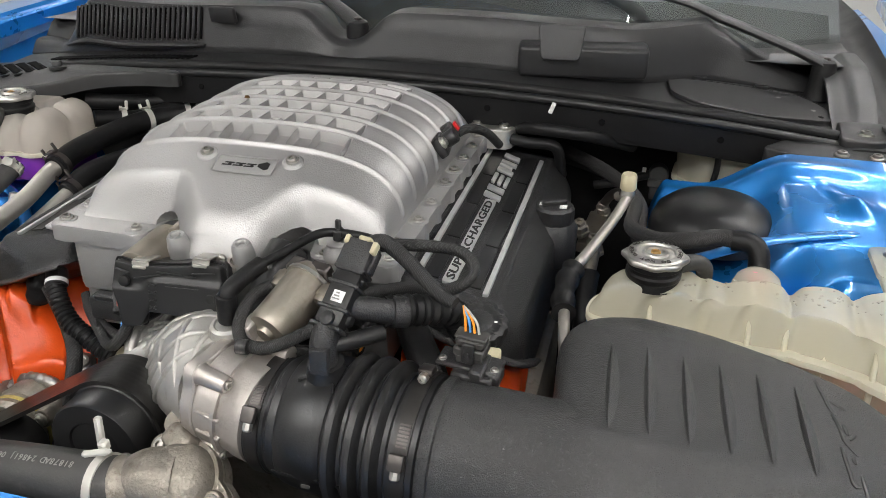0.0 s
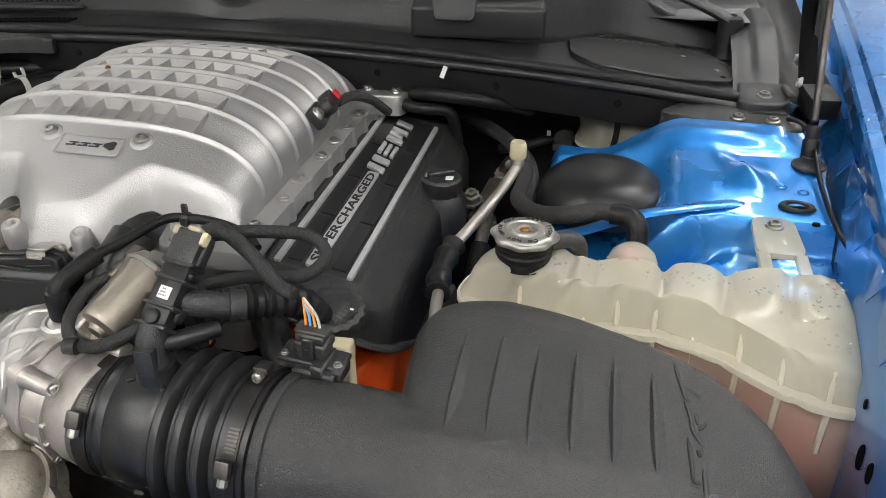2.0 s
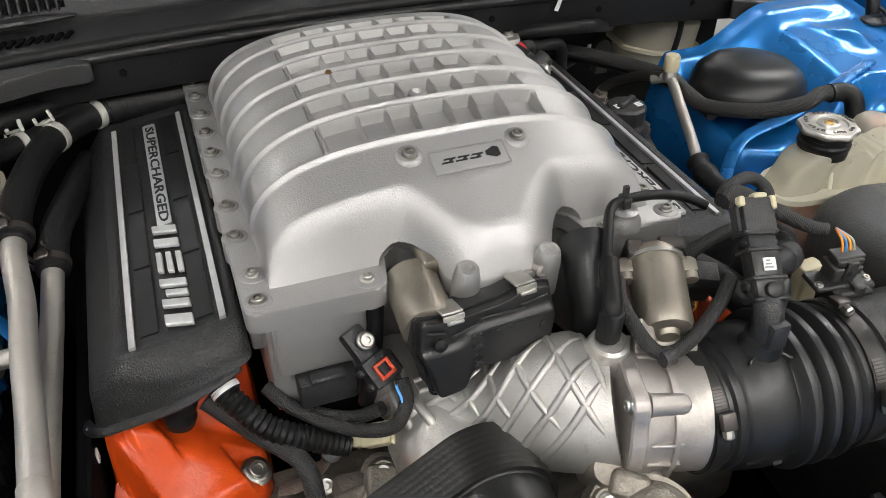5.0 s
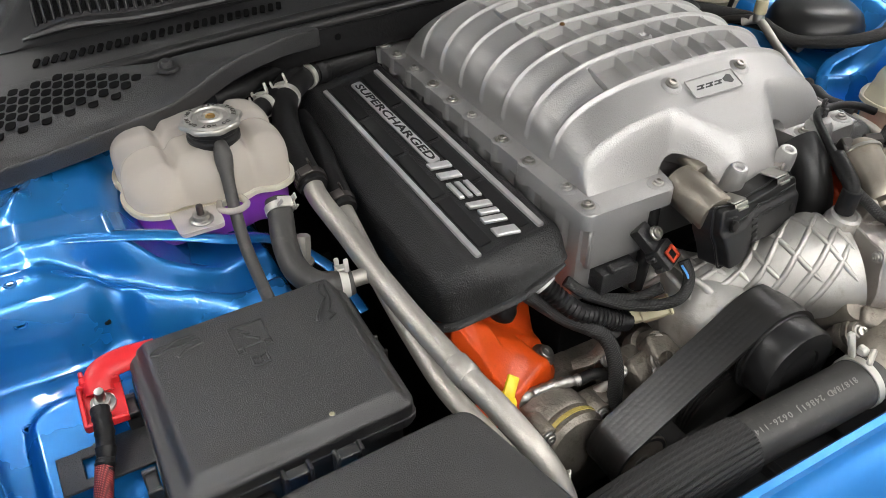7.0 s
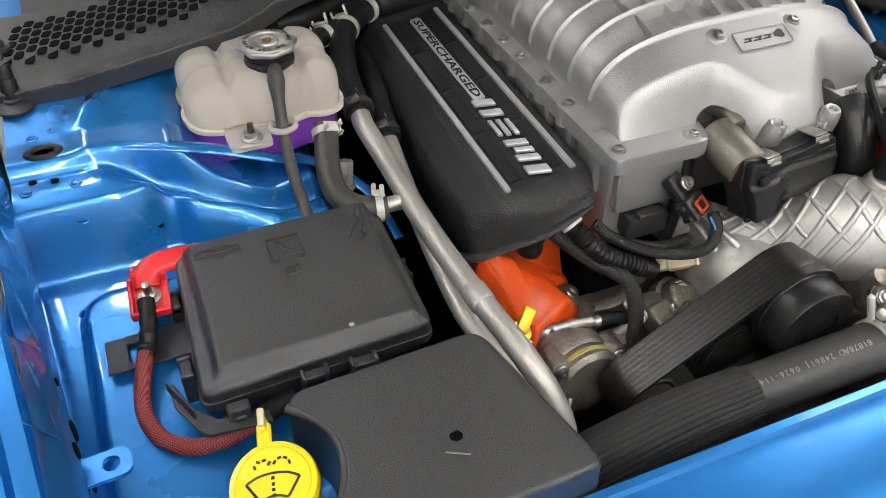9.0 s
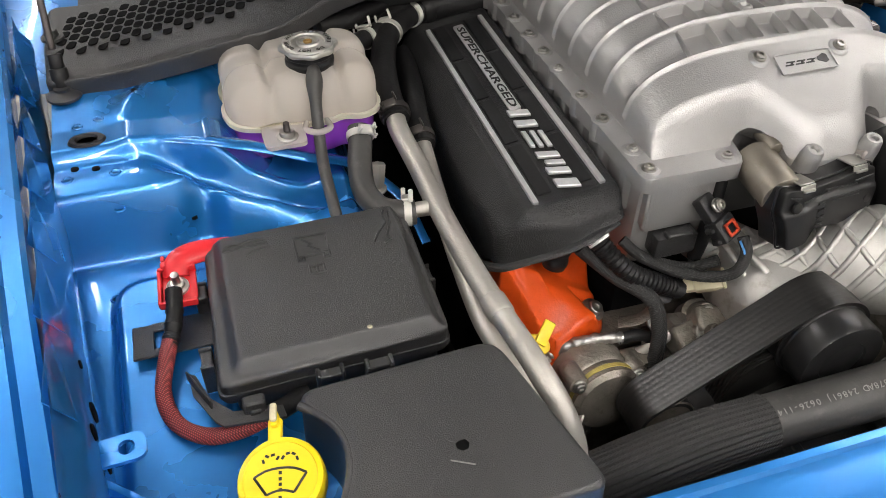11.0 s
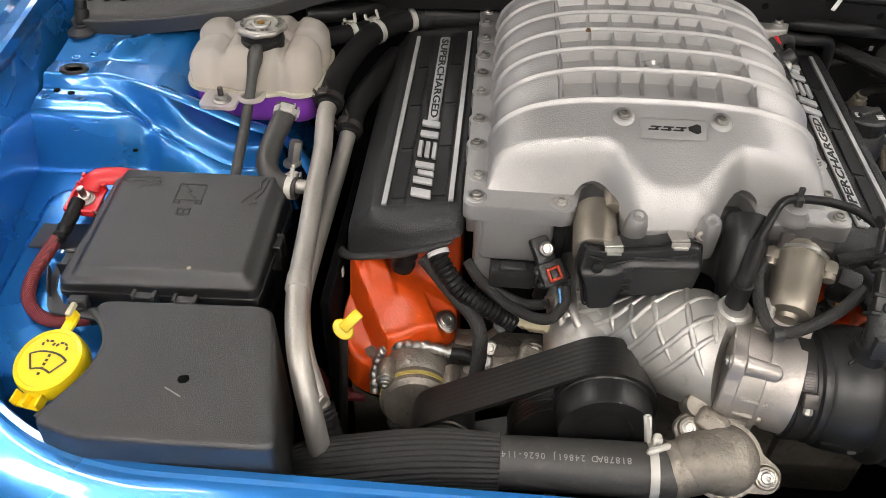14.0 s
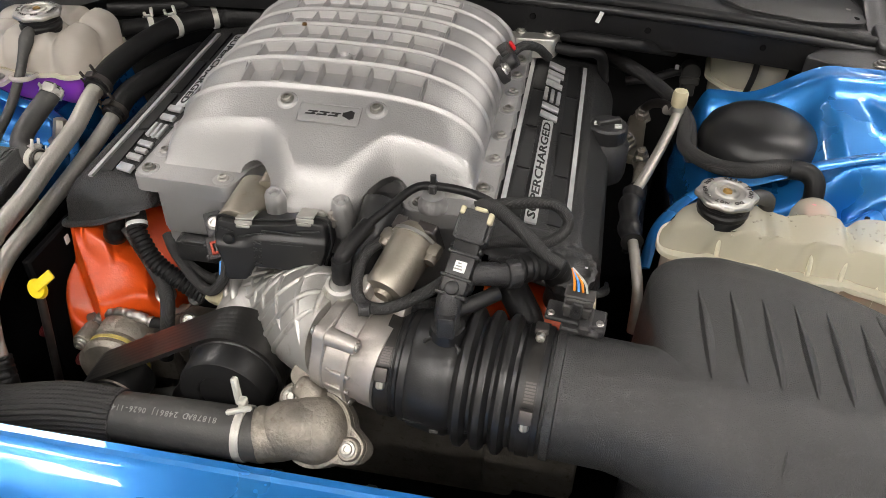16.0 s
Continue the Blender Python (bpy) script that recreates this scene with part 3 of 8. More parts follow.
for side in (-1, 1):
    wing(side)


def bonnet():
    """The raised bonnet that the struts hold up, above the view."""
    hinge, rise, length = Vector((XC, 0.63, 1.22)), math.radians(55), 1.10
    hood = thing("bonnet", "raised blue bonnet with a dark lining", "bonnet", hinge)
    def at(x, s, lift):
        q = hinge + Vector((0, -math.cos(rise), math.sin(rise))) * (s * length) + Vector((0, math.sin(rise), math.cos(rise))) * (lift + 0.05 * (1 - (x / 0.75) ** 2))
        return (XC + x * (1 - 0.08 * s), q.y, q.z)
    part("skin", field(span(-0.72, 0.72, 24), span(0, 1, 18), lambda x, s: at(x, s, 0.03), 0.004), "blue", hood)
    part("lining", field(span(-0.67, 0.67, 24), span(0.03, 0.97, 18), lambda x, s: at(x, s, 0.0), 0.012), "lining", hood, "dark lining")


bonnet()


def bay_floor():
    # boxes that close the bay, coloured near black for the deep shade down there
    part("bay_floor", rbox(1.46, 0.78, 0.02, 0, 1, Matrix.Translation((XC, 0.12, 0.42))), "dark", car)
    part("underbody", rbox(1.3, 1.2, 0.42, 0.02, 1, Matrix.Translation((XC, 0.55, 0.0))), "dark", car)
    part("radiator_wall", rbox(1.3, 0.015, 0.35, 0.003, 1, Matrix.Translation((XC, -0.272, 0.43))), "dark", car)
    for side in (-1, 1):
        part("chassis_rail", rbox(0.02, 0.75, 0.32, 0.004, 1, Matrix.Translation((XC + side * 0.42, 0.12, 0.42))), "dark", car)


bay_floor()


# bracket with an oval eye on the side rail, rubber stop on the front panel
def eye_bracket(side):
    at = Vector((XC + side * 0.725, -0.129, 0.841))
    loop = rounded([(at.x, at.y - 0.012), (at.x - side * 0.046, at.y - 0.013), (at.x - side * 0.046, at.y + 0.013), (at.x, at.y + 0.012)], 0.010)
    loop = resampled(loop, 60)
    c = Vector((at.x - side * 0.031, at.y))
    n = min(range(60), key=lambda k: (loop[k] - c).length)
    outer = loop[n:] + loop[:n + 1]
    turn = 1 if (outer[0] - c).cross(outer[5] - c) > 0 else -1
    start = math.atan2(outer[0].y - c.y, outer[0].x - c.x)
    eye = [c + 0.0068 * Vector((math.cos(start - turn * 2 * math.pi * k / 20), math.sin(start - turn * 2 * math.pi * k / 20))) for k in range(21)]
    bm = bmesh.new()
    ring = outer + eye
    for z, flip in ((0.004, False), (0.0, True)):
        v = [bm.verts.new((q.x, q.y, at.z + z)) for q in ring]
        for k in range(20):
            a, b = v[61 + k], v[62 + k]
            o = [v[60 - (k * 3)], v[60 - (k * 3 + 1)], v[60 - (k * 3 + 2)], v[60 - (k * 3 + 3)]]
            bm.faces.new((a, b, o[3], o[2], o[1], o[0]) if flip else (o[0], o[1], o[2], o[3], b, a))
    bm.verts.ensure_lookup_table()
    half = len(ring)
    for k in list(range(60)) + list(range(61, 81)):
        bm.faces.new((bm.verts[k], bm.verts[k + 1], bm.verts[half + k + 1], bm.verts[half + k]))
    bm.transform(Matrix.Translation(at) @ pose(0, 0, 0, 4, 0, side * -4) @ Matrix.Translation(-at))
    bmesh.ops.recalc_face_normals(bm, faces=bm.faces)
    single("bracket", bm, "blue", "small blue eye bracket on the side rail", "bracket", at)


eye_bracket(-1)


def bonnet_stop(x, y):
    at = Vector((x, y, 0.812))
    stop = thing("bonnet_stop", "grey black hexagonal rubber bonnet stop", "rubber stop", at, "bonnet stops")
    part("thread", drum(0.011, 0.02, 20, 0.001, Matrix.Translation(at)), "rubber", stop)
    part("head", lathe([(0.013, 0.016), (0.021, 0.02), (0.022, 0.03), (0.021, 0.038), (0.017, 0.043), (0, 0.044)], 6, Matrix.Translation(at)), "grey_rubber", stop)


bonnet_stop(-0.664, -0.246)
bonnet_stop(XC + 0.653, -0.262)


# ---- scuttle: seal, ledge, wall, vents, windscreen ----
def ledge_z(a):
    return 0.986 - 0.048 * (a / 0.65) ** 2


def seal_y(a):
    return 0.428 + 0.042 * (a / 0.65) ** 2


def wall_y(a):
    return 0.498 + 0.09 * (a / 0.65) ** 2


def wall_at(x):
    """Front of the wall; past the box it stands further back, behind the hatch."""
    return wall_y(abs(x - XC)) + 0.085 * smooth(0.35, 0.50, x)


cowl = thing("plastic_cowl", "dark grey plastic cowl panel below the windscreen", "cowl panel", (XC, 0.5, 0.93))


def wall_top(x):
    """Height of the wall over the ledge: level in the middle, a notch for one wiper, falling away at the far end."""
    a = abs(x - XC)
    z = 1.061 - 0.014 * smooth(0.10, 0.46, a)
    z -= 0.050 * max(0.0, min(1.0, (x - 0.470) / 0.085)) + 0.035 * max(0.0, min(1.0, (x - 0.555) / 0.08))
    z -= 0.09 * smooth(-0.56, -0.66, x)
    z -= 0.047 * math.exp(-(abs(x + 0.066) / 0.052) ** 2.6)
    return max(z - ledge_z(a) - 0.004, 0.004)


def cowl_panel():
    xs = span(XC - 0.72, XC + 0.72, 240)
    rows = [("l", 0.0, -0.012), ("l", 0.0, 0.0), ("l", 0.35, 0.0), ("l", 0.75, 0.002), ("l", 1.0, 0.004)]
    bm = bmesh.new()
    g = []
    for kind, f, dz in rows:
        g.append([bm.verts.new((x, seal_y(abs(x - XC)) + 0.004 + (wall_at(x) - seal_y(abs(x - XC))) * f, ledge_z(abs(x - XC)) + dz)) for x in xs])
    for f, oy in ((0.08, 0.003), (0.14, 0.004), (0.46, 0.011), (0.52, 0.012), (0.58, 0.013), (0.64, 0.014), (0.88, 0.02), (0.98, 0.026), (1.0, 0.034), (1.0, 0.05), (1.0, 0.07), (0.9, 0.09), (0.85, 0.12), (0.7, 0.2)):
        row = []
        for x in xs:
            a = abs(x - XC)
            shelf = (0.984 - ledge_z(a)) * smooth(0.03, 0.085, oy) * smooth(0.3, 0.45, a)
            row.append(bm.verts.new((x, wall_at(x) + oy, ledge_z(a) + 0.004 + max(wall_top(x) * f, shelf))))
        g.append(row)
    for p, q in zip(g, g[1:]):
        for k in range(len(xs) - 1):
            bm.faces.new((p[k], p[k + 1], q[k + 1], q[k]))
    part("panel", bm, "cowl", cowl)
    # rubber seal along the front edge and the sheet below it
    line = [(x, seal_y(abs(x - XC)), ledge_z(abs(x - XC)) + 0.002) for x in span(XC - 0.665, XC + 0.665, 15)]
    part("rubber_seal", sweep(line, 0.008, 12, 6), "rubber", cowl, "black rubber bonnet seal")
    line2 = [(q[0], q[1] - 0.013, q[2] - 0.008) for q in line]
    part("seal_lip", sweep(line2, 0.006, 10, 6), "satin", cowl)
    bm = bmesh.new()
    g = [[bm.verts.new((x, seal_y(abs(x - XC)) + o, ledge_z(abs(x - XC)) + dz)) for x in xs] for o, dz in ((-0.012, -0.012), (-0.010, -0.045), (-0.006, -0.056), (0.02, -0.06), (0.15, -0.055), (0.16, -0.2), (0.16, -0.5))]
    for p, q in zip(g, g[1:]):
        for k in range(len(xs) - 1):
            bm.faces.new((p[k], p[k + 1], q[k + 1], q[k]))
    part("firewall_strip", bm, "underside", cowl)
    for x in (-0.47, -0.27, 0.18, 0.34, 0.5):
        a = abs(x - XC)
        part("hole", lathe([(0, 0.001), (0.004, 0.001), (0.0045, 0)], 12, along((x, seal_y(a) - 0.0115, ledge_z(a) - 0.028), (0, -1, 0.1))), "dark", cowl, "small round hole")
    # white paint mark
    part("paint_mark", rbox(0.006, 0.0015, 0.017, 0.0005, 1, Matrix.Translation((0.269, 0.4165, 0.954)) @ pose(0, 0, 0, 0, 20, 0)), "white_print", cowl, "small white paint mark")
    # box in the wall and clip over it
    c = rbox(0.186, 0.044, 0.046, 0.007, 3, Matrix.Translation((0.298, 0.528, 0.984)) @ pose(0, 0, 0, 5, 0, 7.6))
    part("sensor_box", c, "cowl", cowl)
    clip = pad(rounded([(-0.027, -0.02), (0.027, -0.02), (0.034, 0.03), (-0.034, 0.03)], 0.006), lambda x, y: 0.004, 0.0015, 0.0, count=40, rings=3)
    clip.transform(Matrix.Translation((0.269, 0.4985, 1.029)) @ pose(0, 0, 0, 74, 0, 6) @ Matrix.Diagonal((1, 1.0, 1.6, 1)))
    part("clip", clip, "cowl", cowl)
    # lid over the filter (its seam shows as a thin dark line) on the driver's side
    lidloop = rounded([(0.422, 0.590), (0.430, 0.5165), (0.4705, 0.4836), (0.565, 0.4829), (0.648, 0.520), (0.656, 0.590), (0.620, 0.642), (0.531, 0.628), (0.46, 0.614)], 0.02)
    part("filter_lid", pad(lidloop, lambda x, y: ledge_z(abs(x - XC)) + 0.0068, 0.001, 0.93, count=80, rings=14), "cowl", cowl, "black hatch in the cowl")
    rim = [(q.x, q.y, ledge_z(abs(q.x - XC)) + 0.0062) for q in lidloop]
    part("hatch_seam", sweep(rim + rim[:1], 0.0016, 6, 1), "black_mark", cowl, "dark seam round the hatch")
    for x, y, r in ((0.585, 0.600, 0.0035), (0.630, 0.565, 0.0035), (0.636, 0.535, 0.0045)):
        part("hole", lathe([(0, 0.0008), (r, 0.0008), (r * 1.1, -0.001)], 12, Matrix.Translation((x, y, ledge_z(abs(x - XC)) + 0.0064))), "dark" if r > 0.004 else "grey_print", cowl)
    for x, y in ((0.47, 0.622), (0.565, 0.640)):
        part("hatch_clip", rbox(0.022, 0.008, 0.005, 0.001, 1, Matrix.Translation((x, y, ledge_z(abs(x - XC)) + 0.006))), "satin", cowl)
    part("wall_clip", rbox(0.048, 0.010, 0.026, 0.004, 2, Matrix.Translation((-0.272, wall_y(0.257) + 0.006, 1.030)) @ pose(0, 0, 0, 12, 0, -6)), "cowl", cowl)
    # upright slats of the vent in the wall and a row of short slots along its foot
    me = finish(rbox(0.0046, 0.010, 0.056, 0.0014, 1), "slat", "cowl")
    gap = finish(rbox(0.0050, 0.0012, 0.050, 0.0005, 1), "gap", "dark")
    for k in range(27):
        x = -0.600 + 0.0105 * k
        a = abs(x - XC)
        rise = 0.010 * math.exp(-((x + 0.56) / 0.05) ** 2)
        m = Matrix.Translation((x, wall_y(a) + 0.0075, ledge_z(a) + 0.022 + rise)) @ pose(0, 0, 0, -16, 0, -14 * a)
        piece("slat", me, cowl, m)
        piece("gap", gap, cowl, m @ Matrix.Translation((0.0052, -0.0030, 0.003)), "dark gap between slats")
    band = [(x, wall_y(abs(x - XC)) - 0.003, ledge_z(abs(x - XC)) + 0.017 + 0.008 * math.exp(-((x + 0.56) / 0.05) ** 2)) for x in span(-0.62, -0.31, 16)]
    part("vent_band", sweep(band, 0.010, 10, 4, lambda u: 0.35 + 0.65 * min(1, 6 * u, 6 * (1 - u)), 0.6), "cowl", cowl)
    slot = finish(pad(rounded([(-0.0032, -0.011), (0.0032, -0.011), (0.0032, 0.011), (-0.0032, 0.011)], 0.0031), lambda x, y: 0.0008, 0.0003, -0.001, count=20, rings=2), "slot", "dark")
    for k in range(29):
        x = -0.615 + 0.0105 * k
        a = abs(x - XC)
        piece("slot", slot, cowl, Matrix.Translation((x, (seal_y(a) + wall_y(a)) / 2 + 0.012, ledge_z(a) + 0.0035)) @ pose(0, 0, 0, 2, 0, -18), "dark rounded slot")


cowl_panel()


def side_cover():
    """Flat black cover with a lattice grille beside the cowl."""
    cov = thing("cowl_side_cover", "black plastic cowl side cover with a staggered hole grille", "cowl cover", (-0.55, 0.38, 0.93))
    z = lambda x, y: 0.974 - 0.03 * smooth(-0.45, -0.75, x) - 0.014 * smooth(0.385, 0.335, y)
    loop = rounded([(-0.298, 0.405), (-0.35, 0.400), (-0.43, 0.368), (-0.51, 0.328), (-0.60, 0.322), (-0.765, 0.322), (-0.765, 0.492), (-0.66, 0.480), (-0.59, 0.462), (-0.50, 0.412), (-0.42, 0.418), (-0.30, 0.424)], 0.012)
    part("plate", pad(loop, z, 0.005, lambda x, y: z(x, y) - 0.022, centre=(-0.58, 0.39), count=200, rings=60), "plastic", cov)
    # staggered holes of the grille
    back = lambda x: 0.467 - 0.9 * max(x + 0.605, 0) * (1 if x < -0.555 else 0) - (0.046 + 0.02 * smooth(-0.55, -0.525, x)) * (x >= -0.555)
    front = lambda x: 0.362 + 0.012 * smooth(-0.58, -0.525, x)
    hole = finish(pad(rounded([(-0.0052, -0.0062), (0.0, -0.0084), (0.0052, -0.0062), (0.0052, 0.0062), (0.0, 0.0084), (-0.0052, 0.0062)], 0.0018), lambda x, y: 0.0003, 0.0001, -0.001, count=24, rings=2), "hole", "dark")
    for i in range(19):
        x = -0.742 + 0.0122 * i
        for j in range(7):
            y = 0.370 + 0.0190 * j + 0.0095 * (i % 2)
            xx = x + 0.16 * (y - 0.41)
            if front(xx) < y < back(xx) - 0.004:
                m = Matrix.Translation((xx, y, z(xx, y) + 0.0003)) @ pose(0, 0, 0, 10 * smooth(0.39, 0.36, y), -6, -14)
                piece("hole", hole, cov, m, "dark hole of the lattice")
    for x, y in ((-0.492, 0.384), (-0.755, 0.40)):
        part("fastener", lathe([(0.013, 0), (0.0125, 0.003), (0.008, 0.004), (0.0075, 0.009), (0.006, 0.011), (0, 0.011)], 24, Matrix.Translation((x, y, z(x, y) + 0.001))), "plastic", cov)


side_cover()


def windscreen():
    ws = thing("windscreen", "curved laminated windscreen reflecting the workshop", "windscreen", (XC, 0.62, 1.0))
    f = lambda x, v: (x, wall_at(x) + 0.075 + v * 0.62 + 0.10 * (x - XC) ** 2, ledge_z(abs(x - XC)) + 0.035 + v * 0.40)
    pane = part("pane", field(span(XC - 0.72, XC + 0.72, 40), span(0, 1, 12), f), "glass", ws)
    pane.visible_shadow = False
    part("dark_band", field(span(XC - 0.70, XC + 0.70, 40), span(-0.06, 0.16, 4), lambda x, v: tuple(Vector(f(x, v)) + Vector((0, 0.006, -0.012)))), "black_mark", ws, "black ceramic band")
    part("dashboard", field(span(XC - 0.72, XC + 0.72, 12), span(0, 1, 6), lambda x, v: (x, 0.66 + 0.5 * v, 0.99 - 0.02 * v)), "dash", ws)
    part("cabin_back", rbox(1.4, 0.02, 0.6, 0, 1, Matrix.Translation((XC, 1.3, 0.85))), "dark", ws)


windscreen()


def wiper(at, points, label):
    w = thing("wiper_arm", label, "wiper", at, "wipers")
    part("pivot", lathe([(0.024, -0.052), (0.021, -0.045), (0.018, -0.030), (0.018, -0.004), (0.016, 0.004), (0.012, 0.007), (0.007, 0.007), (0.007, 0.004), (0, 0.004)], 28, Matrix.Translation(at)), "rubber", w)
    part("nut", lathe([(0.006, 0.004), (0.006, 0.010), (0.004, 0.011), (0, 0.011)], 6, Matrix.Translation(at)), "dark_steel", w)
    part("arm", sweep([at] + points, 0.017, 14, 8, lambda u: 1.0 - 0.5 * u, 0.5), "plastic", w)


wiper((0.651, 0.661, 0.992), [(0.60, 0.672, 1.012), (0.50, 0.69, 1.045), (0.40, 0.70, 1.075), (0.1, 0.74, 1.11), (-0.2, 0.77, 1.12)], "long black wiper arm lying along the windscreen foot")
wiper((-0.057, 0.547, 1.034), [(-0.09, 0.565, 1.052), (-0.16, 0.60, 1.078), (-0.3, 0.67, 1.10), (-0.5, 0.76, 1.10)], "black wiper arm in the notch of the cowl")


def corner_plate():
    at = (0.66, 0.41, 0.925)
    pl = thing("hinge_plate", "black steel plate bolted at the cowl corner", "bracket", at)
    loop = rounded([(0.55, 0.420), (0.62, 0.392), (0.70, 0.384), (0.722, 0.395), (0.722, 0.425), (0.70, 0.448), (0.58, 0.452)], 0.010)
    part("plate", pad(loop, lambda x, y: 0.930 + 0.08 * (y - 0.4), 0.003, 0.905, count=70, rings=3), "cowl", pl)
    riser = pad(rounded([(0.648, 0.440), (0.695, 0.438), (0.712, 0.452), (0.722, 0.52), (0.655, 0.52)], 0.010), lambda x, y: 0.944 + 0.03 * (y - 0.44) - 0.006 * math.exp(-((x - 0.685) / 0.012) ** 2 - ((y - 0.478) / 0.012) ** 2), 0.004, 0.92, count=60, rings=3)
    part("riser", riser, "cowl", pl)
    part("tag", rbox(0.010, 0.034, 0.006, 0.002, 1, Matrix.Translation((0.712, 0.478, 0.9455)) @ pose(0, 0, 0, 0, 8, 6)), "grey_rubber", pl, "worn grey tab")
    for x, y, z, k in ((0.683, 0.470, 0.9425, 1.05), (0.647, 0.412, 0.931, 1.0), (0.688, 0.409, 0.931, 1.0)):
        piece("bolt", BOLT, pl, Matrix.Translation((x, y, z)) @ Matrix.Scale(k, 4))


corner_plate()


def cowl_corner(side):
    """Black corner trim, blue gutter and bonnet hinge at the foot of the windscreen pillar."""
    put = lambda a, y, z: (XC + side * a, y, z)
    for way in (-1, 1):
        part("gutter", field(span(0.66, 0.86, 16), span(0.385, 1.45, 30), lambda a, y: (XC + way * a, y, 0.905 + 0.05 * smooth(0.5, 1.2, y) - 0.02 * math.sin(math.pi * (a - 0.66) / 0.2))), "blue", car)
    c = thing("corner_trim", "black moulded trim at the windscreen corner", "trim", put(0.70, 0.56, 0.93), "corner trims")
    part("shell", field(span(0.665, 0.735, 24), span(0.43, 0.74, 40), lambda a, y: put(a, y, 0.935 + 0.048 * smooth(0.47, 0.66, y) + 0.012 * smooth(0.685, 0.70, a) * smooth(0.50, 0.56, y) - 0.07 * smooth(0.722, 0.735, a) - 0.006 * math.exp(-((a - 0.667) / 0.010) ** 2)), 0.004), "cowl", c)
    part("hinge_well", field(span(0.728, 0.800, 8), span(0.535, 1.40, 20), lambda a, y: put(a, y, 0.930 + 0.06 * smooth(0.5, 1.2, y) - 0.02 * math.sin(math.pi * (a - 0.728) / 0.072))), "rubber", c, "black liner of the hinge well")
    part("pad", rbox(0.040, 0.050, 0.030, 0.006, 2, Matrix.Translation(put(0.765, 0.475, 0.925)) @ pose(0, 0, 0, 8, 0, 10)), "rubber", c, "black rubber pad")
    h = thing("hinge_bracket", "black steel bonnet hinge bracket with links", "bracket", put(0.765, 0.56, 0.92), "bonnet hinge brackets")
    part("arm", sweep([put(0.762, 0.50, 0.93), put(0.760, 0.545, 0.955), put(0.758, 0.60, 1.03), put(0.752, 0.63, 1.13), put(0.75, 0.64, 1.22)], 0.012, 8, 8, None, 0.4), "dark", h)
    part("link", sweep([put(0.772, 0.56, 0.92), put(0.772, 0.58, 0.98), put(0.770, 0.60, 1.06)], 0.011, 8, 6, None, 0.4), "satin", h)
    part("base", rbox(0.014, 0.10, 0.05, 0.004, 2, Matrix.Translation(put(0.775, 0.56, 0.89))), "satin", h)
    for y, z in ((0.53, 0.945), (0.575, 0.965)):
        piece("bolt", HEAD, h, along(put(0.752, y, z), (-side, 0, 0.1)))


cowl_corner(1)



# ---- supercharger ----
sc = thing("supercharger", "large silver cast supercharger with a ribbed lid", "supercharger", (XE, 0.2, 0.80))
PITCH, FIRST = 0.0462, 0.0775
FINS = (0.102, 0.066, 0.040, 0.0155)


def nose(x):
    return 1 - smooth(0.028, 0.080, abs(x - 0.001))


def front_y(x):
    return 0.012 - 0.050 * nose(x)


def arch(x):
    """Height of the two arches cut into the front wall beside the nose."""
    return 0.017 * max(1 - ((abs(x) - 0.0705) / 0.0225) ** 2, 0) ** 0.5


def round_min(a, b, k):
    h = max(k - abs(a - b), 0) / k
    return min(a, b) - h * h * k / 4


def lid_z(x, y):
    """Smooth form of the lid: domed top, sloping badge face, two lobes and a nose in front."""
    a = abs(x - XE)
    w = 0.1725
    yb = front_y(x)
    yc = 0.031 - 0.051 * (1 - smooth(0.016, 0.074, abs(x - 0.002)))
    slope = 0.9860 + 0.45 * (y - 0.056)
    crown = round_min(1.006, slope, 0.016)
    wall = 0.917 + (0.069 + 0.45 * (yc - 0.056)) * (y - yb) / (yc - yb)
    crown = max(round_min(crown, wall, 0.017), 0.917)
    r = min(max((y - 0.29) / (0.405 - 0.29), 0), 1)
    sr = (1 - r ** 2.6) ** (1 / 2.6)
    sx = max(1 - (a / w) ** 2.9, 0) ** (1 / 2.9)
    return 0.918 + (crown - 0.918) * sx * sr


def relief(x, y):
    """Cross ridges, the strips behind them, pockets parted by thin fins, and flutes down the flanks."""
    if not FIRST - 0.008 < y < FIRST + 6 * PITCH + 0.008:
        return 0.0
    a = abs(x - XE)
    t = (y - FIRST) % PITCH
    row = int((y - FIRST) / PITCH)
    near = min(t, PITCH - t)
    h = 0.0034 * math.exp(-(near / 0.0022) ** 2) * (1 - smooth(0.1720, 0.1725, a))
    if not FIRST < y < FIRST + 6 * PITCH:
        return h
    fade = 1 - 0.08 * row
    inside = smooth(0.1050, 0.1030, a)
    flute = 0.0082 * smooth(0.0, 0.012, t) * (1 - smooth(0.016, 0.045, t)) * (1 - smooth(0.160, 0.1724, a))
    strip = 0.0012 * smooth(0.002, 0.004, t) * (1 - smooth(0.038, 0.043, t))
    deep = 0.0105 * fade * smooth(0.0080, 0.0096, t) * (1 - smooth(0.0396, 0.0416, t))
    cut = 1.0
    for f in FINS:
        cut = min(cut, smooth(0.0009, 0.0026, abs(a - f)))
    return h - flute * (1 - inside) - (strip + deep * cut) * inside


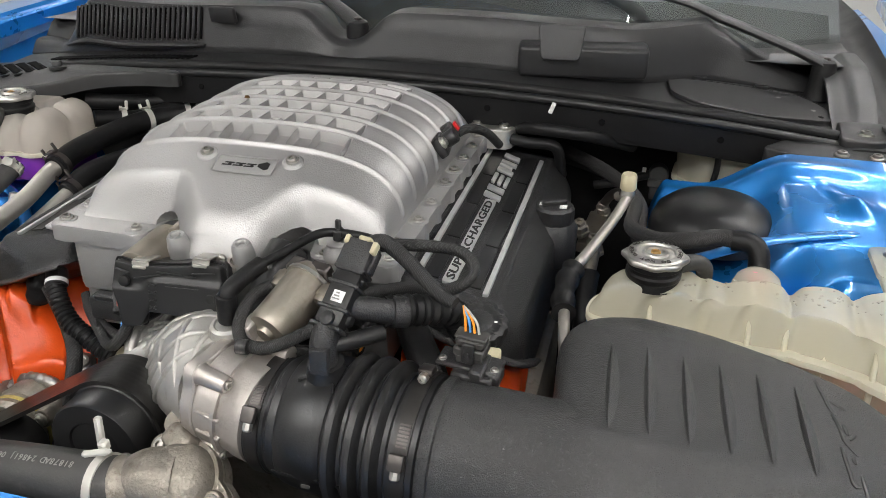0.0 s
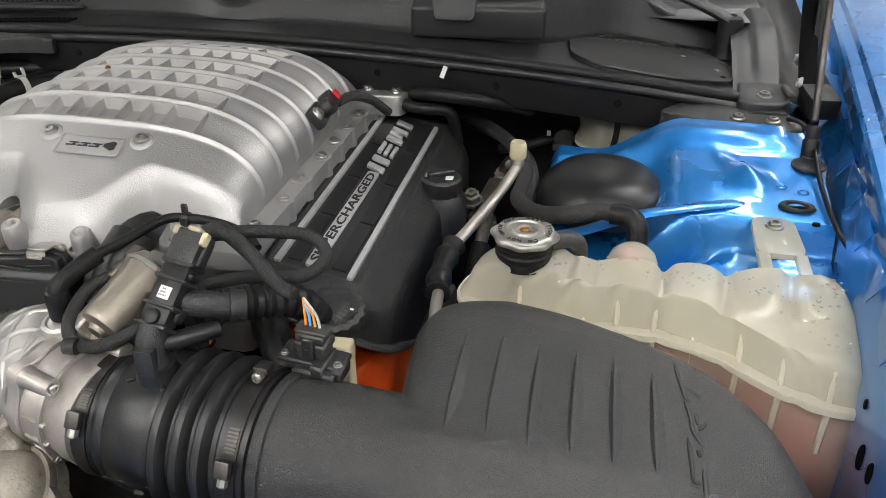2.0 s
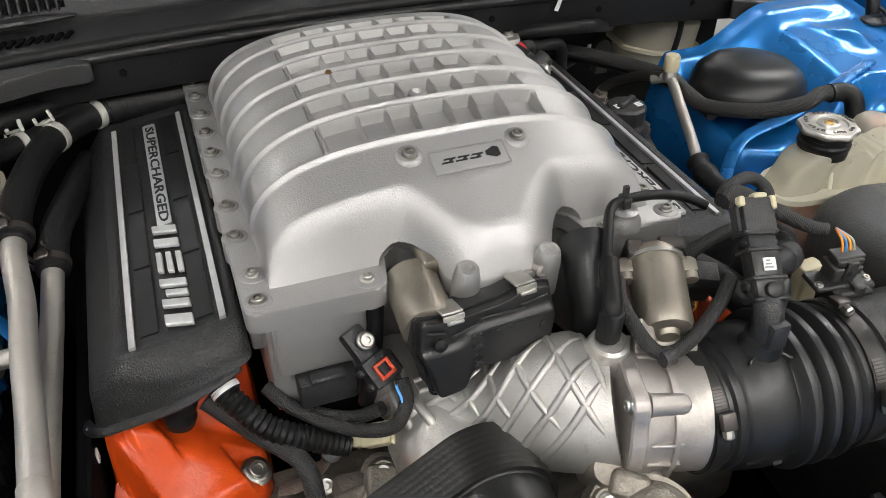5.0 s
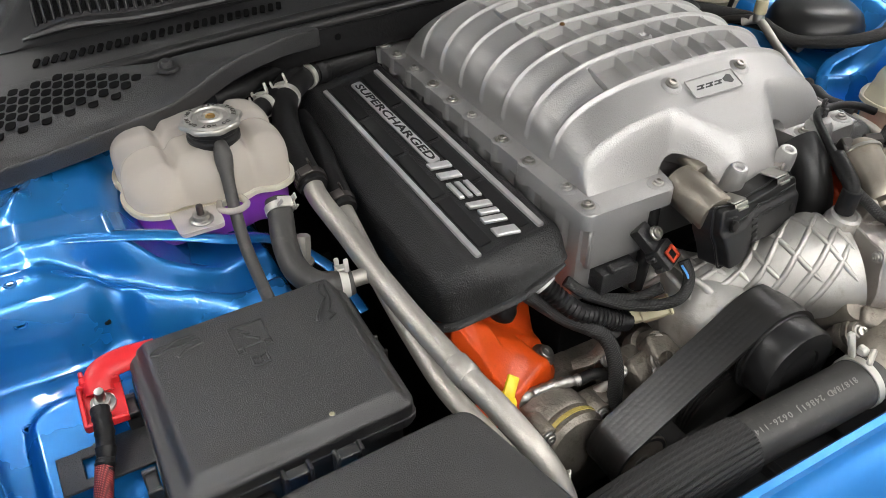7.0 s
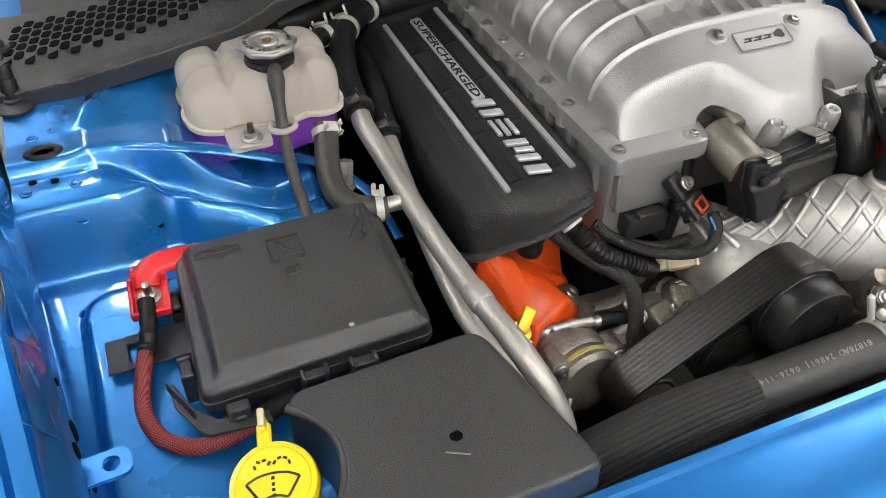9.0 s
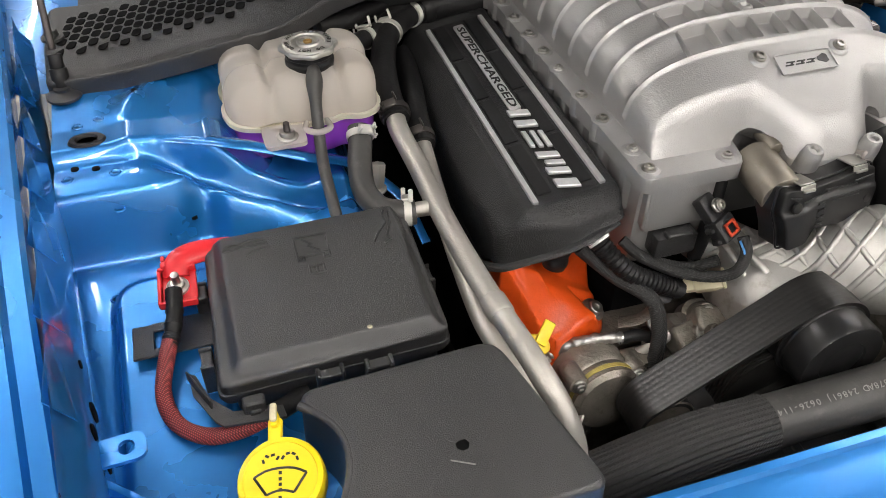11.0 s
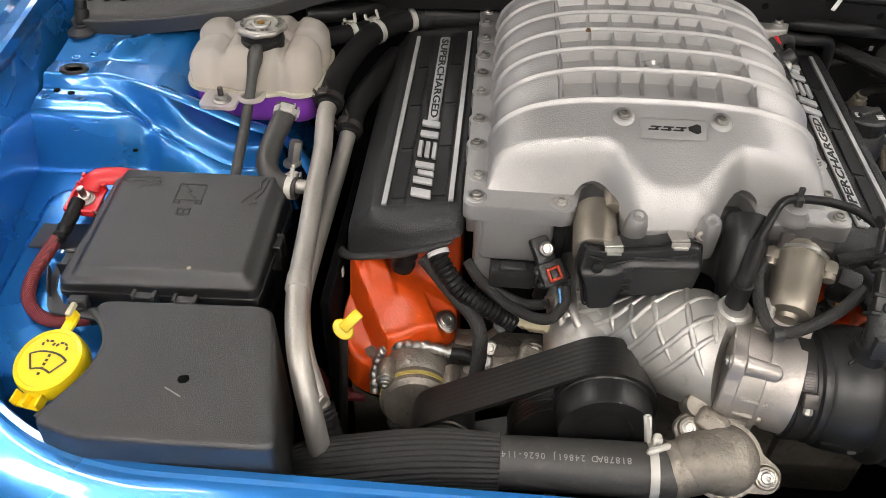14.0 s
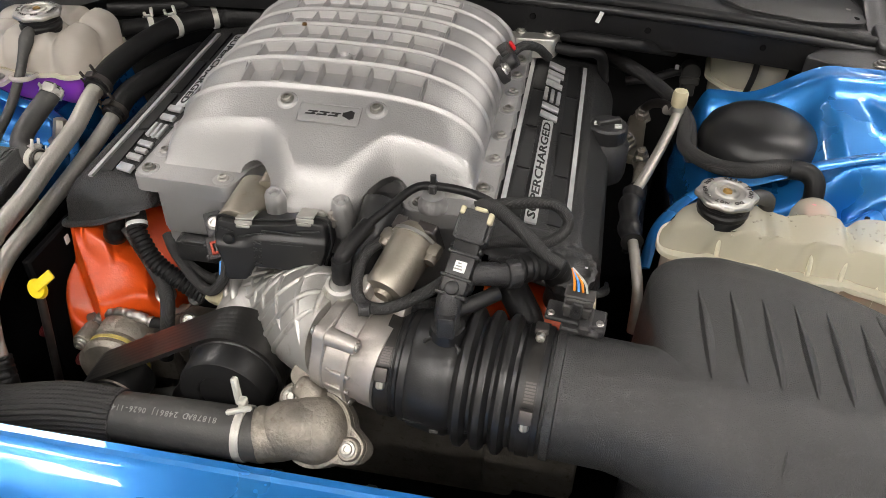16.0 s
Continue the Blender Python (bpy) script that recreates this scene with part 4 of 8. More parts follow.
def lid():
    bm = bmesh.new()
    half = [0.9 * k / 180 for k in range(1, 181)]
    bend = math.asin(0.9 ** 1.45)
    half += [math.sin(bend + (math.pi / 2 - bend) * k / 44) ** (1 / 1.45) for k in range(1, 45)]
    us = [-q for q in half[::-1]] + [0.0] + half
    nu = len(us)
    vs = span(0, 0.25, 95)[:-1] + span(0.25, 0.87, 370)[:-1] + span(0.87, 1, 36)
    g = []
    e = 0.001
    for v in [None] + vs:
        row = []
        for u in us:
            v0 = v or 0.0
            x = XE + u * 0.1725
            yb = front_y(x)
            lift = arch(x)
            start = yb
            while lift and lid_z(x, start) < 0.917 + lift:
                start += 0.0004
            # rows lie on straight lines from the ribs backward
            y = start + (0.067 - start) * v0 / 0.25 if v0 < 0.25 else 0.067 + (0.405 - 0.067) * (v0 - 0.25) / 0.75
            z = lid_z(x, y)
            h = relief(x, y)
            p = Vector((x, y, z))
            if h:
                dx = (lid_z(x + e, y) - lid_z(x - e, y)) / (2 * e)
                n = Vector((-max(-9.0, min(9.0, dx)), 0, 1)).normalized()
                p += n * h
            if v is None:
                p.z = 0.915 - 0.018 * nose(x) * (lift < 0.004)
                p.y += 1.2 * lift
            row.append(bm.verts.new(p))
        g.append(row)
    for p, q in zip(g, g[1:]):
        for k in range(nu - 1):
            bm.faces.new((p[k], p[k + 1], q[k + 1], q[k]))
    return bm


lid_part = part("lid", lid(), "lid", sc, "silver cast lid with cross ribs and square pockets")


def bosses():
    for x in (-0.0365, 0.0365):
        bm = lathe([(0.0125, -0.046), (0.0112, -0.012), (0.0096, -0.002), (0.0078, 0.0010), (0.0052, 0.0010), (0.0038, -0.0008), (0.0034, -0.003), (0, -0.003)], 28, along((x * 0.965, -0.0395, 0.9365), (0, -0.22, 1)))
        part("boss", bm, "lid", lid_part)
    # small casting marks in the pockets
    for x, y, hole in ((XE, 0.148, True), (XE - 0.084, 0.239, False), (XE + 0.084, 0.239, False)):
        m = Matrix.Translation((x, y, lid_z(x, y) - 0.010))
        part("casting_mark", lathe([(0.010, 0.0), (0.0085, 0.005), (0.0055, 0.0065), (0.003, 0.0062 - 0.004 * hole), (0, 0.006 - 0.004 * hole)], 20, m), "lid", lid_part)
    part("rust_spot", lathe([(0.0034, -0.001), (0.0024, 0.0014), (0, 0.002)], 12, Matrix.Translation((XE - 0.068, 0.212, 1.0055))), "rust", lid_part, "brown rust spot")
    for x in (-0.049, 0.049):
        z = lid_z(x, 0.060)
        m = along((x, 0.060, z - 0.002), (0, -0.35, 1))
        part("boss", lathe([(0.0140, -0.004), (0.0110, 0.0030), (0.0092, 0.0042), (0, 0.0042)], 28, m), "lid", lid_part)
        piece("bolt", BOLT, lid_part, m @ Matrix.Translation((0, 0, 0.0040)) @ Matrix.Scale(0.78, 4))
    # badge plate with plain black marks
    z = lid_z(0, 0.047)
    m = Matrix.Translation((0.0005, 0.047, z + 0.0004)) @ pose(0, 0, 0, 24, 0, 0)
    plate = pad(rounded([(-0.033, -0.0115), (0.033, -0.0115), (0.033, 0.0115), (-0.033, 0.0115)], 0.004), lambda x, y: 0.0008, 0.0005, -0.004, count=60, rings=3)
    plate.transform(m)
    bp = part("badge_plate", plate, "lid", sc, "small grey badge plate with black marks")
    rim = sweep([(q.x, q.y, 0.0014) for q in rounded([(-0.0335, -0.012), (0.0335, -0.012), (0.0335, 0.012), (-0.0335, 0.012), (-0.0335, -0.0115)], 0.003)], 0.0009, 6, 1)
    rim.transform(m)
    part("rim", rim, "lid", bp)
    for k in range(3):
        q = m @ Matrix.Translation((-0.019 + 0.0125 * k, 0.0, 0.0006)) @ Matrix.Diagonal((1, 0.72, 1, 1)) @ Matrix(((1, 0.55, 0, 0), (0, 1, 0, 0), (0, 0, 1, 0), (0, 0, 0, 1)))
        bm = merged(rbox(0.0105, 0.0022, 0.0006, 0, 1, Matrix.Translation((0, 0.0024, 0))), rbox(0.0105, 0.0022, 0.0006, 0, 1, Matrix.Translation((0, -0.0024, 0))), rbox(0.003, 0.005, 0.0006, 0, 1, Matrix.Translation((0.002, 0, 0))))
        bm.transform(q)
        part("mark", bm, "black_mark", bp)
    bm = lathe([(0.0085, 0), (0.0085, 0.0006), (0, 0.0006)], 9, m @ Matrix.Translation((0.0215, 0.001, 0.0006)) @ Matrix.Diagonal((0.9, 0.75, 1, 1)), lambda t: 0.7 + 0.35 * math.sin(3 * t) ** 2)
    part("mark", bm, "black_mark", bp)


bosses()


def flange():
    x0, x1 = XE - 0.196, XE + 0.194
    loop = rounded([(x0, -0.016), (-0.094, -0.018), (-0.083, 0.034), (0.083, 0.034), (0.094, -0.018), (x1, -0.016), (x1, 0.452), (x0, 0.452)], 0.012)
    fl = part("flange", prism(loop, 0.900, 0.9185, 0.0025), "lid", sc)
    spots = []
    for y in (0.036, 0.096, 0.148, 0.211, 0.256, 0.303, 0.352, 0.40, 0.438):
        spots += [(XE - 0.182 - 0.005 * (y > 0.08), y), (XE + 0.180 + 0.005 * (y > 0.08), y)]
    spots += [(-0.194, 0.0), (-0.107, -0.003), (0.172, 0.0), (0.108, -0.003), (XE - 0.05, 0.438), (XE + 0.05, 0.438)]
    for x, y in spots:
        part("bolt_pad", lathe([(0.0115, -0.022), (0.0115, 0.0002), (0.0105, 0.0009), (0, 0.0009)], 28, Matrix.Translation((x, y, 0.9185))), "lid", fl)
        piece("bolt", BOLT if (x + y) % 0.01 > 0.004 else HEAD, fl, Matrix.Translation((x, y, 0.9193)) @ pose(0, 0, 0, 0, 0, 1000 * x) @ Matrix.Scale(0.8, 4))
    # cable post on the front right
    part("cable_post", lathe([(0.0155, 0.0), (0.015, 0.008), (0.012, 0.012), (0.012, 0.016), (0.008, 0.018), (0, 0.018)], 28, Matrix.Translation((0.123, -0.008, 0.9185))), "lid", fl)
    # body below the flange
    body = pad(rounded([(XE - 0.184, 0.004), (-0.098, 0.004), (-0.09, 0.05), (0.08, 0.05), (0.09, 0.004), (XE + 0.178, 0.004), (XE + 0.178, 0.44), (XE - 0.184, 0.44)], 0.014), lambda x, y: 0.902, 0.002, 0.79, count=160, rings=3)
    part("lower_body", body, "lid", sc)
    cheek = merged(rbox(0.078, 0.012, 0.062, 0.005, 3, Matrix.Translation((-0.149, 0.001, 0.836))), rbox(0.006, 0.016, 0.05, 0.002, 1, Matrix.Translation((-0.186, 0.004, 0.842))))
    part("cheek_plate", cheek, "lid", sc)
    # ribs on the side of the lower body
    for k in range(9):
        y = 0.03 + 0.05 * k
        for x in (XE - 0.187, XE + 0.181):
            part("side_rib", rbox(0.012, 0.014, 0.05, 0.003, 2, Matrix.Translation((x, y, 0.85))), "lid", sc)


flange()


def map_sensor():
    """Black sensor with red lock on the lid's flank."""
    at = (0.1545, 0.246, 0.950)
    s = thing("pressure_sensor", "black sensor plug with a red lock on the lid's flank", "sensor", at)
    m = Matrix.Translation(at) @ pose(0, 0, 0, 0, 52, 8)
    a = rbox(0.026, 0.034, 0.012, 0.003, 2, m)
    part("body", merged(a, drum(0.010, 0.02, 20, 0.002, m @ Matrix.Translation((0.0, 0.006, 0.008)))), "plastic", s)
    part("plug", rbox(0.022, 0.03, 0.018, 0.003, 2, m @ Matrix.Translation((0.0, 0.034, 0.003))), "plastic", s)
    part("lock", rbox(0.012, 0.008, 0.004, 0.001, 1, m @ Matrix.Translation((0.0, 0.048, 0.021))), "red", s, "red lock tab")
    piece("bolt", HEAD, s, m @ Matrix.Translation((-0.004, -0.012, 0.012)))
    part("loom", sweep([(0.166, 0.298, 0.953), (0.178, 0.318, 0.955), (0.196, 0.338, 0.945), (0.21, 0.365, 0.92)], 0.006, 10), "sleeve_black", s)


map_sensor()


def rear_bracket():
    at = (0.185, 0.425, 0.905)
    b = thing("rear_bracket", "cast bracket and pipe behind the supercharger", "bracket", at)
    part("plate", pad(rounded([(0.15, 0.40), (0.215, 0.405), (0.225, 0.44), (0.155, 0.445)], 0.008), lambda x, y: 0.928, 0.003, 0.90, count=50, rings=3), "cast", b)
    for x, y in ((0.165, 0.425), (0.205, 0.423)):
        piece("bolt", HEAD, b, Matrix.Translation((x, y, 0.928)))
    part("pipe", sweep([(0.2, 0.42, 0.915), (0.24, 0.415, 0.91), (0.28, 0.42, 0.905), (0.29, 0.43, 0.86)], 0.008, 14), "rubber", b)


rear_bracket()


# ---- covers over the coils ----
def coil_cover(side):
    """Long black crinkle cover with silver strips, a lettered plaque and four slanted silver blocks."""
    mid = XE - 0.006
    put = lambda a: mid + side * a
    def top(x, y):
        a = side * (x - mid)
        return 0.886 - 0.16 * (a - 0.20) - 1.0 * max(a - 0.294, 0) + 0.026 * (y - 0.04) - 0.45 * max(0.026 - y, 0)
    loop = rounded([(put(0.19), 0.004), (put(0.25), 0.0), (put(0.322), 0.026), (put(0.325), 0.43), (put(0.30), 0.452), (put(0.19), 0.452)], 0.016)
    cov = thing("coil_cover", "long black crinkle-finish engine cover with silver strips and lettering", "engine cover", (put(0.26), 0.2, 0.79), "coil covers")
    def surf(x, y):
        a = side * (x - mid)
        z = top(x, y)
        inset = smooth(0.196, 0.200, a) * smooth(0.286, 0.282, a) * smooth(0.030, 0.036, y) * smooth(0.432, 0.424, y)
        z -= 0.0028 * inset
        return z
    part("cover", pad(loop, surf, 0.011, lambda x, y: 0.860 - 0.44 * max(side * (x - mid) - 0.2, 0) - 0.05 * smooth(0.03, 0.1, y), centre=(put(0.245), 0.22), rings=46, count=220, flare=0.004, walls=3), "crinkle", cov)
    # out-turned lip along the lower front edge
    lip = [(put(0.200), -0.003, 0.858), (put(0.230), -0.006, 0.848), (put(0.256), -0.004, 0.836), (put(0.290), 0.008, 0.820), (put(0.318), 0.018, 0.808), (put(0.331), 0.036, 0.800), (put(0.334), 0.07, 0.782)]
    part("lip", sweep(lip, 0.0055, 10, 6, lambda u: 0.5 + 0.5 * min(1, 6 * u, 6 * (1 - u)), 0.55), "crinkle", cov)
    # silver strips
    for a in (0.205, 0.279):
        bm = field([put(a - 0.0027), put(a + 0.0027)], span(0.034, 0.418, 24), lambda x, y: (x, y, top(x, y) + 0.0012), 0.005)
        part("strip", bm, "silver_print", cov, "bright silver strip")
    # dark panels between the strips
    step = 0.095
    for k in range(4):
        for a in (0.2195, 0.2645):
            y0 = 0.042 + step * k
            bm = field(span(put(a - 0.0075), put(a + 0.0075), 3), span(y0 + 0.004, y0 + step - 0.006, 6), lambda x, y: (x, y, top(x, y) - 0.0012 + 0.002 * smooth(y0, y0 + step, y)), 0.003)
            part("inlay", bm, "satin", cov)
    # lettering runs forward on one side and backward on the other
    a = 0.239
    z = lambda y: top(put(a), y) + 0.0
    tilt = math.degrees(math.atan(0.16))
    turn = -90 if side < 0 else 90
    flip = 1 if side < 0 else -1
    def on(y, a=a):
        return Matrix.Translation((put(a), y, top(put(a), y) - 0.001)) @ pose(0, 0, 0, 0, side * tilt, 0) @ pose(0, 0, 0, 1.5, 0, 0) @ pose(0, 0, 0, 0, 0, turn)
    word_y, block_y = (0.301, 0.113) if side < 0 else (0.146, 0.334)
    ribbon = prism([(q.x, q.y) for q in rounded([(-0.107, -0.0070), (0.107, -0.0070), (0.107, 0.0070), (-0.107, 0.0070)], 0.0030)], -0.001, 0.0018, 0.0004)
    ribbon.transform(on(word_y))
    part("word_plaque", ribbon, "silver_print", cov, "narrow silver plaque")
    lettering("word", "SUPERCHARGED", 0.0132, on(word_y) @ Matrix.Translation((0, 0, 0.0020)), "black_mark", cov, 0.0003, 2.05, 0.12, "black word on the plaque", 0.00025)
    shear = Matrix(((1, 0.25, 0, 0), (0, 1, 0, 0), (0, 0, 1, 0), (0, 0, 0, 1)))
    for k in range(4):
        w = (0.030, 0.027, 0.036, 0.012)[k]
        x = (-0.048, -0.014, 0.0225, 0.052)[k]
        m = on(block_y) @ Matrix.Translation((x * 1.25, 0, 0)) @ Matrix.Diagonal((1.12, 0.70, 1, 1)) @ shear
        bars = ([(-w * 0.33, 0, w * 0.34, 0.033), (w * 0.33, 0, w * 0.34, 0.033)], [(0, 0.0125, w, 0.0075), (0, 0, w, 0.0075), (0, -0.0125, w, 0.0075)], [(-w * 0.36, 0, w * 0.25, 0.033), (0, 0.003, w * 0.2, 0.027), (w * 0.36, 0, w * 0.25, 0.033)], [(0, 0, w, 0.033)])[k]
        for bx, by, sx, sy in bars:
            part("bar", rbox(sx, sy, 0.0044, 0.0008, 1, m @ Matrix.Translation((bx, by, 0))), "silver_print", cov, "slanted raised silver bar")
    return cov


coil_cover(-1)
coil_cover(1)


# ---- orange rocker covers below them ----
def rocker_cover(side):
    mid = XE - 0.006
    put = lambda a: mid + side * a
    at = (put(0.26), 0.0, 0.70)
    rc = thing("rocker_cover", "orange painted rocker cover below the coil cover", "rocker cover", at, "rocker covers")
    if side > 0:
        plan = [(0.195, 0.03), (0.197, -0.035), (0.235, -0.05), (0.318, -0.075), (0.33, -0.03), (0.318, 0.06), (0.30, 0.3), (0.2, 0.3)]
    else:
        plan = [(0.192, 0.05), (0.192, 0.0), (0.203, -0.012), (0.252, -0.030), (0.296, -0.044), (0.314, -0.040), (0.330, -0.014), (0.318, 0.022), (0.316, 0.06), (0.30, 0.3), (0.2, 0.3)]
    loop = rounded([(put(a), y) for a, y in plan], 0.012)
    def top(x, y):
        a = side * (x - mid)
        z = 0.800 - 0.25 * (a - 0.25) - 0.055 * smooth(0.02, -0.05, y)
        z -= 0.026 * smooth(0.286, 0.296, a - 0.3 * (y + 0.02)) * smooth(0.03, -0.015, y) + 0.018 * smooth(-0.040, -0.047, y + 0.35 * (a - 0.28)) + 0.02 * smooth(0.30, 0.33, a)
        z -= 0.026 * smooth(0.240, 0.228, a - 0.35 * (y + 0.02)) * smooth(0.012, 0.002, y)
        if side > 0:
            return z
        # steep wedge: a high outer corner, a flank that falls to a foot flange, a low inner corner
        out = 0.75 * (a - 0.284) - 0.66 * (y + 0.016)
        wedge = 0.752 + 0.68 * (a - 0.237) - 0.045 * smooth(0.020, -0.030, y) * smooth(0.21, 0.28, a)
        wedge += 0.012 * smooth(0.006, 0.0, abs(out + 0.022 + 0.25 * (y - 0.02)) - 0.008) * smooth(0.0, 0.02, y)
        wedge -= 0.050 * smooth(0.0, 0.008, out) + 0.012 * smooth(0.226, 0.218, a - 0.5 * (y - 0.01)) * smooth(0.03, 0.02, y)
        return wedge + (z - wedge) * smooth(0.040, 0.085, y)
    part("cover", pad(loop, top, 0.010, lambda x, y: max(0.700 if side > 0 else 0.600, top(x, y) - 0.050), centre=(put(0.262), 0.06), rings=56, count=240, flare=0.006, walls=2), "orange", rc)
    m = along((put(0.213), -0.019, 0.752) if side > 0 else (put(0.206), 0.008, top(put(0.206), 0.008) + 0.001), (-side * 0.1, -0.35, 1) if side > 0 else (0.35, -0.4, 1))
    part("washer", lathe([(0.0145, 0), (0.0145, 0.0025), (0.012, 0.004), (0, 0.004)], 28, m), "steel", rc)
    piece("bolt", BIG_BOLT, rc, m @ Matrix.Translation((0, 0, 0.003)))
    part("gasket", pad([q * 1.0 for q in loop], lambda x, y: max(0.702 if side > 0 else 0.602, top(x, y) - 0.046), 0.001, lambda x, y: max(0.690 if side > 0 else 0.590, top(x, y) - 0.060), centre=(put(0.262), 0.06), rings=10, count=120), "dark", rc)
    return rc


rocker_cover(-1)
rocker_cover(1)


def block():
    e = thing("engine_block", "dark engine block below the supercharger", "engine", (XE, 0.2, 0.45))
    # valley in the same near black, shade put into its colour
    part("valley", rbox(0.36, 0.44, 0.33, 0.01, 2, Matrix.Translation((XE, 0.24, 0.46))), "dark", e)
    part("front_case", rbox(0.50, 0.05, 0.24, 0.012, 2, Matrix.Translation((XE, 0.0, 0.46))), "dirty_cast", e)
    for side in (-1, 1):
        part("cylinder_head", rbox(0.12, 0.36, 0.21, 0.01, 2, Matrix.Translation((XE + side * 0.265, 0.145, 0.49))), "dirty_cast", e)
    # fittings between belt and rocker cover
    for x, y, z, r, h in ((-0.168, -0.040, 0.70, 0.013, 0.04), (-0.135, -0.06, 0.70, 0.015, 0.04), (-0.115, -0.03, 0.71, 0.02, 0.05)):
        m = along((x, y, z), (-0.1, -0.6, 0.9))
        part("fitting", lathe([(r, 0), (r, h * 0.5), (r * 0.75, h * 0.55), (r * 0.7, h * 0.85), (r * 0.5, h), (0, h)], 20, m), "dirty_cast", e)
        piece("bolt", HEAD, e, m @ Matrix.Translation((0, 0, h)))
    part("cast_bracket", merged(rbox(0.10, 0.03, 0.06, 0.008, 2, Matrix.Translation((-0.13, -0.045, 0.67)) @ pose(0, 0, 0, 0, 18, 10)), rbox(0.05, 0.03, 0.05, 0.006, 2, Matrix.Translation((-0.20, -0.06, 0.66)))), "dirty_cast", e)


block()



# ---- inlet: throttle elbow, bellows, air box ----
AXIS = Vector((0.99, -0.06, -0.01)).normalized()
A0 = Vector((0.078, -0.139, 0.828))
THROAT = Vector((0.95, -0.25, -0.05)).normalized()
T0 = Vector((0.080, -0.139, 0.834))


def inlet_elbow():
    el = thing("inlet_elbow", "bright cast aluminium inlet elbow with a grid of ribs", "inlet elbow", (0.0, -0.07, 0.75))
    pts = [(-0.088, 0.03, 0.790), (-0.078, -0.010, 0.792), (-0.056, -0.048, 0.797), (-0.022, -0.082, 0.807), (0.016, -0.108, 0.822), (0.058, -0.131, 0.834)]
    path = spline(pts, 20)
    def radius(u, t):
        return 0.033 + 0.016 * smooth(0.35, 1.0, u) + 0.020 * smooth(0.30, 0.80, u) * (1 - smooth(0.86, 1.0, u)) * max(0.0, math.cos(t - 2.1)) ** 1.5
    def at(u, t, lift=0.0):
        k = u * (len(path) - 1)
        i = min(int(k), len(path) - 2)
        way = (path[i + 1] - path[i]).normalized()
        side = way.cross(Vector((0, 0, 1))).normalized()
        return path[i].lerp(path[i + 1], k - i) + (side * math.cos(t) + side.cross(way) * math.sin(t)) * (radius(u, t) + lift)
    bm = bmesh.new()
    g = [[bm.verts.new(at(u, 2 * math.pi * k / 48)) for k in range(48)] for u in span(0, 1, 50)]
    for p, q in zip(g, g[1:]):
        for k in range(48):
            bm.faces.new((p[k], p[(k + 1) % 48], q[(k + 1) % 48], q[k]))
    bm.faces.new(g[0])
    bm.faces.new(g[-1])
    part("duct", bm, "cast", el)
    def rib(u0, u1, t0, t1, n=14):
        return [at(u0 + (u1 - u0) * k / (n - 1), t0 + (t1 - t0) * k / (n - 1), -0.0010) for k in range(n)]
    # long ribs wrap round the duct, short ones cross them towards the throttle
    for k in range(8):
        u = 0.40 + 0.105 * k
        n0 = 2.1 if u <= 0.985 else 2.1 - (u - 0.985) * 5.0
        part("rib", sweep(rib(min(u, 0.985), max(u - 0.52, 0.05), n0, -1.1, 26), 0.0034, 10, 1, lambda w: 0.4 + 0.6 * min(1, 7 * w, 7 * (1 - w))), "cast", el)
    for k in range(5):
        u = 0.40 + 0.125 * k
        part("rib", sweep(rib(u, min(u + 0.19, 0.985), 2.3, 0.75 - 0.10 * k if u + 0.19 < 0.985 else 1.1, 14), 0.0032, 10, 1, lambda w: 0.4 + 0.6 * min(1, 7 * w, 7 * (1 - w))), "cast", el)
    # thin plate with lugs that takes the throttle bolts
    m = along(T0 - THROAT * 0.0235, THROAT)
    plate = lathe([(0.042, -0.007), (0.0495, -0.007), (0.0508, -0.0055), (0.0508, 0.005), (0.0495, 0.0065), (0.042, 0.0065)], 96, m, lambda t: 1 + 0.20 * max(0, math.cos(2 * (t - LUG))) ** 10 + 0.20 * max(0, -math.cos(2 * (t - LUG))) ** 10)
    part("flange", plate, "throttle", el)
    part("socket", lathe([(0.021, -0.03), (0.0185, 0.0), (0.0165, 0.006), (0.0155, 0.010), (0.012, 0.0115), (0.0105, 0.010), (0, 0.010)], 28, along((0.054, -0.110, 0.882), (0, -0.2, 1))), "cast", el)
    # collar round the pulley and its struts
    c = Vector((-0.058, -0.075, 0.772))
    col = lathe([(0.046, -0.034), (0.0525, -0.030), (0.0535, 0.022), (0.051, 0.026), (0.045, 0.026)], 56, along(c, (0.03, -1, 0.02)))
    part("collar", col, "cast", el)
    for p, q, r in (((-0.088, -0.055, 0.825), (-0.075, -0.086, 0.808), 0.0045), ((-0.062, -0.06, 0.832), (-0.045, -0.088, 0.815), 0.0045)):
        part("strut", sweep([p, ((p[0] + q[0]) / 2, (p[1] + q[1]) / 2 - 0.004, (p[2] + q[2]) / 2 + 0.004), q], r, 10, 5), "cast", el)
    part("stub", pad(rounded([(-0.106, -0.055), (-0.07, -0.075), (-0.05, -0.03), (-0.100, -0.01)], 0.012), lambda x, y: 0.824 - 0.35 * max(-0.04 - y, 0), 0.008, 0.74, count=60, rings=4), "cast", el)
    # webs down the stub and a round boss on its side
    for way in (((-0.101, -0.018, 0.824), (-0.100, -0.052, 0.818), (-0.092, -0.072, 0.800)), ((-0.086, -0.012, 0.827), (-0.084, -0.058, 0.820), (-0.079, -0.078, 0.806)), ((-0.070, -0.020, 0.828), (-0.067, -0.060, 0.821), (-0.062, -0.084, 0.812))):
        part("web", sweep(way, 0.0042, 10, 6), "cast", el)
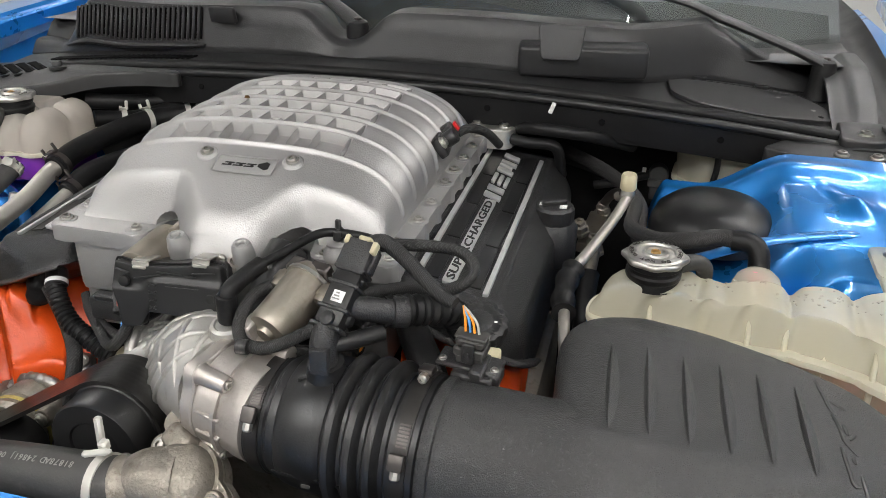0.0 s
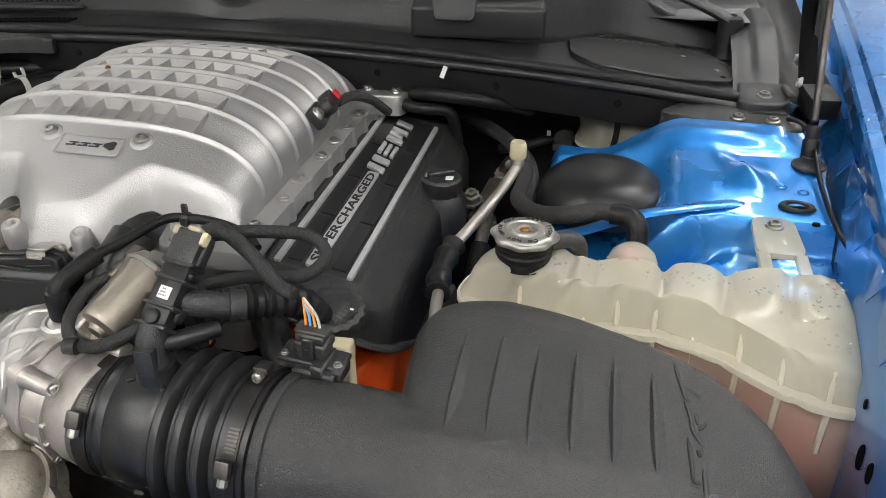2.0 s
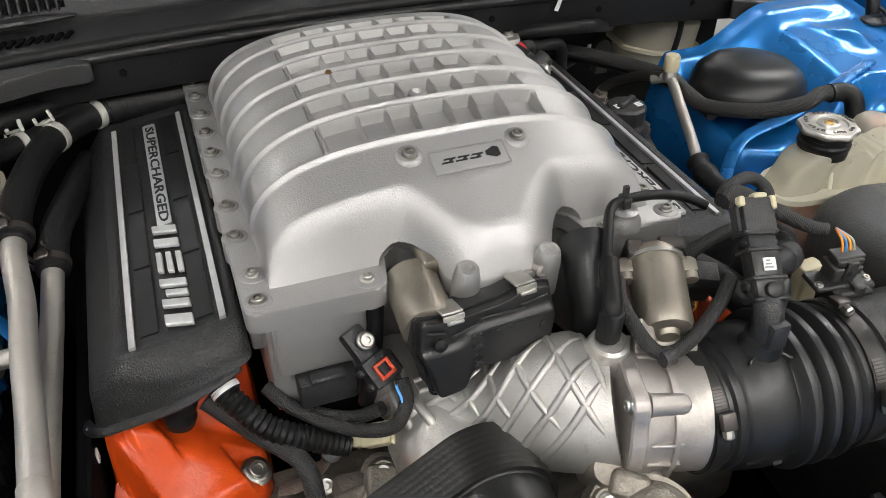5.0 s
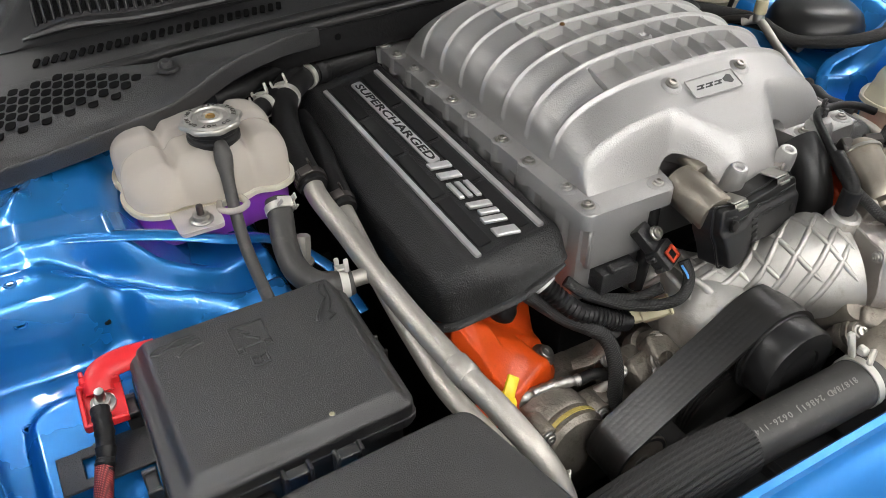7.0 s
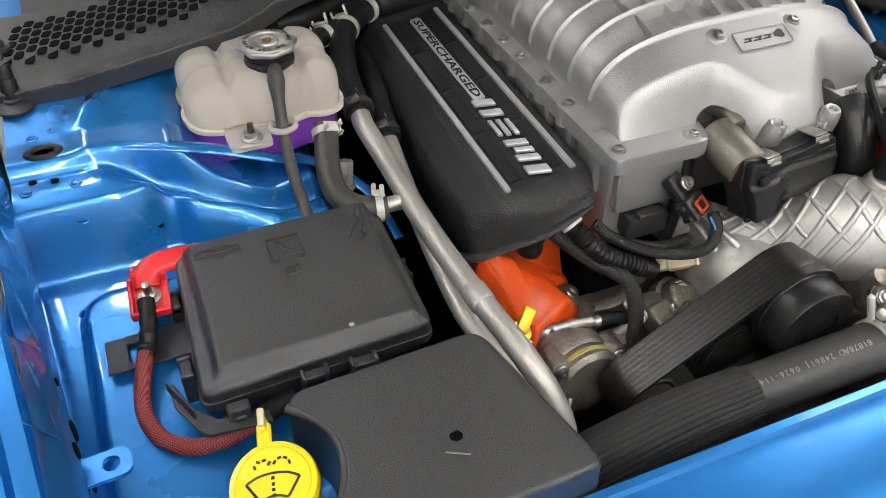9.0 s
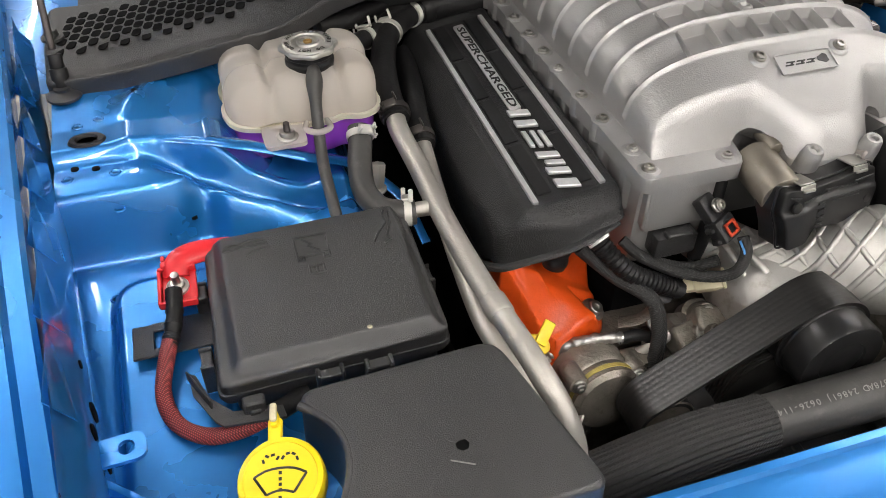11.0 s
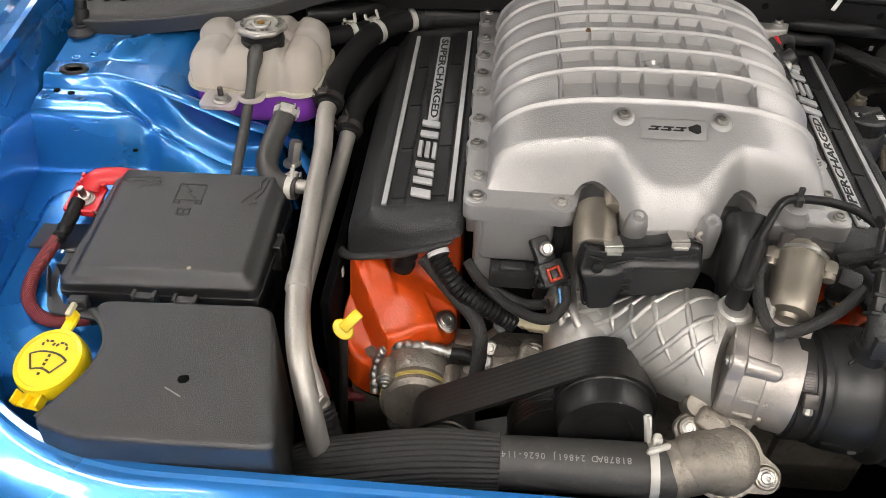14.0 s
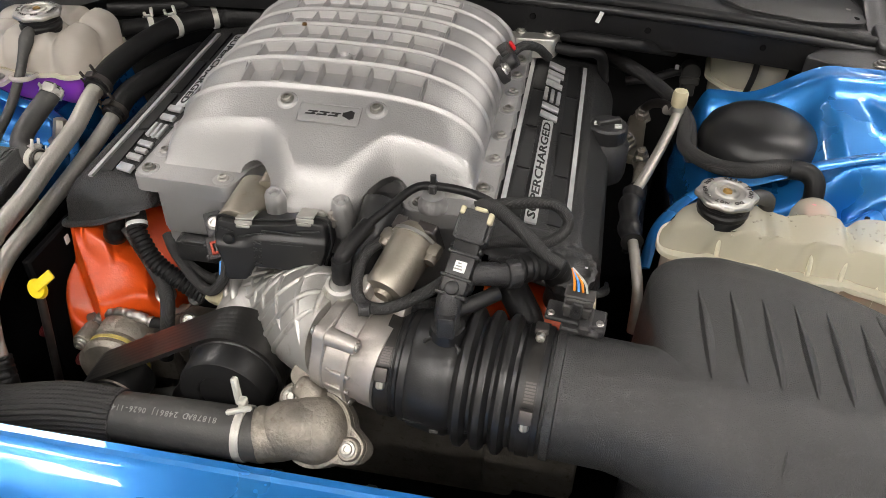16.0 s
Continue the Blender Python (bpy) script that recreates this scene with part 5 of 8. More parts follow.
    part("side_boss", lathe([(0.014, -0.02), (0.0135, 0.006), (0.0115, 0.008), (0.007, 0.008), (0.006, 0.004), (0, 0.004)], 26, along((-0.098, -0.056, 0.782), (-0.8, -0.6, 0.15))), "cast", el)


LUG = 0.68
inlet_elbow()


def throttle_body():
    tb = thing("throttle_valve", "warm grey cast throttle body with bolt bosses", "throttle body", T0)
    m = along(T0, THROAT)
    part("bore", lathe([(0.040, -0.018), (0.0485, -0.018), (0.0485, -0.006), (0.0470, -0.003), (0.0470, 0.016), (0.0485, 0.018), (0.0485, 0.034), (0.042, 0.036)], 56, m), "throttle", tb)
    for k in range(4):
        t = LUG + math.pi / 2 * k
        way = m.to_3x3() @ Vector((math.cos(t), math.sin(t), 0))
        p = T0 + way * 0.0515 - THROAT * 0.0170
        long = 0.027 if k % 2 else 0.022
        part("boss", lathe([(0.0098, 0.0), (0.0088, 0.003), (0.0078, long), (0.0066, long + 0.0025), (0.0048, long + 0.0025), (0.0042, long + 0.0005), (0, long + 0.0005)], 24, along(p, THROAT)), "throttle", tb)
        piece("bolt", HEAD, tb, along(p + THROAT * long, THROAT) @ Matrix.Scale(0.75, 4))
        piece("bolt", HEAD, tb, along(p - THROAT * 0.013, -THROAT) @ Matrix.Scale(0.8, 4))
        part("web", rbox(0.008, 0.016, 0.020, 0.002, 1, along(T0 + way * 0.044 - THROAT * 0.017, THROAT) @ pose(0, 0, 0, 0, 0, math.degrees(t) + 90)), "throttle", tb)
    for t in (0.05, 1.35, 2.2, 2.9, 3.3, 4.2, 4.7, 5.0):
        way = m.to_3x3() @ Vector((math.cos(t), math.sin(t), 0))
        part("web", rbox(0.0035, 0.008, 0.026, 0.001, 1, along(T0 + way * 0.0465 - THROAT * 0.014, THROAT) @ pose(0, 0, 0, 0, 0, math.degrees(t) + 90)), "throttle", tb)
    # lug plate under the bosses
    part("shoulder", lathe([(0.044, 0.004), (0.0505, 0.004), (0.0505, 0.008), (0.044, 0.008)], 48, m, lambda t: 1 + 0.05 * max(0, math.cos(2 * (t - LUG))) ** 6), "throttle", tb)


throttle_body()


def bellows():
    b = thing("intake_bellows", "black ribbed rubber intake bellows with steel hose clamps", "intake hose", A0 + AXIS * 0.1)
    m = along(A0 + AXIS * 0.03, AXIS)
    prof = [(0.044, -0.004), (0.0505, -0.004), (0.0520, 0.0), (0.0525, 0.014), (0.0510, 0.016), (0.0515, 0.019), (0.0545, 0.021), (0.0550, 0.025), (0.0545, 0.028), (0.0575, 0.031), (0.0605, 0.052), (0.0605, 0.066), (0.058, 0.071)]
    for c in (0.080, 0.098, 0.116):
        prof += [(0.059, c - 0.0075), (0.0635, c - 0.0055), (0.0668, c - 0.003), (0.0675, c), (0.0668, c + 0.003), (0.0635, c + 0.0055), (0.059, c + 0.0075)]
    prof += [(0.058, 0.127), (0.0615, 0.13), (0.0615, 0.152), (0.056, 0.154)]
    part("hose", lathe(prof, 64, m), "bellows", b)
    for h, r, spots in ((0.007, 0.0526, ((-0.83, 0.56),)), (0.141, 0.0622, ((0.16, 0.987), (-0.89, 0.45)))):
        band = lathe([(r, h - 0.006), (r + 0.0012, h - 0.006), (r + 0.0012, h + 0.006), (r, h + 0.006)], 64, m)
        cl = part("clamp", band, "clamp_steel", b, "steel worm-drive hose clamp")
        for wy, wz in spots:
            way = Vector((0, wy, wz))
            way = (way - AXIS * way.dot(AXIS)).normalized()
            tang = way.cross(AXIS)
            k = Matrix.Translation(A0 + AXIS * (0.03 + h) + way * (r + 0.0045)) @ Matrix((AXIS, tang, way)).transposed().to_4x4()
            part("screw_housing", merged(rbox(0.0125, 0.014, 0.0065, 0.0018, 2, k), *[rbox(0.0095, 0.0014, 0.0022, 0.0003, 1, k @ Matrix.Translation((0, -0.005 + 0.0026 * n, 0.0034))) for n in range(5)]), "dark_steel", cl)
            part("screw", lathe([(0.0044, 0), (0.0044, 0.006), (0.003, 0.0075), (0.0012, 0.0075), (0.0012, 0.006), (0, 0.006)], 8, k @ Matrix.Translation((0, -0.007, 0.0005)) @ pose(0, 0, 0, 90, 0, 0)), "steel", cl)
            for n in range(7):
                w = 0.17 + 0.045 * n
                w2 = way * math.cos(w) + tang * math.sin(w)
                part("thread", rbox(0.009, 0.0016, 0.0008, 0, 1, Matrix.Translation(A0 + AXIS * (0.03 + h) + w2 * (r + 0.0012)) @ Matrix((AXIS, w2.cross(AXIS), w2)).transposed().to_4x4()), "dark_steel", cl)
    # socket for the breather
    t0 = A0 + AXIS * 0.088 + Vector((0, -0.006, 0.058))
    part("breather_socket", lathe([(0.021, -0.01), (0.016, 0.004), (0.0155, 0.012), (0.012, 0.013)], 24, along(t0, (0, -0.1, 1))), "bellows", b)
    part("moulding_seam", rbox(0.0015, 0.002, 0.07, 0, 1, along(A0 + AXIS * 0.055 + Vector((0, -0.0585, -0.012)), AXIS)), "bellows", b)
    q = Matrix.Translation(A0 + AXIS * 0.085 + Vector((0, -0.0575, -0.021))) @ pose(0, 0, 0, 70, 0, 0)
    part("paint_dab", rbox(0.008, 0.0035, 0.0007, 0.0003, 1, q), "grey_rubber", b, "faint paint dab")


bellows()


def air_box():
    box = thing("air_box", "black plastic air box lid with slanted ribs", "air box", (0.5, -0.1, 0.66))
    loop = rounded([(0.345, -0.03), (0.358, 0.012), (0.40, 0.026), (0.47, 0.024), (0.54, 0.004), (0.605, -0.028), (0.645, -0.075), (0.668, -0.15), (0.672, -0.25), (0.60, -0.262), (0.44, -0.245), (0.36, -0.20)], 0.022, 5)
    def top(x, y):
        z = 0.889 - 0.115 * max(x - 0.42, 0) - 0.02 * max(0.42 - x, 0)
        z -= 0.045 * smooth(-0.165, -0.255, y) + 0.25 * max(-0.20 - y, 0)
        z -= 0.10 * max(y + 0.02, 0)
        return z
    part("lid", pad(loop, top, 0.024, 0.70, centre=(0.51, -0.11), rings=120, count=420, flare=0.004, walls=4), "airbox", box)
    # round inlet that reaches the bellows
    c = A0 + AXIS * 0.178
    m = along(c, AXIS)
    part("inlet_tube", lathe([(0.05, -0.006), (0.0585, -0.006), (0.0585, 0.008), (0.0625, 0.0085), (0.0632, 0.011), (0.0632, 0.016), (0.0605, 0.017), (0.0605, 0.075)], 64, m), "airbox", box)
    grow = lambda u: 0.0605 + 0.026 * smooth(0.0, 1.0, u)
    part("inlet_flare", sweep([c + AXIS * (0.066 + 0.135 * u) + Vector((0, -0.004 * u, 0.0045 * smooth(0.1, 0.5, u) - 0.016 * smooth(0.55, 1.0, u) - (grow(u) - 0.0605))) for u in span(0, 1, 20)], 1.0, 64, 1, grow), "airbox", box)
    # slim blades that stand on the lid, widest towards the front
    for k in range(6):
        x0, x1 = 0.3935 + 0.0306 * k, 0.3995 + 0.0300 * k
        y0, y1 = -0.036 - 0.006 * (k > 4), -0.168
        bm = bmesh.new()
        rows = []
        for i in range(33):
            u = i / 32
            swell = max(0.0, math.sin(math.pi * u ** 1.25)) ** 0.8
            x, y = x0 + (x1 - x0) * u + 0.0018 * math.sin(math.pi * u), y0 + (y1 - y0) * u
            w = 0.0006 + 0.0050 * swell
            rows.append([bm.verts.new((x + d * w, y, top(x + d * w, y) - 0.0006 + h * swell)) for d, h in ((-1.0, 0.0), (-0.75, 0.0036), (-0.52, 0.0052), (-0.35, 0.0052), (0.35, 0.0026), (1.15, 0.0))])
        for p, q in zip(rows, rows[1:]):
            for j in range(5):
                bm.faces.new((p[j], p[j + 1], q[j + 1], q[j]))
        part("blade", bm, "airbox", box, "slim raised blade")
    # plain dark strokes cut into the lid
    for pts in (((0.5655, -0.034), (0.5690, -0.056), (0.5725, -0.074), (0.5765, -0.078)), ((0.5735, -0.061), (0.5845, -0.070)), ((0.5720, -0.079), (0.5755, -0.098), (0.5765, -0.112), (0.5835, -0.127)), ((0.5790, -0.090), (0.5805, -0.103)), ((0.5810, -0.109), (0.5865, -0.100)), ((0.5725, -0.121), (0.5735, -0.145), (0.5745, -0.163), (0.5790, -0.163)), ((0.5790, -0.131), (0.5800, -0.138)), ((0.5820, -0.150), (0.5820, -0.166), (0.5825, -0.178), (0.5860, -0.180))):
        part("mark", sweep([(x, y, top(x, y) + 0.0002) for x, y in pts], 0.0017, 8, 4, lambda u: 0.6 + 0.4 * min(1, 8 * u, 8 * (1 - u)), 0.5), "black_mark", box, "black cut stroke")
    part("base", pad(rounded([(0.36, -0.19), (0.37, 0.0), (0.60, -0.03), (0.66, -0.1), (0.66, -0.25), (0.42, -0.25)], 0.02), lambda x, y: 0.71, 0.01, 0.5, count=80, rings=3), "plastic", box)
    for k in range(9):
        part("front_rib", rbox(0.006, 0.01, 0.08, 0.002, 1, Matrix.Translation((0.40 + 0.03 * k, -0.252, 0.70))), "plastic", box)


air_box()


def air_sensor():
    at = Vector((0.279, -0.106, 0.881))
    s = thing("air_flow_sensor", "grey plug sensor standing on the inlet tube", "sensor", at)
    m = Matrix.Translation(at) @ pose(0, 0, 0, 4, 2, -6)
    part("foot", merged(rbox(0.056, 0.024, 0.005, 0.0015, 1, m @ Matrix.Translation((0, 0, 0.004))), rbox(0.036, 0.034, 0.012, 0.002, 1, m @ Matrix.Translation((0.006, -0.002, -0.006))), rbox(0.012, 0.030, 0.016, 0.002, 1, m @ Matrix.Translation((0.010, -0.004, -0.004))), rbox(0.010, 0.020, 0.012, 0.002, 1, m @ Matrix.Translation((0.024, -0.004, -0.004)))), "plastic", s)
    for x in (-0.023, 0.023):
        piece("bolt", HEAD, s, m @ Matrix.Translation((x, -0.006, 0.008)) @ Matrix.Scale(0.5, 4))
    plug = merged(rbox(0.024, 0.018, 0.014, 0.0015, 1, m @ Matrix.Translation((0, 0.002, 0.008))), rbox(0.027, 0.021, 0.009, 0.0015, 1, m @ Matrix.Translation((0, 0.002, 0.016))), rbox(0.025, 0.019, 0.007, 0.0015, 1, m @ Matrix.Translation((0, 0.002, 0.026))), rbox(0.028, 0.014, 0.003, 0.001, 1, m @ Matrix.Translation((0, 0.002, 0.032))))
    part("plug", plug, "grey_rubber", s, "dark grey connector")
    part("latch", merged(rbox(0.011, 0.004, 0.020, 0.001, 1, m @ Matrix.Translation((0, -0.009, 0.012))), drum(0.0022, 0.002, 12, 0.0004, m @ Matrix.Translation((0, -0.011, 0.022)) @ pose(0, 0, 0, 90, 0, 0))), "plastic", s)
    for k, c in enumerate(("wire_orange", "wire_blue", "wire_orange", "white_clip")):
        x = -0.006 + 0.004 * k
        part("wire", sweep([m @ Vector((x, 0.002, 0.036)), m @ Vector((x * 0.8 - 0.003, 0.005, 0.046)), m @ Vector((-0.012, 0.012, 0.054))], 0.0012, 6, 5), c, s)


air_sensor()


def actuator():
    """Bypass actuator: can motor, black gear box with spring clips."""
    at = Vector((-0.03, -0.07, 0.86))
    a = thing("bypass_actuator", "black actuator box with spring clips and a metal motor can", "actuator", at)
    part("motor", merged(rod((-0.070, 0.004, 0.905), (-0.073, -0.058, 0.900), 0.0225, 32, 0.003), rod((-0.055, 0.02, 0.925), (-0.056, -0.012, 0.922), 0.008, 24, 0.002)), "tan_metal", a)
    # flat black gear case, tipped back, with a wavy parting line and a lobe at one end
    m = Matrix.Translation((-0.0295, -0.066, 0.893)) @ pose(0, 0, 0, 77, 0, 4)
    prof = rounded([(-0.055, -0.020), (-0.051, -0.043), (-0.028, -0.041), (-0.026, -0.024), (0.050, -0.028), (0.059, 0.004), (0.056, 0.028), (0.036, 0.031), (0.014, 0.025), (-0.034, 0.022), (-0.058, 0.026), (-0.062, 0.0)], 0.0045, 4)
    bm = pad(prof, lambda x, y: -0.001, 0.003, -0.026, centre=(-0.005, 0.0), count=140, rings=4)
    bm.transform(m)
    part("gear_box", bm, "satin", a)
    front = pad([q * 0.965 for q in prof], lambda x, y: 0.012 - 0.0035 * smooth(-0.012, -0.004, y - 0.008 - 0.010 * smooth(-0.03, -0.012, x)) , 0.0025, -0.001, centre=(-0.005, 0.0), count=160, rings=16)
    front.transform(m)
    part("gear_lid", front, "satin", a)
    seam = sweep([(q.x * 1.01, q.y * 1.015, -0.001) for q in prof] + [(prof[0].x, prof[0].y, -0.001)], 0.0012, 6, 1)
    seam.transform(m)
    part("parting_lip", seam, "satin", a)
    for k in range(4):
        for d in (-1, 1):
            part("stiffener", rbox(0.009, 0.0011, 0.0012, 0.0003, 1, m @ Matrix.Translation((-0.014, -0.018 + 0.0075 * k, 0.0122)) @ pose(0, 0, 0, 0, 0, 22 * d)), "plastic", a)
    for y in (0.0, 0.003):
        part("line", rbox(0.034, 0.0007, 0.0008, 0, 1, m @ Matrix.Translation((0.016, y + 0.004, 0.0118))), "plastic", a)
    part("dimple", drum(0.0045, 0.0012, 16, 0.0004, m @ Matrix.Translation((0.045, -0.004, 0.0115))), "black_mark", a)
    part("screw", drum(0.0055, 0.004, 18, 0.0008, m @ Matrix.Translation((-0.044, 0.006, 0.010))), "black_mark", a)
    part("screw", drum(0.005, 0.005, 18, 0.0008, m @ Matrix.Translation((0.046, 0.030, -0.014))), "steel", a)
    for x, y in ((-0.029, 0.025), (0.034, 0.032)):
        clip = merged(rbox(0.018, 0.0022, 0.022, 0.0007, 1, m @ Matrix.Translation((x, y + 0.0012, -0.016))), rbox(0.018, 0.007, 0.0022, 0.0007, 1, m @ Matrix.Translation((x, y - 0.003, 0.006))), rbox(0.014, 0.003, 0.003, 0.0007, 1, m @ Matrix.Translation((x, y - 0.005, 0.008))))
        part("spring_clip", clip, "steel", a, "bright spring clip")
    for y in (-0.008, -0.016):
        part("side_clip", rbox(0.003, 0.006, 0.014, 0.0008, 1, m @ Matrix.Translation((-0.056, y + 0.016, -0.008))), "steel", a, "bright spring clip")
    part("mount", merged(rbox(0.020, 0.014, 0.010, 0.002, 1, m @ Matrix.Translation((0.052, 0.022, -0.022))), lathe([(0.007, 0), (0.007, 0.010), (0.004, 0.011), (0.004, 0.006), (0, 0.006)], 18, m @ Matrix.Translation((0.060, 0.030, -0.02)))), "throttle", a)
    for x, y, l, t in ((-0.020, 0.012, 0.030, 12), (0.010, 0.0165, 0.040, -3), (0.038, 0.020, 0.024, 6), (-0.046, 0.016, 0.016, -14)):
        part("ridge", rbox(l, 0.0016, 0.0016, 0.0005, 1, m @ Matrix.Translation((x, y, 0.0100)) @ pose(0, 0, 0, 0, 0, t)), "plastic", a)
    # small black valve with a red lock beside it
    n = Matrix.Translation((-0.112, -0.025, 0.840)) @ pose(0, 0, 0, 44, -10, 24)
    v = thing("solenoid_plug", "black solenoid plug with a red lock frame", "connector", n.translation)
    part("body", merged(rbox(0.027, 0.026, 0.020, 0.003, 2, n), rbox(0.020, 0.034, 0.014, 0.003, 2, n @ Matrix.Translation((0.0, 0.024, 0.0))), rbox(0.034, 0.006, 0.012, 0.0015, 1, n @ Matrix.Translation((0, 0.006, 0.002))), rbox(0.034, 0.006, 0.012, 0.0015, 1, n @ Matrix.Translation((0, -0.008, 0.002)))), "plastic", v)
    part("latch", merged(rbox(0.008, 0.014, 0.004, 0.001, 1, n @ Matrix.Translation((0, 0, 0.019))), rbox(0.003, 0.020, 0.008, 0.001, 1, n @ Matrix.Translation((0.016, -0.002, 0.006)))), "satin", v)
    for dx, dy, sx, sy in ((0, 0.006, 0.0152, 0.0030), (0, -0.006, 0.0152, 0.0030), (0.0061, 0, 0.0030, 0.0150), (-0.0061, 0, 0.0030, 0.0150)):
        part("lock_bar", rbox(sx, sy, 0.003, 0.0006, 1, n @ Matrix.Translation((dx, dy - 0.001, 0.0215))), "lock_red", v, "red lock bar")
    piece("bolt", HEAD, v, n @ Matrix.Translation((0.002, 0.026, 0.02)))
    part("loom", sweep([(-0.096, -0.048, 0.846), (-0.096, -0.060, 0.832), (-0.108, -0.066, 0.815), (-0.128, -0.054, 0.803), (-0.155, -0.030, 0.797), (-0.185, -0.004, 0.804)], 0.0062, 10), "sleeve_black", v)
    for k, c in enumerate(("wire_orange", "wire_blue")):
        part("wire", sweep([(-0.098 - 0.004 * k, -0.052, 0.845), (-0.096 - 0.004 * k, -0.062, 0.835), (-0.1, -0.064, 0.82)], 0.0013, 6, 5), c, v)


actuator()


def purge_motor():
    at = Vector((0.108, -0.09, 0.90))
    p = thing("throttle_motor", "tan metal throttle motor can with a bent steel strap", "motor", at)
    a, b = Vector((0.123, -0.050, 0.926)), Vector((0.098, -0.124, 0.895))
    m = along(b, a - b)
    part("can", lathe([(0.0, -0.002), (0.008, -0.002), (0.010, 0.002), (0.019, 0.004), (0.0215, 0.009), (0.0215, 0.02), (0.0228, 0.062), (0.0228, 0.070), (0.019, 0.076), (0, 0.077)], 40, m), "tan_metal", p)
    part("strap", lathe([(0.0232, 0.063), (0.0250, 0.063), (0.0250, 0.0665), (0.0232, 0.0665)], 40, m), "steel", p, "bright bent steel strap")
    part("cap", merged(rbox(0.022, 0.040, 0.012, 0.002, 1, m @ Matrix.Translation((-0.012, 0.0, 0.068))), rbox(0.014, 0.034, 0.016, 0.002, 1, m @ Matrix.Translation((0.017, 0.0, 0.064)))), "dark_steel", p)
    for x in (-0.026, 0.026):
        part("ear", merged(rbox(0.012, 0.013, 0.012, 0.002, 2, m @ Matrix.Translation((x, 0.004, 0.052))), drum(0.0062, 0.02, 18, 0.001, m @ Matrix.Translation((x, 0.004, 0.046)))), "tan_metal", p)
    part("foot", merged(drum(0.0085, 0.05, 20, 0.002, m @ Matrix.Translation((0, -0.016, -0.001)) @ pose(0, 0, 0, 0, 90, 0) @ Matrix.Translation((0, 0, -0.025))), rbox(0.012, 0.03, 0.02, 0.002, 1, m @ Matrix.Translation((0.018, -0.006, -0.008)))), "throttle", p)


purge_motor()


def tower_sensor():
    """Tall black pressure sensor on the bellows with its plug."""
    at = Vector((0.163, -0.138, 0.885))
    s = thing("boost_sensor", "tall black sensor with a white label and cream lock", "sensor", at)
    m = Matrix.Translation((0.170, -0.128, 0.925)) @ pose(0, 0, 0, 42, 4, -10)
    part("stem", merged(sweep([(0.166, -0.150, 0.872), (0.166, -0.152, 0.893), (0.165, -0.152, 0.910), (0.166, -0.146, 0.922), (0.168, -0.132, 0.930)], 0.0118, 20, 8), rbox(0.016, 0.010, 0.024, 0.002, 2, Matrix.Translation((0.166, -0.162, 0.893)))), "plastic", s)
    part("spout", sweep([(0.170, -0.148, 0.912), (0.186, -0.136, 0.912), (0.205, -0.118, 0.912)], 0.0075, 14, 6), "satin", s)
    for k in range(4):
        t = math.pi / 2 * k + 0.6
        part("gusset", rbox(0.003, 0.012, 0.016, 0.001, 1, Matrix.Translation((0.166 + 0.019 * math.cos(t), -0.150 + 0.019 * math.sin(t), 0.870)) @ pose(0, 0, 0, 0, 0, math.degrees(t) + 90)), "bellows", s)
    part("body", merged(rbox(0.025, 0.050, 0.018, 0.004, 2, m @ Matrix.Translation((0, 0.014, 0.002))), rbox(0.030, 0.010, 0.012, 0.002, 1, m @ Matrix.Translation((0, 0.0, 0.0))), rbox(0.030, 0.006, 0.015, 0.002, 1, m @ Matrix.Translation((0, 0.032, 0.002))), drum(0.0065, 0.006, 18, 0.002, m @ Matrix.Translation((0, -0.006, 0.018)))), "satin", s)
    part("label", rbox(0.0105, 0.010, 0.0008, 0.0002, 1, m @ Matrix.Translation((0.001, 0.014, 0.0202))), "white_print", s, "small white printed label")
    for k in range(3):
        part("print_bar", rbox(0.007 - 0.002 * k, 0.0012, 0.0004, 0, 1, m @ Matrix.Translation((0, 0.0115 + 0.0026 * k, 0.0210))), "grey_print", s)
    part("plug", rbox(0.026, 0.03, 0.02, 0.002, 2, m @ Matrix.Translation((0, 0.052, 0.001))), "plastic", s)
    for x, y, sx, sy in ((0.0135, 0.062, 0.005, 0.011), (0.003, 0.068, 0.012, 0.004), (-0.0125, 0.064, 0.005, 0.008)):
        part("lock", rbox(sx, sy, 0.008, 0.0012, 1, m @ Matrix.Translation((x, y, 0.014))), "cream", s, "cream lock tab")
    for y in (-0.012, 0.004, 0.026, 0.040):
        part("band", rbox(0.029, 0.0035, 0.021, 0.001, 1, m @ Matrix.Translation((0, y, 0.0))), "plastic", s)
    for x in (-0.0145, 0.0145):
        part("side_latch", rbox(0.004, 0.022, 0.010, 0.001, 1, m @ Matrix.Translation((x, 0.052, 0.006))), "plastic", s)
    part("collar", lathe([(0.016, 0), (0.016, 0.004), (0.0135, 0.006), (0.0135, 0.014), (0.011, 0.016)], 24, Matrix.Translation((0.166, -0.151, 0.877))), "rubber", s)
    part("side_port", merged(rod((0.178, -0.122, 0.935), (0.215, -0.105, 0.925), 0.011, 20, 0.002), rod((0.21, -0.107, 0.926), (0.222, -0.10, 0.924), 0.0135, 20, 0.002)), "plastic", s)


tower_sensor()


def tube(name, pts, r, mat, label, category, n=8, seg=12, radius=None, group=""):
    return single(name, sweep(pts, r, seg, n, radius), mat, label, category, pts[0], group)


def ringed(count):
    return lambda u: 1.0 + 0.10 * math.sin(u * count * 2 * math.pi)


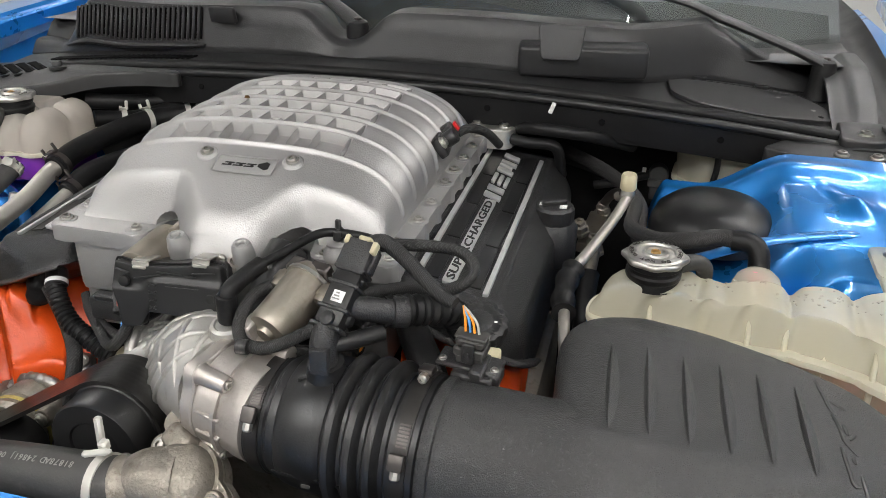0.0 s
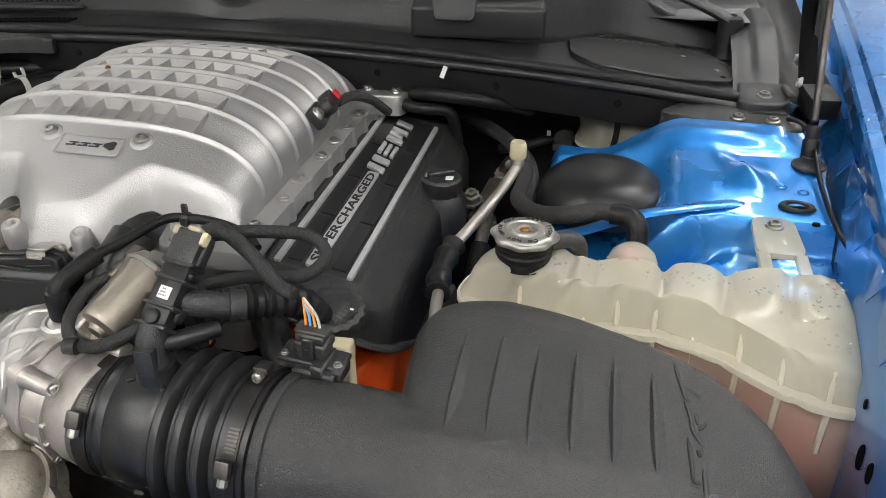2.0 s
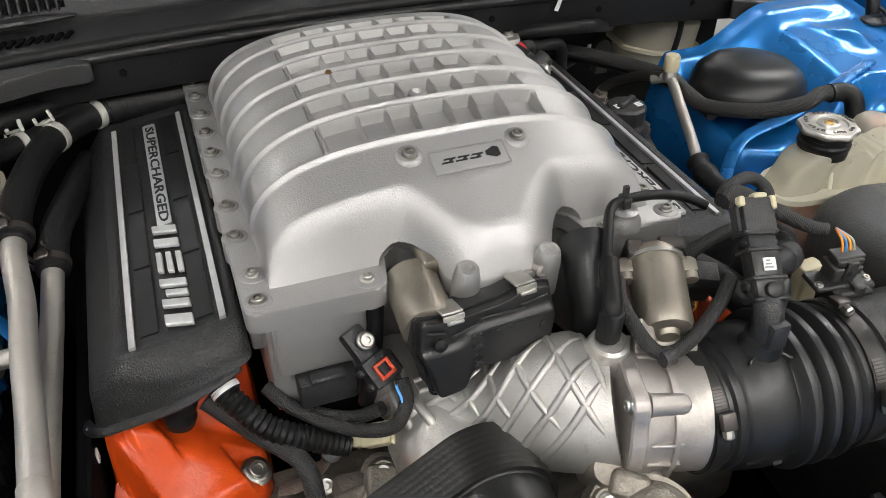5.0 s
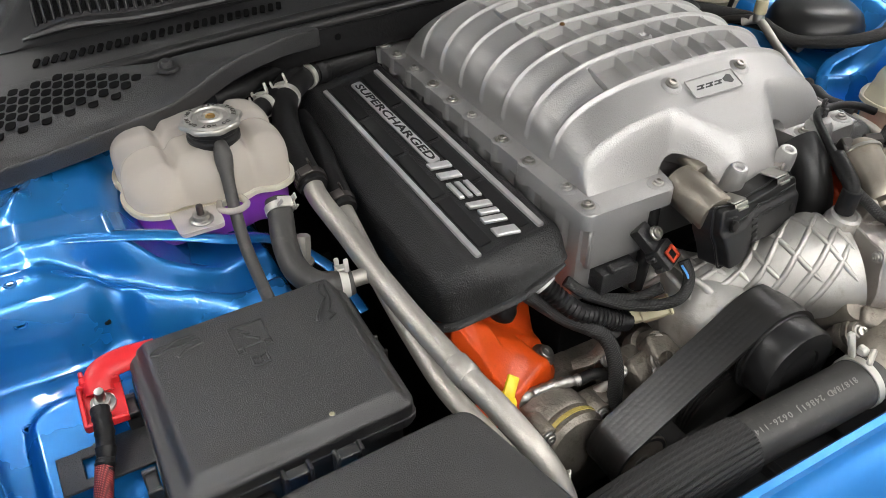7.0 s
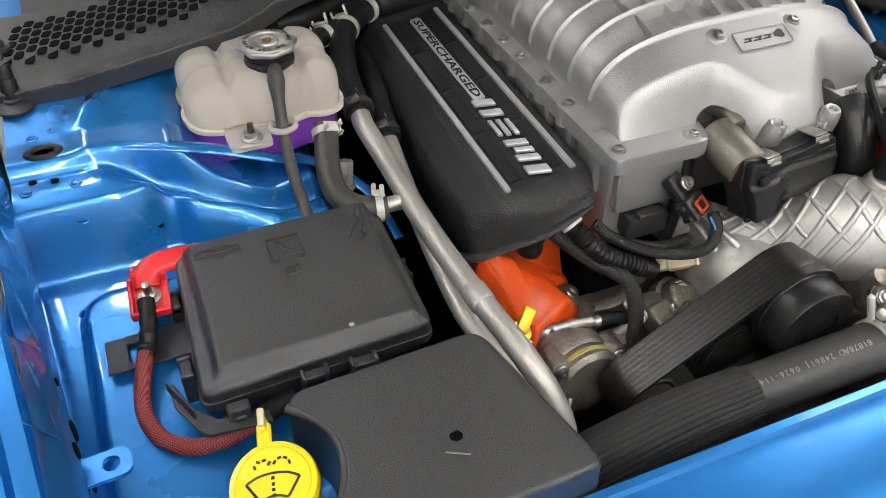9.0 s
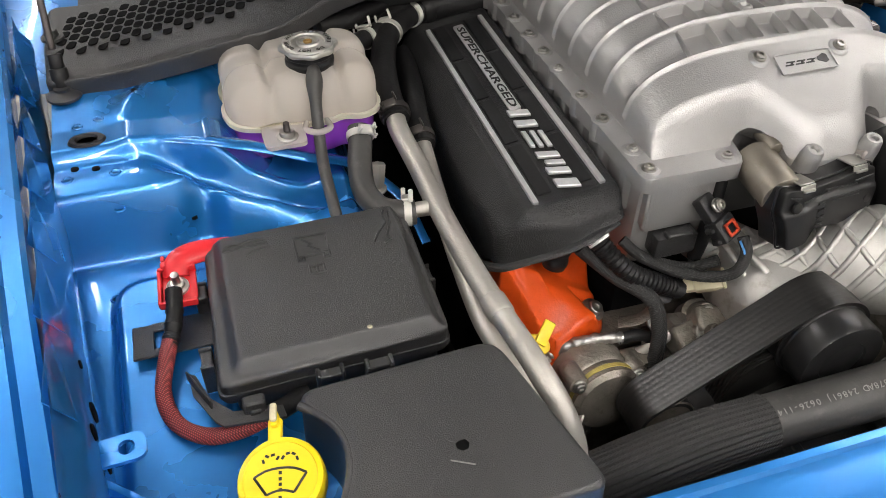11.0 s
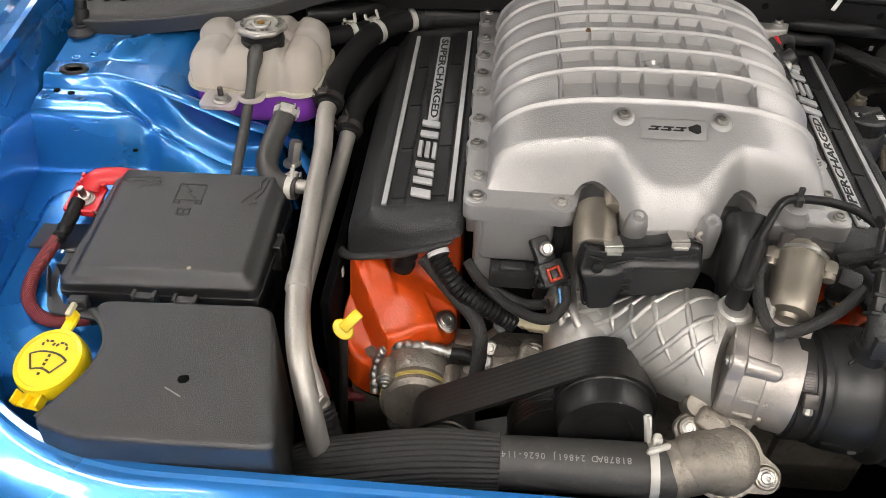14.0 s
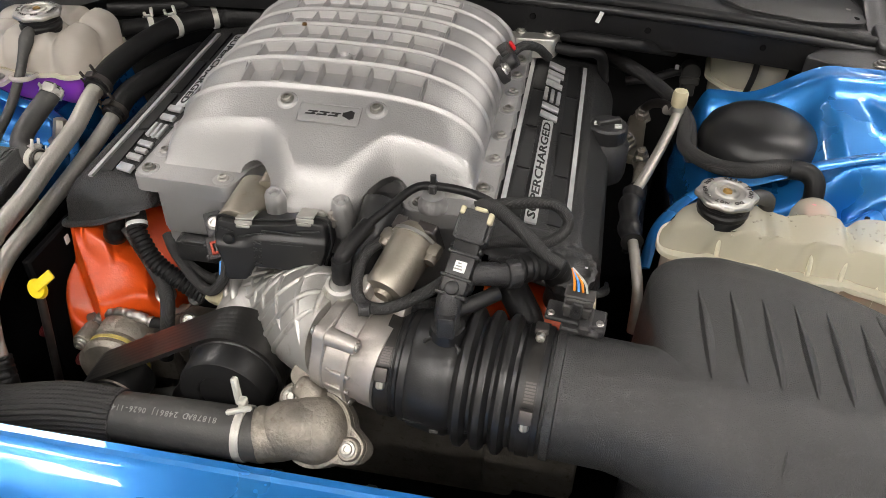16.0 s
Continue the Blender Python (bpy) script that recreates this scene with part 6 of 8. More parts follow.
def front_cables():
    c = thing("breather_hose", "thin black hose arched over the lid flange", "hose", (0.042, -0.105, 0.90))
    part("boot", merged(rod((0.054, -0.108, 0.893), (0.055, -0.109, 0.921), 0.0098, 20, 0.002), sweep([(0.055, -0.109, 0.912), (0.056, -0.106, 0.922), (0.062, -0.092, 0.929), (0.072, -0.070, 0.935)], 0.0082, 14, 6)), "rubber", c)
    part("tube", sweep([(0.066, -0.078, 0.933), (0.085, -0.045, 0.938), (0.105, -0.014, 0.944), (0.125, -0.006, 0.944), (0.155, -0.006, 0.942), (0.182, -0.010, 0.936), (0.198, -0.022, 0.93)], 0.0045, 12), "rubber", c)
    part("clip", merged(rbox(0.008, 0.013, 0.011, 0.0015, 1, Matrix.Translation((0.123, -0.006, 0.937))), rbox(0.006, 0.004, 0.016, 0.001, 1, Matrix.Translation((0.123, -0.006, 0.942)))), "plastic", c)
    tube("loom", [(0.175, -0.065, 0.965), (0.19, -0.062, 0.968), (0.215, -0.07, 0.955), (0.245, -0.088, 0.940), (0.262, -0.095, 0.936)], 0.0068, "sleeve_black", "black taped wiring loom to the air flow sensor", "wiring loom", radius=lambda u: 1.15 - 0.35 * u)
    tube("loom", [(0.178, -0.06, 0.962), (0.205, -0.035, 0.955), (0.245, -0.015, 0.945), (0.262, -0.022, 0.93), (0.245, -0.04, 0.918), (0.20, -0.045, 0.915), (0.16, -0.05, 0.905)], 0.0058, "sleeve_black", "black braided loom looping beside the coil cover", "wiring loom")
    tube("loom", [(0.10, -0.052, 0.915), (0.075, -0.085, 0.915), (0.072, -0.118, 0.905), (0.082, -0.136, 0.893), (0.105, -0.135, 0.890), (0.14, -0.122, 0.905), (0.165, -0.105, 0.92)], 0.0058, "sleeve_black", "black loom looping round the throttle motor", "wiring loom")
    tube("corrugated_hose", [(0.20, -0.108, 0.925), (0.225, -0.085, 0.918), (0.25, -0.06, 0.905), (0.262, -0.03, 0.86)], 0.0135, "rubber", "black corrugated breather hose", "hose", 16, 18, ringed(13))
    tube("duct", [(0.075, -0.02, 0.925), (0.072, -0.04, 0.912), (0.07, -0.06, 0.88), (0.075, -0.06, 0.84)], 0.021, "satin", "black plastic duct in the lid's recess", "duct", 8, 20)
    y = tube("sleeve_tie", [(0.0805, -0.1435, 0.8925), (0.0905, -0.1425, 0.8925)], 0.0068, "plastic", "black tie round the loom", "cable tie", 2, 12)


front_cables()


def oil_cap():
    at = (0.268, -0.028, 0.868)
    o = thing("oil_filler_cap", "black scalloped oil filler cap with raised print", "oil cap", at)
    m = Matrix.Translation(at) @ pose(0, 0, 0, 14, 6, 0)
    part("neck", drum(0.018, 0.05, 24, 0.002, m @ Matrix.Translation((0, 0, -0.048))), "plastic", o)
    part("cap", lathe([(0.024, 0.0), (0.027, 0.002), (0.028, 0.012), (0.027, 0.016), (0.022, 0.018), (0.019, 0.0165), (0.014, 0.0165), (0.012, 0.018), (0, 0.0185)], 96, m, lambda t: 1 + 0.035 * math.cos(16 * t)), "plastic", o)
    for k in range(20):
        t = 2 * math.pi * k / 20
        if k % 7:
            part("print_bar", rbox(0.0016, 0.004, 0.0008, 0, 1, m @ pose(0, 0, 0, 0, 0, math.degrees(t)) @ Matrix.Translation((0, 0.0218, 0.0176))), "grey_rubber", o)
    part("stud", rbox(0.003, 0.0016, 0.001, 0, 1, m @ Matrix.Translation((0.016, 0.002, 0.017))), "white_print", o)
    single("cream_post", pad(rounded([(0.274, -0.078), (0.298, -0.076), (0.298, -0.06), (0.274, -0.062)], 0.004), lambda x, y: 0.876, 0.002, 0.72, count=40, rings=2), "cream", "upright cream plastic strip beside the inlet tube", "strip", (0.286, -0.07, 0.72))


oil_cap()


def filler():
    at = (0.30, 0.275, 0.80)
    f = thing("power_steering_reservoir", "black filler bottle with white print on its cap", "reservoir", at)
    part("bottle", lathe([(0.028, 0), (0.031, 0.01), (0.031, 0.05), (0.026, 0.058), (0.02, 0.06)], 32, Matrix.Translation(at)), "plastic", f)
    part("cap", lathe([(0.024, 0.056), (0.025, 0.058), (0.025, 0.076), (0.022, 0.079), (0, 0.08)], 40, Matrix.Translation(at), lambda t: 1 + 0.03 * math.cos(12 * t)), "plastic", f)
    part("grip", rbox(0.034, 0.009, 0.008, 0.002, 1, Matrix.Translation((at[0], at[1], 0.878)) @ pose(0, 0, 0, 0, 0, 30)), "plastic", f)
    for x, y, a in ((-0.014, -0.008, 10), (0.012, -0.012, 10)):
        for k in range(3):
            part("print_bar", rbox(0.009, 0.0022, 0.0006, 0, 1, Matrix.Translation((at[0] + x, at[1] + y + 0.0038 * k, 0.8803)) @ pose(0, 0, 0, 0, 0, a)), "white_print", f)


filler()


# ---- coolant tanks and other reservoirs ----
def pressure_cap(parent, c, tilt=0.0):
    """Metal pressure cap with two lugs and a collar below."""
    m = Matrix.Translation(c) @ pose(0, 0, 0, tilt, 0, 0)
    part("neck", lathe([(0.027, -0.03), (0.026, -0.022), (0.0275, -0.02), (0.0275, -0.016), (0.0255, -0.014), (0.0255, -0.004)], 40, m), "rubber", parent, "black filler neck")
    wave = lambda t: 1 + 0.035 * math.cos(8 * t) + 0.05 * max(0, math.cos(2 * t)) ** 12
    part("skirt", lathe([(0.0262, -0.010), (0.0270, -0.009), (0.0270, -0.002)], 64, m), "rubber", parent)
    cap = part("cap", lathe([(0.0275, -0.0035), (0.0298, -0.0035), (0.0308, -0.002), (0.0308, 0.0005), (0.0295, 0.0022), (0.0275, 0.0026)], 128, m, wave), "cap_steel", parent, "plated steel pressure cap")
    part("crown", lathe([(0.0285, 0.0015), (0.0272, 0.0034), (0.0255, 0.0044), (0.0195, 0.0048), (0.0185, 0.0030), (0.0130, 0.0030), (0.0118, 0.0052), (0.0085, 0.0056), (0.0080, 0.0036), (0.0058, 0.0036), (0, 0.0036)], 72, m), "cap_steel", cap)
    part("rivet", lathe([(0.0052, 0.003), (0.0048, 0.0050), (0.0032, 0.0056), (0.0030, 0.0046), (0, 0.0046)], 18, m), "brass", cap, "small brass rivet")
    words = "KEEP TIGHT  DO NOT OPEN HOT  "
    for k, ch in enumerate(words):
        if ch != " ":
            t = -2 * math.pi * k / len(words)
            lettering("letter", ch, 0.0062, m @ pose(0, 0, 0, 0, 0, math.degrees(t)) @ Matrix.Translation((0, 0.0235, 0.0051)), "dark_steel", cap, 0.0003)
    return cap


def big_tank():
    t = thing("coolant_tank", "large milky coolant tank with pink coolant inside", "coolant tank", (0.55, 0.06, 0.70))
    core = [(0.366, 0.066), (0.376, 0.052), (0.405, 0.048), (0.435, 0.049), (0.47, 0.040), (0.50, 0.036), (0.552, 0.035), (0.592, 0.025), (0.620, 0.005), (0.646, -0.016), (0.670, -0.032), (0.699, -0.038), (0.719, -0.035), (0.7255, -0.018), (0.7285, 0.012), (0.727, 0.067), (0.716, 0.104), (0.69, 0.114), (0.65, 0.108), (0.60, 0.104), (0.55, 0.108), (0.49, 0.104), (0.42, 0.118), (0.375, 0.105)]
    loop = resampled(rounded(core, 0.018, 6), 320)
    for q in loop:
        dent = sum(math.exp(-((q.x - g) / 0.006) ** 2) for g in (0.425, 0.470, 0.512, 0.556, 0.612, 0.668))
        q.y += 0.0038 * dent * (1 if q.y < 0.06 - 0.25 * max(q.x - 0.6, 0) else -1)
    def top(x, y):
        z = 0.889 + 0.004 * smooth(0.45, 0.6, x) + 0.007 * abs(math.sin((x - 0.37) * math.pi / 0.062)) * smooth(0.02, 0.06, y)
        z += 0.006 * smooth(0.62, 0.7, x) * math.exp(-((y - 0.085) / 0.02) ** 2)
        for g in (0.470, 0.556, 0.612, 0.668):
            z -= 0.006 * math.exp(-((x - g - 0.12 * (y - 0.08)) / 0.006) ** 2) * smooth(0.0, 0.05, y)
        return z - 0.007 * smooth(0.04, -0.05, y)
    up = pad(inset(loop, 0.006), top, 0.020, 0.853, centre=(0.56, 0.055), rings=60, count=320, flare=0.006, walls=5)
    part("upper_shell", up, "tank", t, "milky upper shell with moulded lobes")
    part("seam", prism(inset(resampled(loop, 260), -0.0065), 0.8470, 0.8535, 0.0022), "tank_rim", t, "pale welded rim")
    low = inset(resampled(loop, 160), 0.002)
    part("lower_shell", pad(low, lambda x, y: 0.849, 0.002, 0.70, centre=(0.56, 0.055), rings=3, count=160), "tank_clear", t)
    part("coolant", pad(inset(resampled(loop, 160), 0.009), lambda x, y: 0.828, 0.004, 0.705, centre=(0.56, 0.055), rings=3, count=160), "pink_coolant", t, "pink coolant")
    for x, y in ((0.4253, 0.0505), (0.4876, 0.0395), (0.5176, 0.0355), (0.5511, 0.0345), (0.5866, 0.0280), (0.623, 0.0030), (0.6543, -0.0220), (0.69, -0.037)):
        part("web", rbox(0.0056, 0.007, 0.050, 0.0015, 1, Matrix.Translation((x, y + 0.0035, 0.800))), "tank_rim", t, "pale upright web")
        part("baffle", rbox(0.0050, 0.006, 0.030, 0.0012, 1, Matrix.Translation((x, y + 0.0055, 0.852)) @ pose(0, 0, 0, -14, 0, 0)), "tank_rim", t)
    part("hose_neck", lathe([(0.026, -0.02), (0.0245, 0.010), (0.021, 0.019), (0.015, 0.0245), (0.008, 0.0262), (0, 0.0265)], 36, Matrix.Translation((0.528, 0.112, 0.872))), "tank", t, "milky hose neck")
    part("pink_stain", lathe([(0.0118, -0.0042), (0.0095, -0.0012), (0.006, 0.0004), (0, 0.0012)], 28, along((0.526, 0.1015, 0.8945), (-0.05, -0.55, 0.85)), lambda q: 1 + 0.12 * math.sin(3 * q + 1)), "pink_stain", t, "pale pink stain on the neck")
    pressure_cap(t, (0.424, 0.080, 0.918))
    # mounting tab with bolt
    tab = merged(prism([(q.x, q.y) for q in rounded([(0.6455, 0.136), (0.6925, 0.136), (0.690, 0.216), (0.648, 0.216)], 0.014)], 0.889, 0.895, 0.001), rbox(0.012, 0.046, 0.006, 0.001, 1, Matrix.Translation((0.6515, 0.116, 0.8885)) @ pose(0, 0, 0, 2, 0, 0)), rbox(0.012, 0.046, 0.006, 0.001, 1, Matrix.Translation((0.6865, 0.116, 0.8885)) @ pose(0, 0, 0, 2, 0, 0)))
    part("mounting_tab", tab, "tank", t)
    piece("bolt", BOLT, t, Matrix.Translation((0.669, 0.194, 0.895)))
    part("overflow_stub", sweep([(0.447, 0.09, 0.905), (0.462, 0.10, 0.906), (0.474, 0.108, 0.898), (0.476, 0.112, 0.88)], 0.0085, 12, 6), "grey_rubber", t)
    # droplets under the shell, thickest over the far cells
    drop = finish(lathe([(0.0016, 0), (0.0013, 0.0005), (0, 0.0008)], 8), "droplet", "droplet")
    for k in range(150):
        c = random.choice(((0.56, 0.075), (0.59, 0.07), (0.64, 0.06), (0.70, 0.05), (0.70, 0.0), (0.71, 0.07), (0.50, 0.085), (0.44, 0.07), (0.685, 0.03)))
        x, y = c[0] + random.gauss(0, 0.014), c[1] + random.gauss(0, 0.011)
        if y > 0.035 - 0.9 * max(x - 0.6, 0) and 0.38 < x < 0.712 and -0.02 < y < 0.095:
            piece("droplet", drop, t, Matrix.Translation((x, y, top(x, y) - 0.0001)) @ Matrix.Scale(random.uniform(0.5, 1.3), 4))


big_tank()


def small_tank():
    t = thing("coolant_tank", "small milky coolant tank with purple coolant inside", "coolant tank", (-0.49, 0.29, 0.82))
    c = Vector((-0.492, 0.288))
    core = [(-0.574, 0.236), (-0.545, 0.224), (-0.529, 0.231), (-0.512, 0.223), (-0.47, 0.221), (-0.454, 0.230), (-0.434, 0.221), (-0.412, 0.232), (-0.407, 0.272), (-0.414, 0.292), (-0.405, 0.310), (-0.410, 0.348), (-0.44, 0.358), (-0.49, 0.350), (-0.545, 0.356), (-0.574, 0.345), (-0.582, 0.312), (-0.574, 0.294), (-0.583, 0.274)]
    loop = rounded(core, 0.016, 6)
    def top(x, y):
        z = 0.944 - 0.012 * smooth(-0.50, -0.59, x) * smooth(0.31, 0.27, y)
        far = min(math.hypot(x + 0.480, y - 0.267) / 0.035, 1)
        for g in (-0.530, -0.452):
            z -= 0.010 * far * math.exp(-((x - g) / 0.006) ** 2)
        z -= 0.009 * far * math.exp(-((y - 0.296) / 0.006) ** 2)
        return z - 0.014 * smooth(0.25, 0.225, y)
    part("upper_shell", pad(loop, top, 0.024, 0.893, centre=c, rings=34, count=240), "tank_pale", t, "milky upper shell")
    part("seam", prism(inset(resampled(loop, 140), -0.0045), 0.8885, 0.8940, 0.0015), "tank_rim", t, "pale welded rim")
    part("lower_shell", pad([(q - c) * 0.95 + c for q in resampled(loop, 140)], lambda x, y: 0.889, 0.002, 0.850, centre=c, rings=3, count=140), "tank_violet", t, "clear lower shell tinted by purple coolant")
    part("coolant", pad([(q - c) * 0.91 + c for q in resampled(loop, 140)], lambda x, y: 0.884, 0.004, 0.853, centre=c, rings=3, count=140), "purple_coolant", t, "purple coolant")
    pressure_cap(t, (-0.480, 0.267, 0.963))
    tab = merged(prism([(q.x, q.y) for q in rounded([(-0.548, 0.23), (-0.548, 0.182), (-0.502, 0.182), (-0.502, 0.23)], 0.008)], 0.889, 0.894))
    part("mounting_tab", tab, "tank_pale", t)
    m = Matrix.Translation((-0.522, 0.198, 0.894))
    piece("nut", BIG_BOLT, t, m)
    part("stud", rod((-0.522, 0.198, 0.895), (-0.522, 0.198, 0.912), 0.0035, 12), "dark_steel", t)
    hook = sweep([(-0.497, 0.222, 0.892), (-0.50, 0.202, 0.896), (-0.488, 0.192, 0.897), (-0.474, 0.20, 0.896), (-0.474, 0.222, 0.892)], 0.0035, 10, 8)
    part("hose_hook", hook, "tank_pale", t)
    o = thing("overflow_hose", "thin black overflow hose from the cap neck", "hose", (-0.479, 0.25, 0.94))
    part("hose", sweep([(-0.479, 0.255, 0.945), (-0.481, 0.238, 0.944), (-0.484, 0.222, 0.925), (-0.487, 0.203, 0.899), (-0.490, 0.17, 0.868), (-0.490, 0.125, 0.845), (-0.488, 0.08, 0.82)], 0.0065, 14, 8, lambda u: 1.0 + 0.45 * math.exp(-((u - 0.24) / 0.09) ** 2)), "grey_rubber", o)
    part("cuff", rod((-0.479, 0.262, 0.945), (-0.479, 0.246, 0.945), 0.0085, 16), "rubber", o)


small_tank()


def dome():
    at = (0.492, 0.290, 0.857)
    d = single("strut_dome", lathe([(0.076, 0), (0.076, 0.004), (0.074, 0.016), (0.068, 0.029), (0.055, 0.040), (0.040, 0.0455), (0.02, 0.047), (0, 0.047)], 64, Matrix.Translation(at)), "satin", "smooth black plastic dome over the strut top", "strut cover", at)


dome()


def brake_reservoir():
    at = (0.50, 0.53, 0.80)
    b = thing("brake_reservoir", "pale translucent brake fluid reservoir under the cowl", "reservoir", at)
    loop = rounded([(0.448, 0.520), (0.478, 0.480), (0.540, 0.470), (0.556, 0.485), (0.552, 0.575), (0.455, 0.590)], 0.012)
    part("bottle", pad(loop, lambda x, y: 0.886 - 0.10 * max(0.475 - x, 0), 0.008, 0.842, centre=(0.503, 0.53), count=90, rings=6, flare=-0.004), "tank", b)
    part("band", prism(inset(resampled(loop, 90), -0.004), 0.838, 0.8435, 0.001), "tank_rim", b, "pale welded rim")
    part("lower_bottle", pad(inset(resampled(loop, 90), 0.006), lambda x, y: 0.840, 0.002, 0.80, centre=(0.503, 0.53), count=80, rings=3), "tank", b)
    part("hose", sweep([(0.490, 0.455, 0.935), (0.500, 0.462, 0.912), (0.503, 0.464, 0.88), (0.497, 0.466, 0.84), (0.487, 0.47, 0.80)], 0.0045, 10), "rubber", b)


brake_reservoir()


# ---- fuse box, its neighbour, washer filler ----
def fuse_box():
    f = thing("fuse_box", "black plastic fuse box with embossed symbols on its lid", "fuse box", (-0.51, 0.02, 0.72))
    slope = 0.105
    zt = lambda x, y: 0.856 + slope * (y - 0.1) + 0.015 * (x + 0.41)
    core = [(-0.618, -0.072), (-0.402, -0.066), (-0.402, 0.104), (-0.612, 0.108)]
    def surf(x, y):
        inside = smooth(-0.606, -0.594, x) * smooth(-0.407, -0.419, x) * smooth(-0.066, -0.054, y) * smooth(0.104, 0.096, y)
        return zt(x, y) - 0.010 * (1 - inside)
    part("lid", pad(rounded(core, 0.012), surf, 0.006, 0.800, rings=44, count=200), "box_plastic", f)
    grow = [(q - Vector((-0.508, 0.018))) * 1.018 + Vector((-0.508, 0.018)) for q in rounded(core, 0.012)]
    part("lid_rim", prism([(q.x, q.y) for q in grow], 0.806, 0.812, 0.001), "box_plastic", f)
    part("tray", prism([(q.x, q.y) for q in rounded([(-0.606, -0.066), (-0.41, -0.06), (-0.41, 0.098), (-0.602, 0.10)], 0.012)], 0.735, 0.807), "box_plastic", f)
    for x, y, a in ((-0.52, -0.078, 0), (-0.475, -0.080, 0), (-0.508, 0.112, 0), (-0.625, -0.03, 90), (-0.622, 0.06, 90), (-0.40, 0.02, 90)):
        m = Matrix.Translation((x, y, 0.787)) @ pose(0, 0, 0, 0, 0, a)
        for dx in (-0.011, 0.011):
            part("latch", rbox(0.004, 0.012, 0.036, 0.001, 1, m @ Matrix.Translation((dx, 0, 0))), "box_plastic", f)
        part("latch", rbox(0.026, 0.010, 0.005, 0.001, 1, m @ Matrix.Translation((0, 0, 0.028))), "box_plastic", f)
    # embossed symbols
    def line(pts, w=0.0013, closed=False):
        q = [(x, y, surf(x, y) + 0.0002) for x, y in pts]
        part("emboss", sweep(q, w * 1.0, 6, 1), "plastic", f)
    cx, cy = -0.508, 0.062
    line([(cx - 0.016, cy - 0.012), (cx - 0.016, cy + 0.014), (cx + 0.016, cy + 0.014), (cx + 0.016, cy - 0.012), (cx - 0.016, cy - 0.012)])
    line([(cx - 0.008, cy + 0.010), (cx + 0.001, cy + 0.002), (cx - 0.004, cy + 0.001), (cx + 0.007, cy - 0.008)])
    for s in (-1, 1):
        line([(cx + s * 0.013 - 0.003, cy - 0.012), (cx + s * 0.013 - 0.003, cy - 0.018), (cx + s * 0.013 + 0.003, cy - 0.018), (cx + s * 0.013 + 0.003, cy - 0.012)])
    line([(cx - 0.007, cy - 0.036), (cx - 0.007, cy - 0.026), (cx, cy - 0.028), (cx + 0.007, cy - 0.026), (cx + 0.007, cy - 0.036), (cx, cy - 0.037), (cx - 0.007, cy - 0.036)])
    line([(cx, cy - 0.028), (cx, cy - 0.037)])
    for ox, sg in ((-0.572, 1), (-0.432, -1)):
        line([(ox - 0.022 * 1, 0.080), (ox - 0.014, 0.084), (ox - 0.004, 0.083), (ox + 0.004, 0.086), (ox + 0.02, 0.085)] if sg > 0 else [(ox + 0.006, 0.092), (ox + 0.002, 0.084), (ox + 0.004, 0.074), (ox - 0.008, 0.06), (ox - 0.014, 0.05)])
        line([(ox - 0.022, 0.078), (ox - 0.014, 0.076), (ox - 0.004, 0.079), (ox + 0.004, 0.078), (ox + 0.022, 0.079), (ox + 0.024, 0.073), (ox + 0.008, 0.071), (ox, 0.066)] if sg > 0 else [(ox + 0.010, 0.09), (ox + 0.009, 0.082), (ox + 0.008, 0.072), (ox + 0.001, 0.056), (ox + 0.004, 0.05), (ox - 0.004, 0.046)])
    part("paint_fleck", lathe([(0.0026, 0), (0.002, 0.0006), (0, 0.0008)], 9, Matrix.Translation((-0.476, -0.052, surf(-0.476, -0.052)))), "cream", f, "yellow paint fleck")
    f.location.x -= 0.018


fuse_box()


def relay_box():
    b = thing("air_duct_cover", "black textured plastic cover box with a rounded notch", "cover box", (-0.46, -0.18, 0.70))
    core = [(-0.578, -0.252), (-0.56, -0.225), (-0.545, -0.195), (-0.543, -0.165), (-0.552, -0.14), (-0.572, -0.118), (-0.566, -0.106), (-0.40, -0.100), (-0.388, -0.108), (-0.352, -0.258), (-0.36, -0.264), (-0.53, -0.266)]
    def surf(x, y):
        return 0.8405 + 0.055 * (y + 0.11) + 0.02 * (x + 0.39) * 0.3
    part("cover", pad(rounded(core, 0.014, 5), surf, 0.006, 0.70, centre=(-0.46, -0.18), rings=14, count=200, flare=0.004), "box_plastic", b)
    part("notch_rim", sweep([(x, y, surf(x, y) - 0.004) for x, y in ((-0.572, -0.119), (-0.556, -0.134), (-0.546, -0.150), (-0.5415, -0.167), (-0.5440, -0.192), (-0.556, -0.220), (-0.572, -0.248))], 0.0042, 12, 8), "box_plastic", b)
    m = Matrix.Translation((-0.453, -0.197, surf(-0.453, -0.197)))
    part("hole", lathe([(0, 0.0006), (0.005, 0.0006), (0.006, 0)], 7, m), "dark", b, "torn round hole")
    part("ring", lathe([(0.0075, 0), (0.008, 0.0006), (0.0105, 0.0006), (0.011, 0)], 24, m @ Matrix.Translation((-0.002, 0.014, 0))), "box_plastic", b)
    part("scratch", rbox(0.020, 0.0012, 0.0004, 0, 1, m @ Matrix.Translation((-0.005, -0.016, 0)) @ pose(0, 0, 0, 0, 0, -28)), "grey_print", b, "pale scratch")


relay_box()


